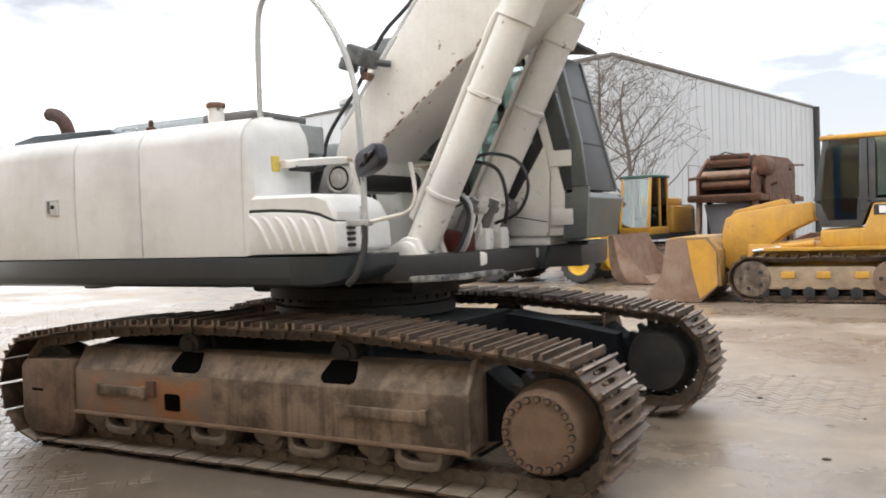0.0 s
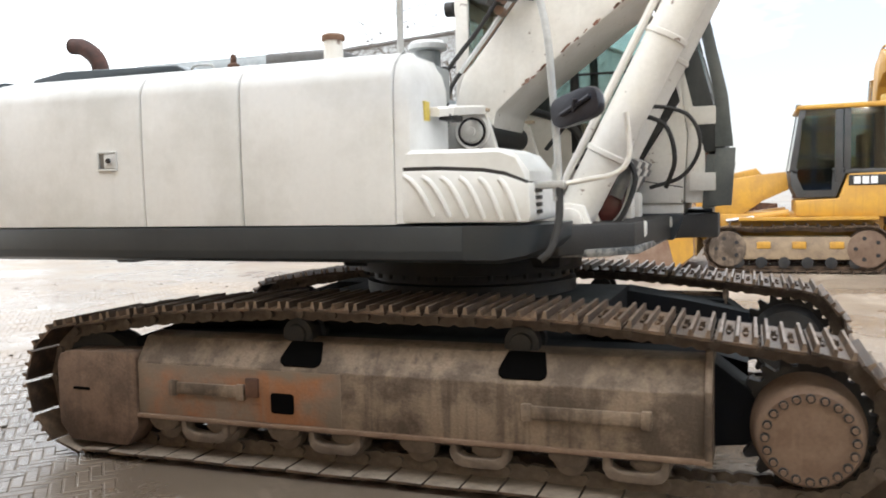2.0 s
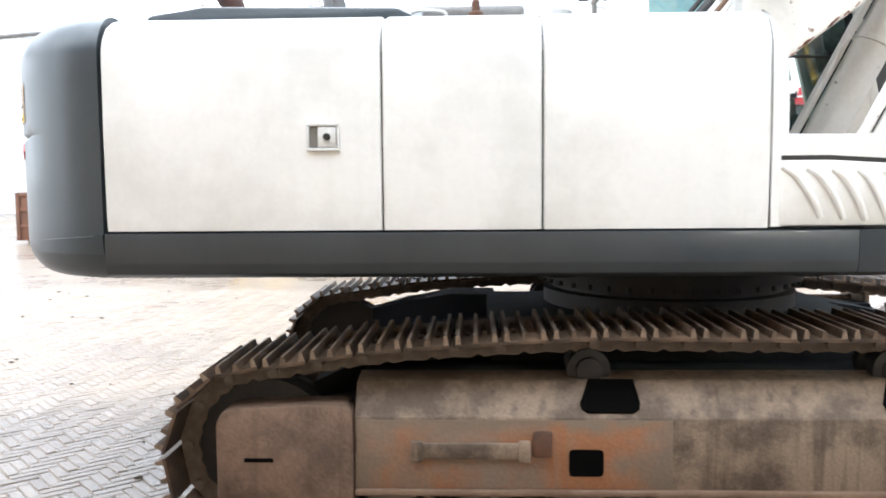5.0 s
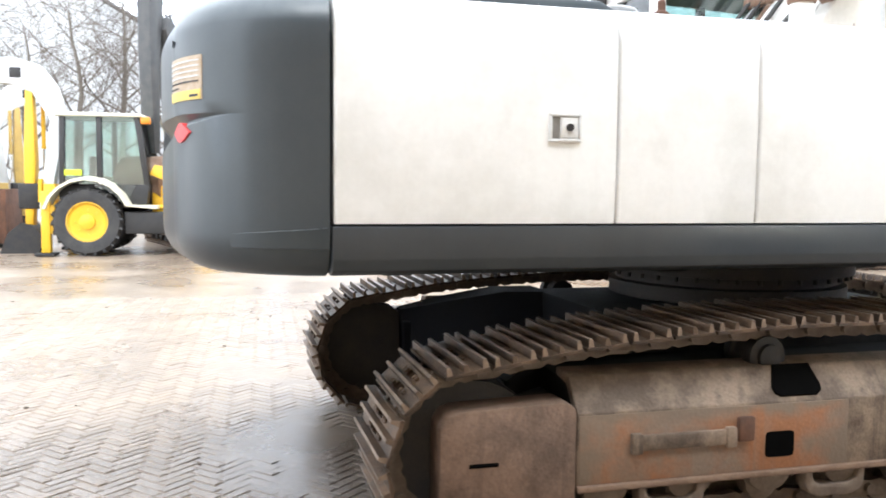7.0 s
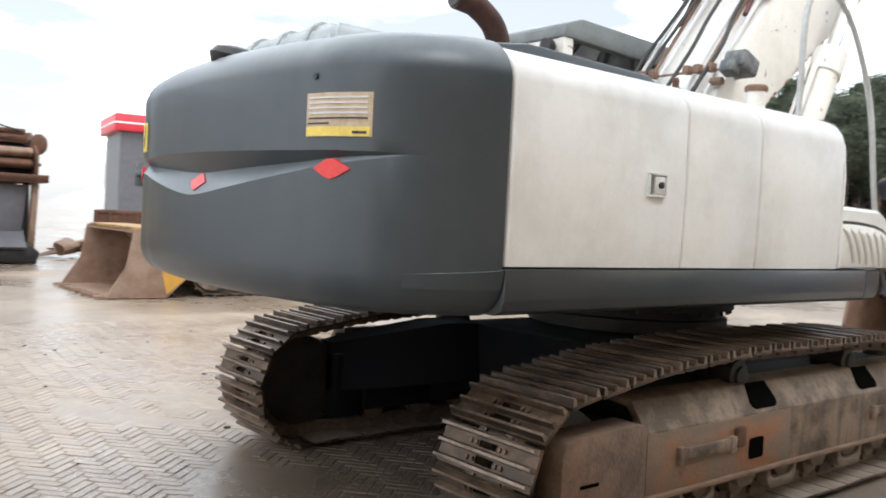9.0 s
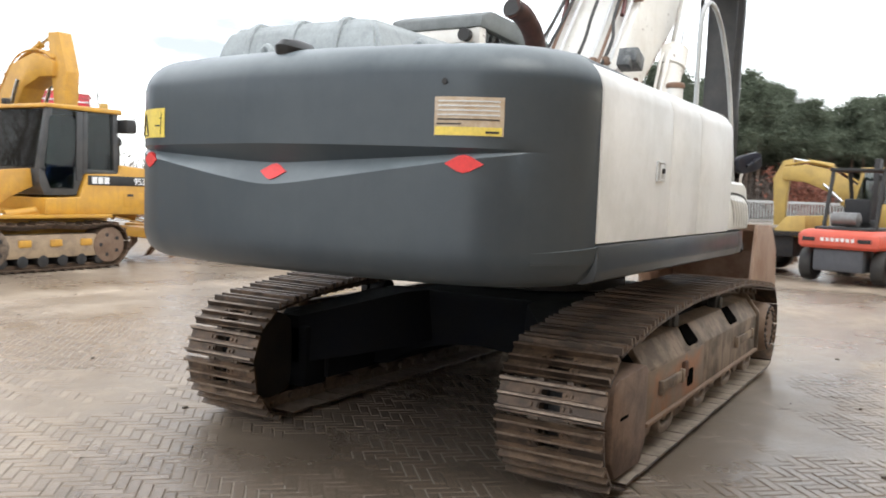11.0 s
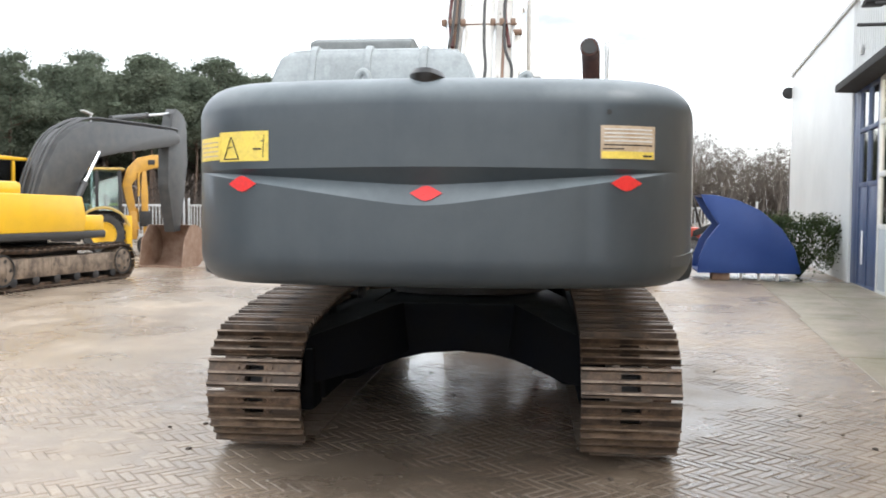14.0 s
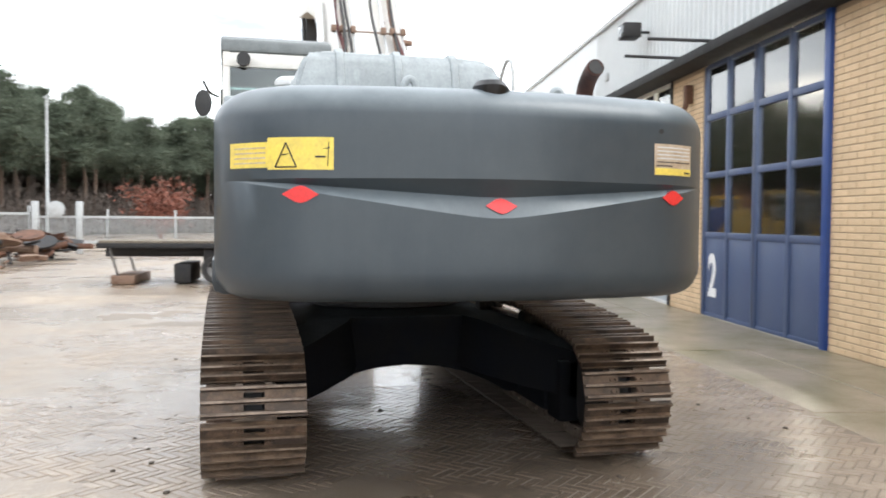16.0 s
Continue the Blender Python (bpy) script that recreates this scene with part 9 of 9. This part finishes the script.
# ---- paving ----
def wet_ground(name, dry, wet, sand, island):
    """Paving and sandy dirt, dry in places and wet and glossy in others."""
    m = bpy.data.materials.new(name)
    m.use_nodes = True
    n, l = m.node_tree.nodes, m.node_tree.links
    p = n["Principled BSDF"]
    geo = n.new("ShaderNodeNewGeometry")

    def noise_at(scale, detail=6, rough=0.6, stretch=None):
        t = n.new("ShaderNodeTexNoise")
        t.inputs["Scale"].default_value, t.inputs["Detail"].default_value, t.inputs["Roughness"].default_value = scale, detail, rough
        src = geo.outputs["Position"]
        if stretch:
            mp = n.new("ShaderNodeMapping")
            mp.inputs["Scale"].default_value = stretch
            mp.inputs["Rotation"].default_value = (0, 0, 0.35)
            l.new(src, mp.inputs[0])
            src = mp.outputs[0]
        l.new(src, t.inputs[0])
        return t.outputs[0]

    def span(v, a, b, c=0.0, d=1.0):
        r = n.new("ShaderNodeMapRange")
        r.inputs["From Min"].default_value, r.inputs["From Max"].default_value = a, b
        r.inputs["To Min"].default_value, r.inputs["To Max"].default_value = c, d
        l.new(v, r.inputs[0])
        return r.outputs[0]

    def blend(f, a, b):
        x = n.new("ShaderNodeMix")
        x.data_type = "RGBA"
        l.new(f, x.inputs["Factor"])
        for key, v in (("A", a), ("B", b)):
            if isinstance(v, tuple):
                x.inputs[key].default_value = (*v, 1)
            else:
                l.new(v, x.inputs[key])
        return x.outputs["Result"]

    wetness = span(noise_at(0.35, 7, 0.62), 0.32, 0.54)
    sandy = span(noise_at(0.55, 9, 0.7, (1.0, 2.2, 1.0)), 0.47, 0.66, 0.0, 0.75)
    fine = noise_at(45, 6, 0.7)
    mid = noise_at(4.0, 8, 0.7)
    col = blend(span(mid, 0.35, 0.65), dry, tuple(c * 0.72 for c in dry))
    col = blend(sandy, col, sand)
    col = blend(span(wetness, 0, 1, 0, 0.75), col, wet)
    # shade painted under the machine, and wet mud along its near side
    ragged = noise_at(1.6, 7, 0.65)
    shade_and_mud = film_at = None
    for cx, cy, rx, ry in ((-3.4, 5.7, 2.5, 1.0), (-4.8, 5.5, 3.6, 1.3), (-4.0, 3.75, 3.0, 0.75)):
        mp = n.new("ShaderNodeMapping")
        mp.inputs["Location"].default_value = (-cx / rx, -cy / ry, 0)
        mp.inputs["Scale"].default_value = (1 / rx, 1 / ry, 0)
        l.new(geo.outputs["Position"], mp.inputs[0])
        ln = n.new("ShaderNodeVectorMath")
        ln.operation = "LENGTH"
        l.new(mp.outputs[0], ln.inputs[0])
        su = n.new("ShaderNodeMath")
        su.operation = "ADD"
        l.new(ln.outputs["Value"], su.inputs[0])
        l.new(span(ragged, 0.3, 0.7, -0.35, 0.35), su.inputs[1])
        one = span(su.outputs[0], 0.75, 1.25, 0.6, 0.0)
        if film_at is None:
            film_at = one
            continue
        if shade_and_mud is None:
            shade_and_mud = one
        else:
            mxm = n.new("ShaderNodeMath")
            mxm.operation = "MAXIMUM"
            l.new(shade_and_mud, mxm.inputs[0])
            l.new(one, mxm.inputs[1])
            shade_and_mud = mxm.outputs[0]
    col = blend(shade_and_mud, col, tuple(c * 0.42 for c in wet))
    hsv = n.new("ShaderNodeHueSaturation")
    val = span(fine, 0, 1, 0.7, 1.3)
    if island:
        oi, isl = n.new("ShaderNodeObjectInfo"), n.new("ShaderNodeNewGeometry")
        ad, fr, mu = n.new("ShaderNodeMath"), n.new("ShaderNodeMath"), n.new("ShaderNodeMath")
        ad.operation, fr.operation, mu.operation = "ADD", "FRACT", "MULTIPLY"
        l.new(oi.outputs["Random"], ad.inputs[0])
        l.new(isl.outputs["Random Per Island"], ad.inputs[1])
        l.new(ad.outputs[0], fr.inputs[0])
        l.new(span(fr.outputs[0], 0, 1, 1 - island, 1 + island), mu.inputs[0])
        l.new(val, mu.inputs[1])
        val = mu.outputs[0]
    l.new(val, hsv.inputs["Value"])
    l.new(col, hsv.inputs["Color"])
    l.new(hsv.outputs[0], p.inputs["Base Color"])
    dull = n.new("ShaderNodeMath")
    dull.operation = "MULTIPLY"
    l.new(span(wetness, 0, 1, 0.62, 0.27), dull.inputs[0])
    l.new(span(film_at, 0, 0.6, 1.0, 0.6), dull.inputs[1])
    l.new(dull.outputs[0], p.inputs["Roughness"])
    p.inputs["Specular IOR Level"].default_value = 0.4
    # standing water under the middle of the machine
    shine = n.new("ShaderNodeMath")
    shine.operation = "MAXIMUM"
    l.new(span(wetness, 0, 1, 0.0, 0.32), shine.inputs[0])
    l.new(span(film_at, 0.1, 0.6, 0.0, 0.6), shine.inputs[1])
    l.new(shine.outputs[0], p.inputs["Coat Weight"])
    l.new(span(film_at, 0.1, 0.6, 0.2, 0.14), p.inputs["Coat Roughness"])
    b = n.new("ShaderNodeBump")
    b.inputs["Strength"].default_value, b.inputs["Distance"].default_value = 0.5, 0.008
    l.new(fine, b.inputs["Height"])
    l.new(b.outputs[0], p.inputs["Normal"])
    return m


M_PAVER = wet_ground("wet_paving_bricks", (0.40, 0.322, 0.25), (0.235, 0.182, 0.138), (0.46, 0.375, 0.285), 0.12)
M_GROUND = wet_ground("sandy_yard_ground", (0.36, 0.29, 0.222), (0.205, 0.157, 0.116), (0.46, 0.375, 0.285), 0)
M_BED = surface("dark_joint_earth", (0.20, 0.163, 0.128), 0.6, other=(0.25, 0.203, 0.158), amount=0.7, scale=2, bump=0.2)

bm = bmesh.new()
xs = [-600, -60, -22, -16.1, 6.1, 14, 40, 120, 600]
ys = [-600, -60, -12, -0.4, 13.1, 22, 60, 160, 600]
grid = {}
for i, x in enumerate(xs):
    for j, y in enumerate(ys):
        grid[i, j] = bm.verts.new((x, y, -0.011))
for i in range(len(xs) - 1):
    for j in range(len(ys) - 1):
        bm.faces.new((grid[i, j], grid[i + 1, j], grid[i + 1, j + 1], grid[i, j + 1]))
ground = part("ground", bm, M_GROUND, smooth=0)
tagged(ground, "wet sandy yard ground reaching to the horizon", "ground", "", "structure")

# paving bricks in herringbone, laid aslant to the hall
PX0, PX1, PY0, PY1 = -16.0, 6.0, -0.3, 13.0
CELL, JOINT, RATIO = 0.068, 0.006, 3
LAY = Matrix.Rotation(radians(42), 4, "Z")
part("joint_bed", B((PX0 + 0.1, PY0 + 0.1, -0.05), (PX1 - 0.1, PY1 - 0.1, -0.0042)), M_BED, ground, smooth=0)


def mud(x, y):
    """Height of the film of sand and mud over the paving."""
    v = noise.noise(Vector((x * 0.45, y * 0.45, 3.1))) + 0.5 * noise.noise(Vector((x * 1.3, y * 1.3, 7.7))) + 0.3 * noise.noise(Vector((x * 4.1, y * 4.1, 2.2)))
    if x > -5.4 and 2.9 < y < 4.2:
        v += 0.35 * min(1.0, (y - 2.9) / 0.6, (x + 5.4) / 0.8)
    v += 0.65 * min(1.0, max(0.0, (x + 4.2) / 1.6)) * min(1.0, max(0.0, (y - 2.8) / 1.2))
    v += 0.4 * max(0.0, 1 - math.hypot(x + 9.3, (y - 5.6) * 0.7) / 1.6)
    v -= 0.4 * min(1.0, max(0.0, (3.9 - y) / 0.8)) * min(1.0, max(0.0, (-4.4 - x) / 0.8))
    return max(-0.014, min(0.0022, 0.03 * (v - 0.50)))


def paver_corners(cx, cy, along_u, rng):
    """Foot and top corners of one paver, laid slightly uneven."""
    hx, hy, ch = (CELL * RATIO if along_u else CELL) / 2 - JOINT / 2, (CELL if along_u else CELL * RATIO) / 2 - JOINT / 2, 0.006
    tx, ty, dz = rng.normal(0, 0.011), rng.normal(0, 0.011), rng.normal(0, 0.0011)
    vs = []
    for k, z in ((0.0, -0.012), (0.002, -0.003), (ch, 0.0)):
        for sx, sy in ((-1, -1), (1, -1), (1, 1), (-1, 1)):
            x, y = sx * (hx - k), sy * (hy - k)
            p = LAY @ Vector((x, y, 0))
            vs.append((cx + p.x, cy + p.y, z + dz + (x * tx + y * ty if z > -0.01 else 0)))
    return vs


FACES = [(8, 9, 10, 11)] + [(4 + i, 4 + (i + 1) % 4, 8 + (i + 1) % 4, 8 + i) for i in range(4)] + [(i, (i + 1) % 4, 4 + (i + 1) % 4, 4 + i) for i in range(4)]
rng = np.random.default_rng(9)
NEAR = (-8.9, -7.4, 4.2, 6.9)
verts, faces, near_spots = [], [], []
for i in range(-260, 261):
    for j in range(-170, 300):
        v = (i - j) % (2 * RATIO)
        if v not in (0, 2 * RATIO - 1):
            continue
        u0 = Vector((i + (RATIO / 2 if v == 0 else 0.5), j + (0.5 if v == 0 else RATIO / 2), 0)) * CELL
        p = LAY @ u0 + Vector((-5.0, 0.0, 0))
        cx, cy = p.x, p.y
        if not (PX0 < cx < PX1 and PY0 < cy < PY1) or (cy < 1.36 - 0.165 * cx and cx > -12.0) or (cx > -1 and cy > 6 and cx > 2):
            continue
        if NEAR[0] < cx < NEAR[1] and NEAR[2] < cy < NEAR[3] and len(near_spots) < 300:
            near_spots.append((cx, cy, v == 0))
            continue
        b0 = len(verts)
        verts += paver_corners(cx, cy, v == 0, rng)
        faces += [tuple(b0 + k for k in f) for f in FACES]
me = bpy.data.meshes.new("paving")
me.from_pydata(verts, [], faces)
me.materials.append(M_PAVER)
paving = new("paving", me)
tagged(paving, "worn brick paving in herringbone, wet and sandy in patches", "paving", "", "stuff")
ground_pavers = []
for k in range(12):
    me = bpy.data.meshes.new("paver")
    me.from_pydata(paver_corners(0, 0, k % 2 == 0, rng), [], FACES)
    me.materials.append(M_PAVER)
    ground_pavers.append(me)
for k, (x, y, lie) in enumerate(near_spots):
    o = new("paver", ground_pavers[(2 * k) % 12 + (0 if lie else 1)])
    o.parent = ground
    o.location = (x, y, 0)

# film of sandy mud over part of the paving
STEP = 0.09
nx, ny = int((PX1 - PX0) / STEP), int((PY1 - PY0) / STEP)
heights = [[mud(PX0 + i * STEP, PY0 + j * STEP) for j in range(ny)] for i in range(nx)]
index, verts, faces = {}, [], []
for i in range(nx - 1):
    for j in range(ny - 1):
        cs = ((i, j), (i + 1, j), (i + 1, j + 1), (i, j + 1))
        if max(heights[a][b] for a, b in cs) < -0.010 or PY0 + j * STEP < 1.40 - 0.165 * (PX0 + i * STEP):
            continue
        q = []
        for c in cs:
            if c not in index:
                index[c] = len(verts)
                verts.append((PX0 + c[0] * STEP, PY0 + c[1] * STEP, heights[c[0]][c[1]]))
            q.append(index[c])
        faces.append(tuple(q))
me = bpy.data.meshes.new("mud_film")
me.from_pydata(verts, [], faces)
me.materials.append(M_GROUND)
me.shade_smooth()
film_ob = new("mud_film", me)
film_ob.parent = ground
tagged(film_ob, "thin film of wet sandy mud over the paving", "", "", "stuff")

# clods and dead leaves strewn over the paving
bm = bmesh.new()
rnd = random.Random(14)
for k in range(130):
    x, y = rnd.uniform(-14, 1), rnd.uniform(2.5, 13)
    r = rnd.choice((0.008, 0.012, 0.016, 0.022))
    vs = bmesh.ops.create_icosphere(bm, subdivisions=1, radius=r)["verts"]
    for v in vs:
        j = 1 + 0.5 * noise.noise(v.co * 60 + Vector((x, y, k)))
        v.co = Vector((x + v.co.x * j * 1.3, y + v.co.y * j, max(0.0, v.co.z * j * 0.6 + 0.004)))
clods = part("clods", bm, surface("dark_clods", (0.05, 0.038, 0.028), 0.8, other=(0.11, 0.085, 0.06), amount=0.8, scale=9), smooth=60)
tagged(clods, "dark clods of mud and dead leaves strewn over paving", "dirt", "", "stuff")

# ---- bricks of the hall ----
BL, BH = 0.33, 0.088


def brick_mesh(w):
    me = bpy.data.meshes.new("brick")
    h, c = BH - 0.012, 0.006
    v = []
    for y, k in ((-0.015, 0), (-0.001, 0), (0.006, c)):
        v += [(k, y, k), (w - k, y, k), (w - k, y, h - k), (k, y, h - k)]
    me.from_pydata(v, [], [(8, 9, 10, 11)] + [(4 + i, 4 + (i + 1) % 4, 8 + (i + 1) % 4, 8 + i) for i in range(4)] + [(i, (i + 1) % 4, 4 + (i + 1) % 4, 4 + i) for i in range(4)])
    me.materials.append(M_BRICK)
    return me, v


unit, unit_v = brick_mesh(BL - 0.008)
bf = [tuple(f.vertices) for f in unit.polygons]
rest_v, rest_f, placed = [], [], 0
for wi, (x0, x1) in enumerate(WALLS):
    for r in range(int(4.3 / BH)):
        x = x0 - (BL / 2 if r % 2 else 0)
        while x < x1:
            a, b = max(x, x0 + 0.002), min(x + BL - 0.008, x1 - 0.002)
            z = r * BH
            full = b - a > BL - 0.01
            if full and wi == 0 and -5.2 < x < -2.1 and 0.4 < z < 3.3 and placed < 300:
                o = new("brick", unit)
                o.parent = wall_parts[0]
                o.location = (a, -0.011, z)
                placed += 1
            elif b - a > 0.03:
                b0, s = len(rest_v), (b - a) / (BL - 0.008)
                rest_v += [(a + p[0] * s, p[1] - 0.011, z + p[2]) for p in unit_v]
                rest_f += [tuple(b0 + k for k in f) for f in bf]
            x += BL
me = bpy.data.meshes.new("brickwork")
me.from_pydata(rest_v, [], rest_f)
me.materials.append(M_BRICK)
bw = new("brickwork", me)
bw.parent = hall
tagged(bw, "long yellow bricks in even courses", "", "", "stuff")
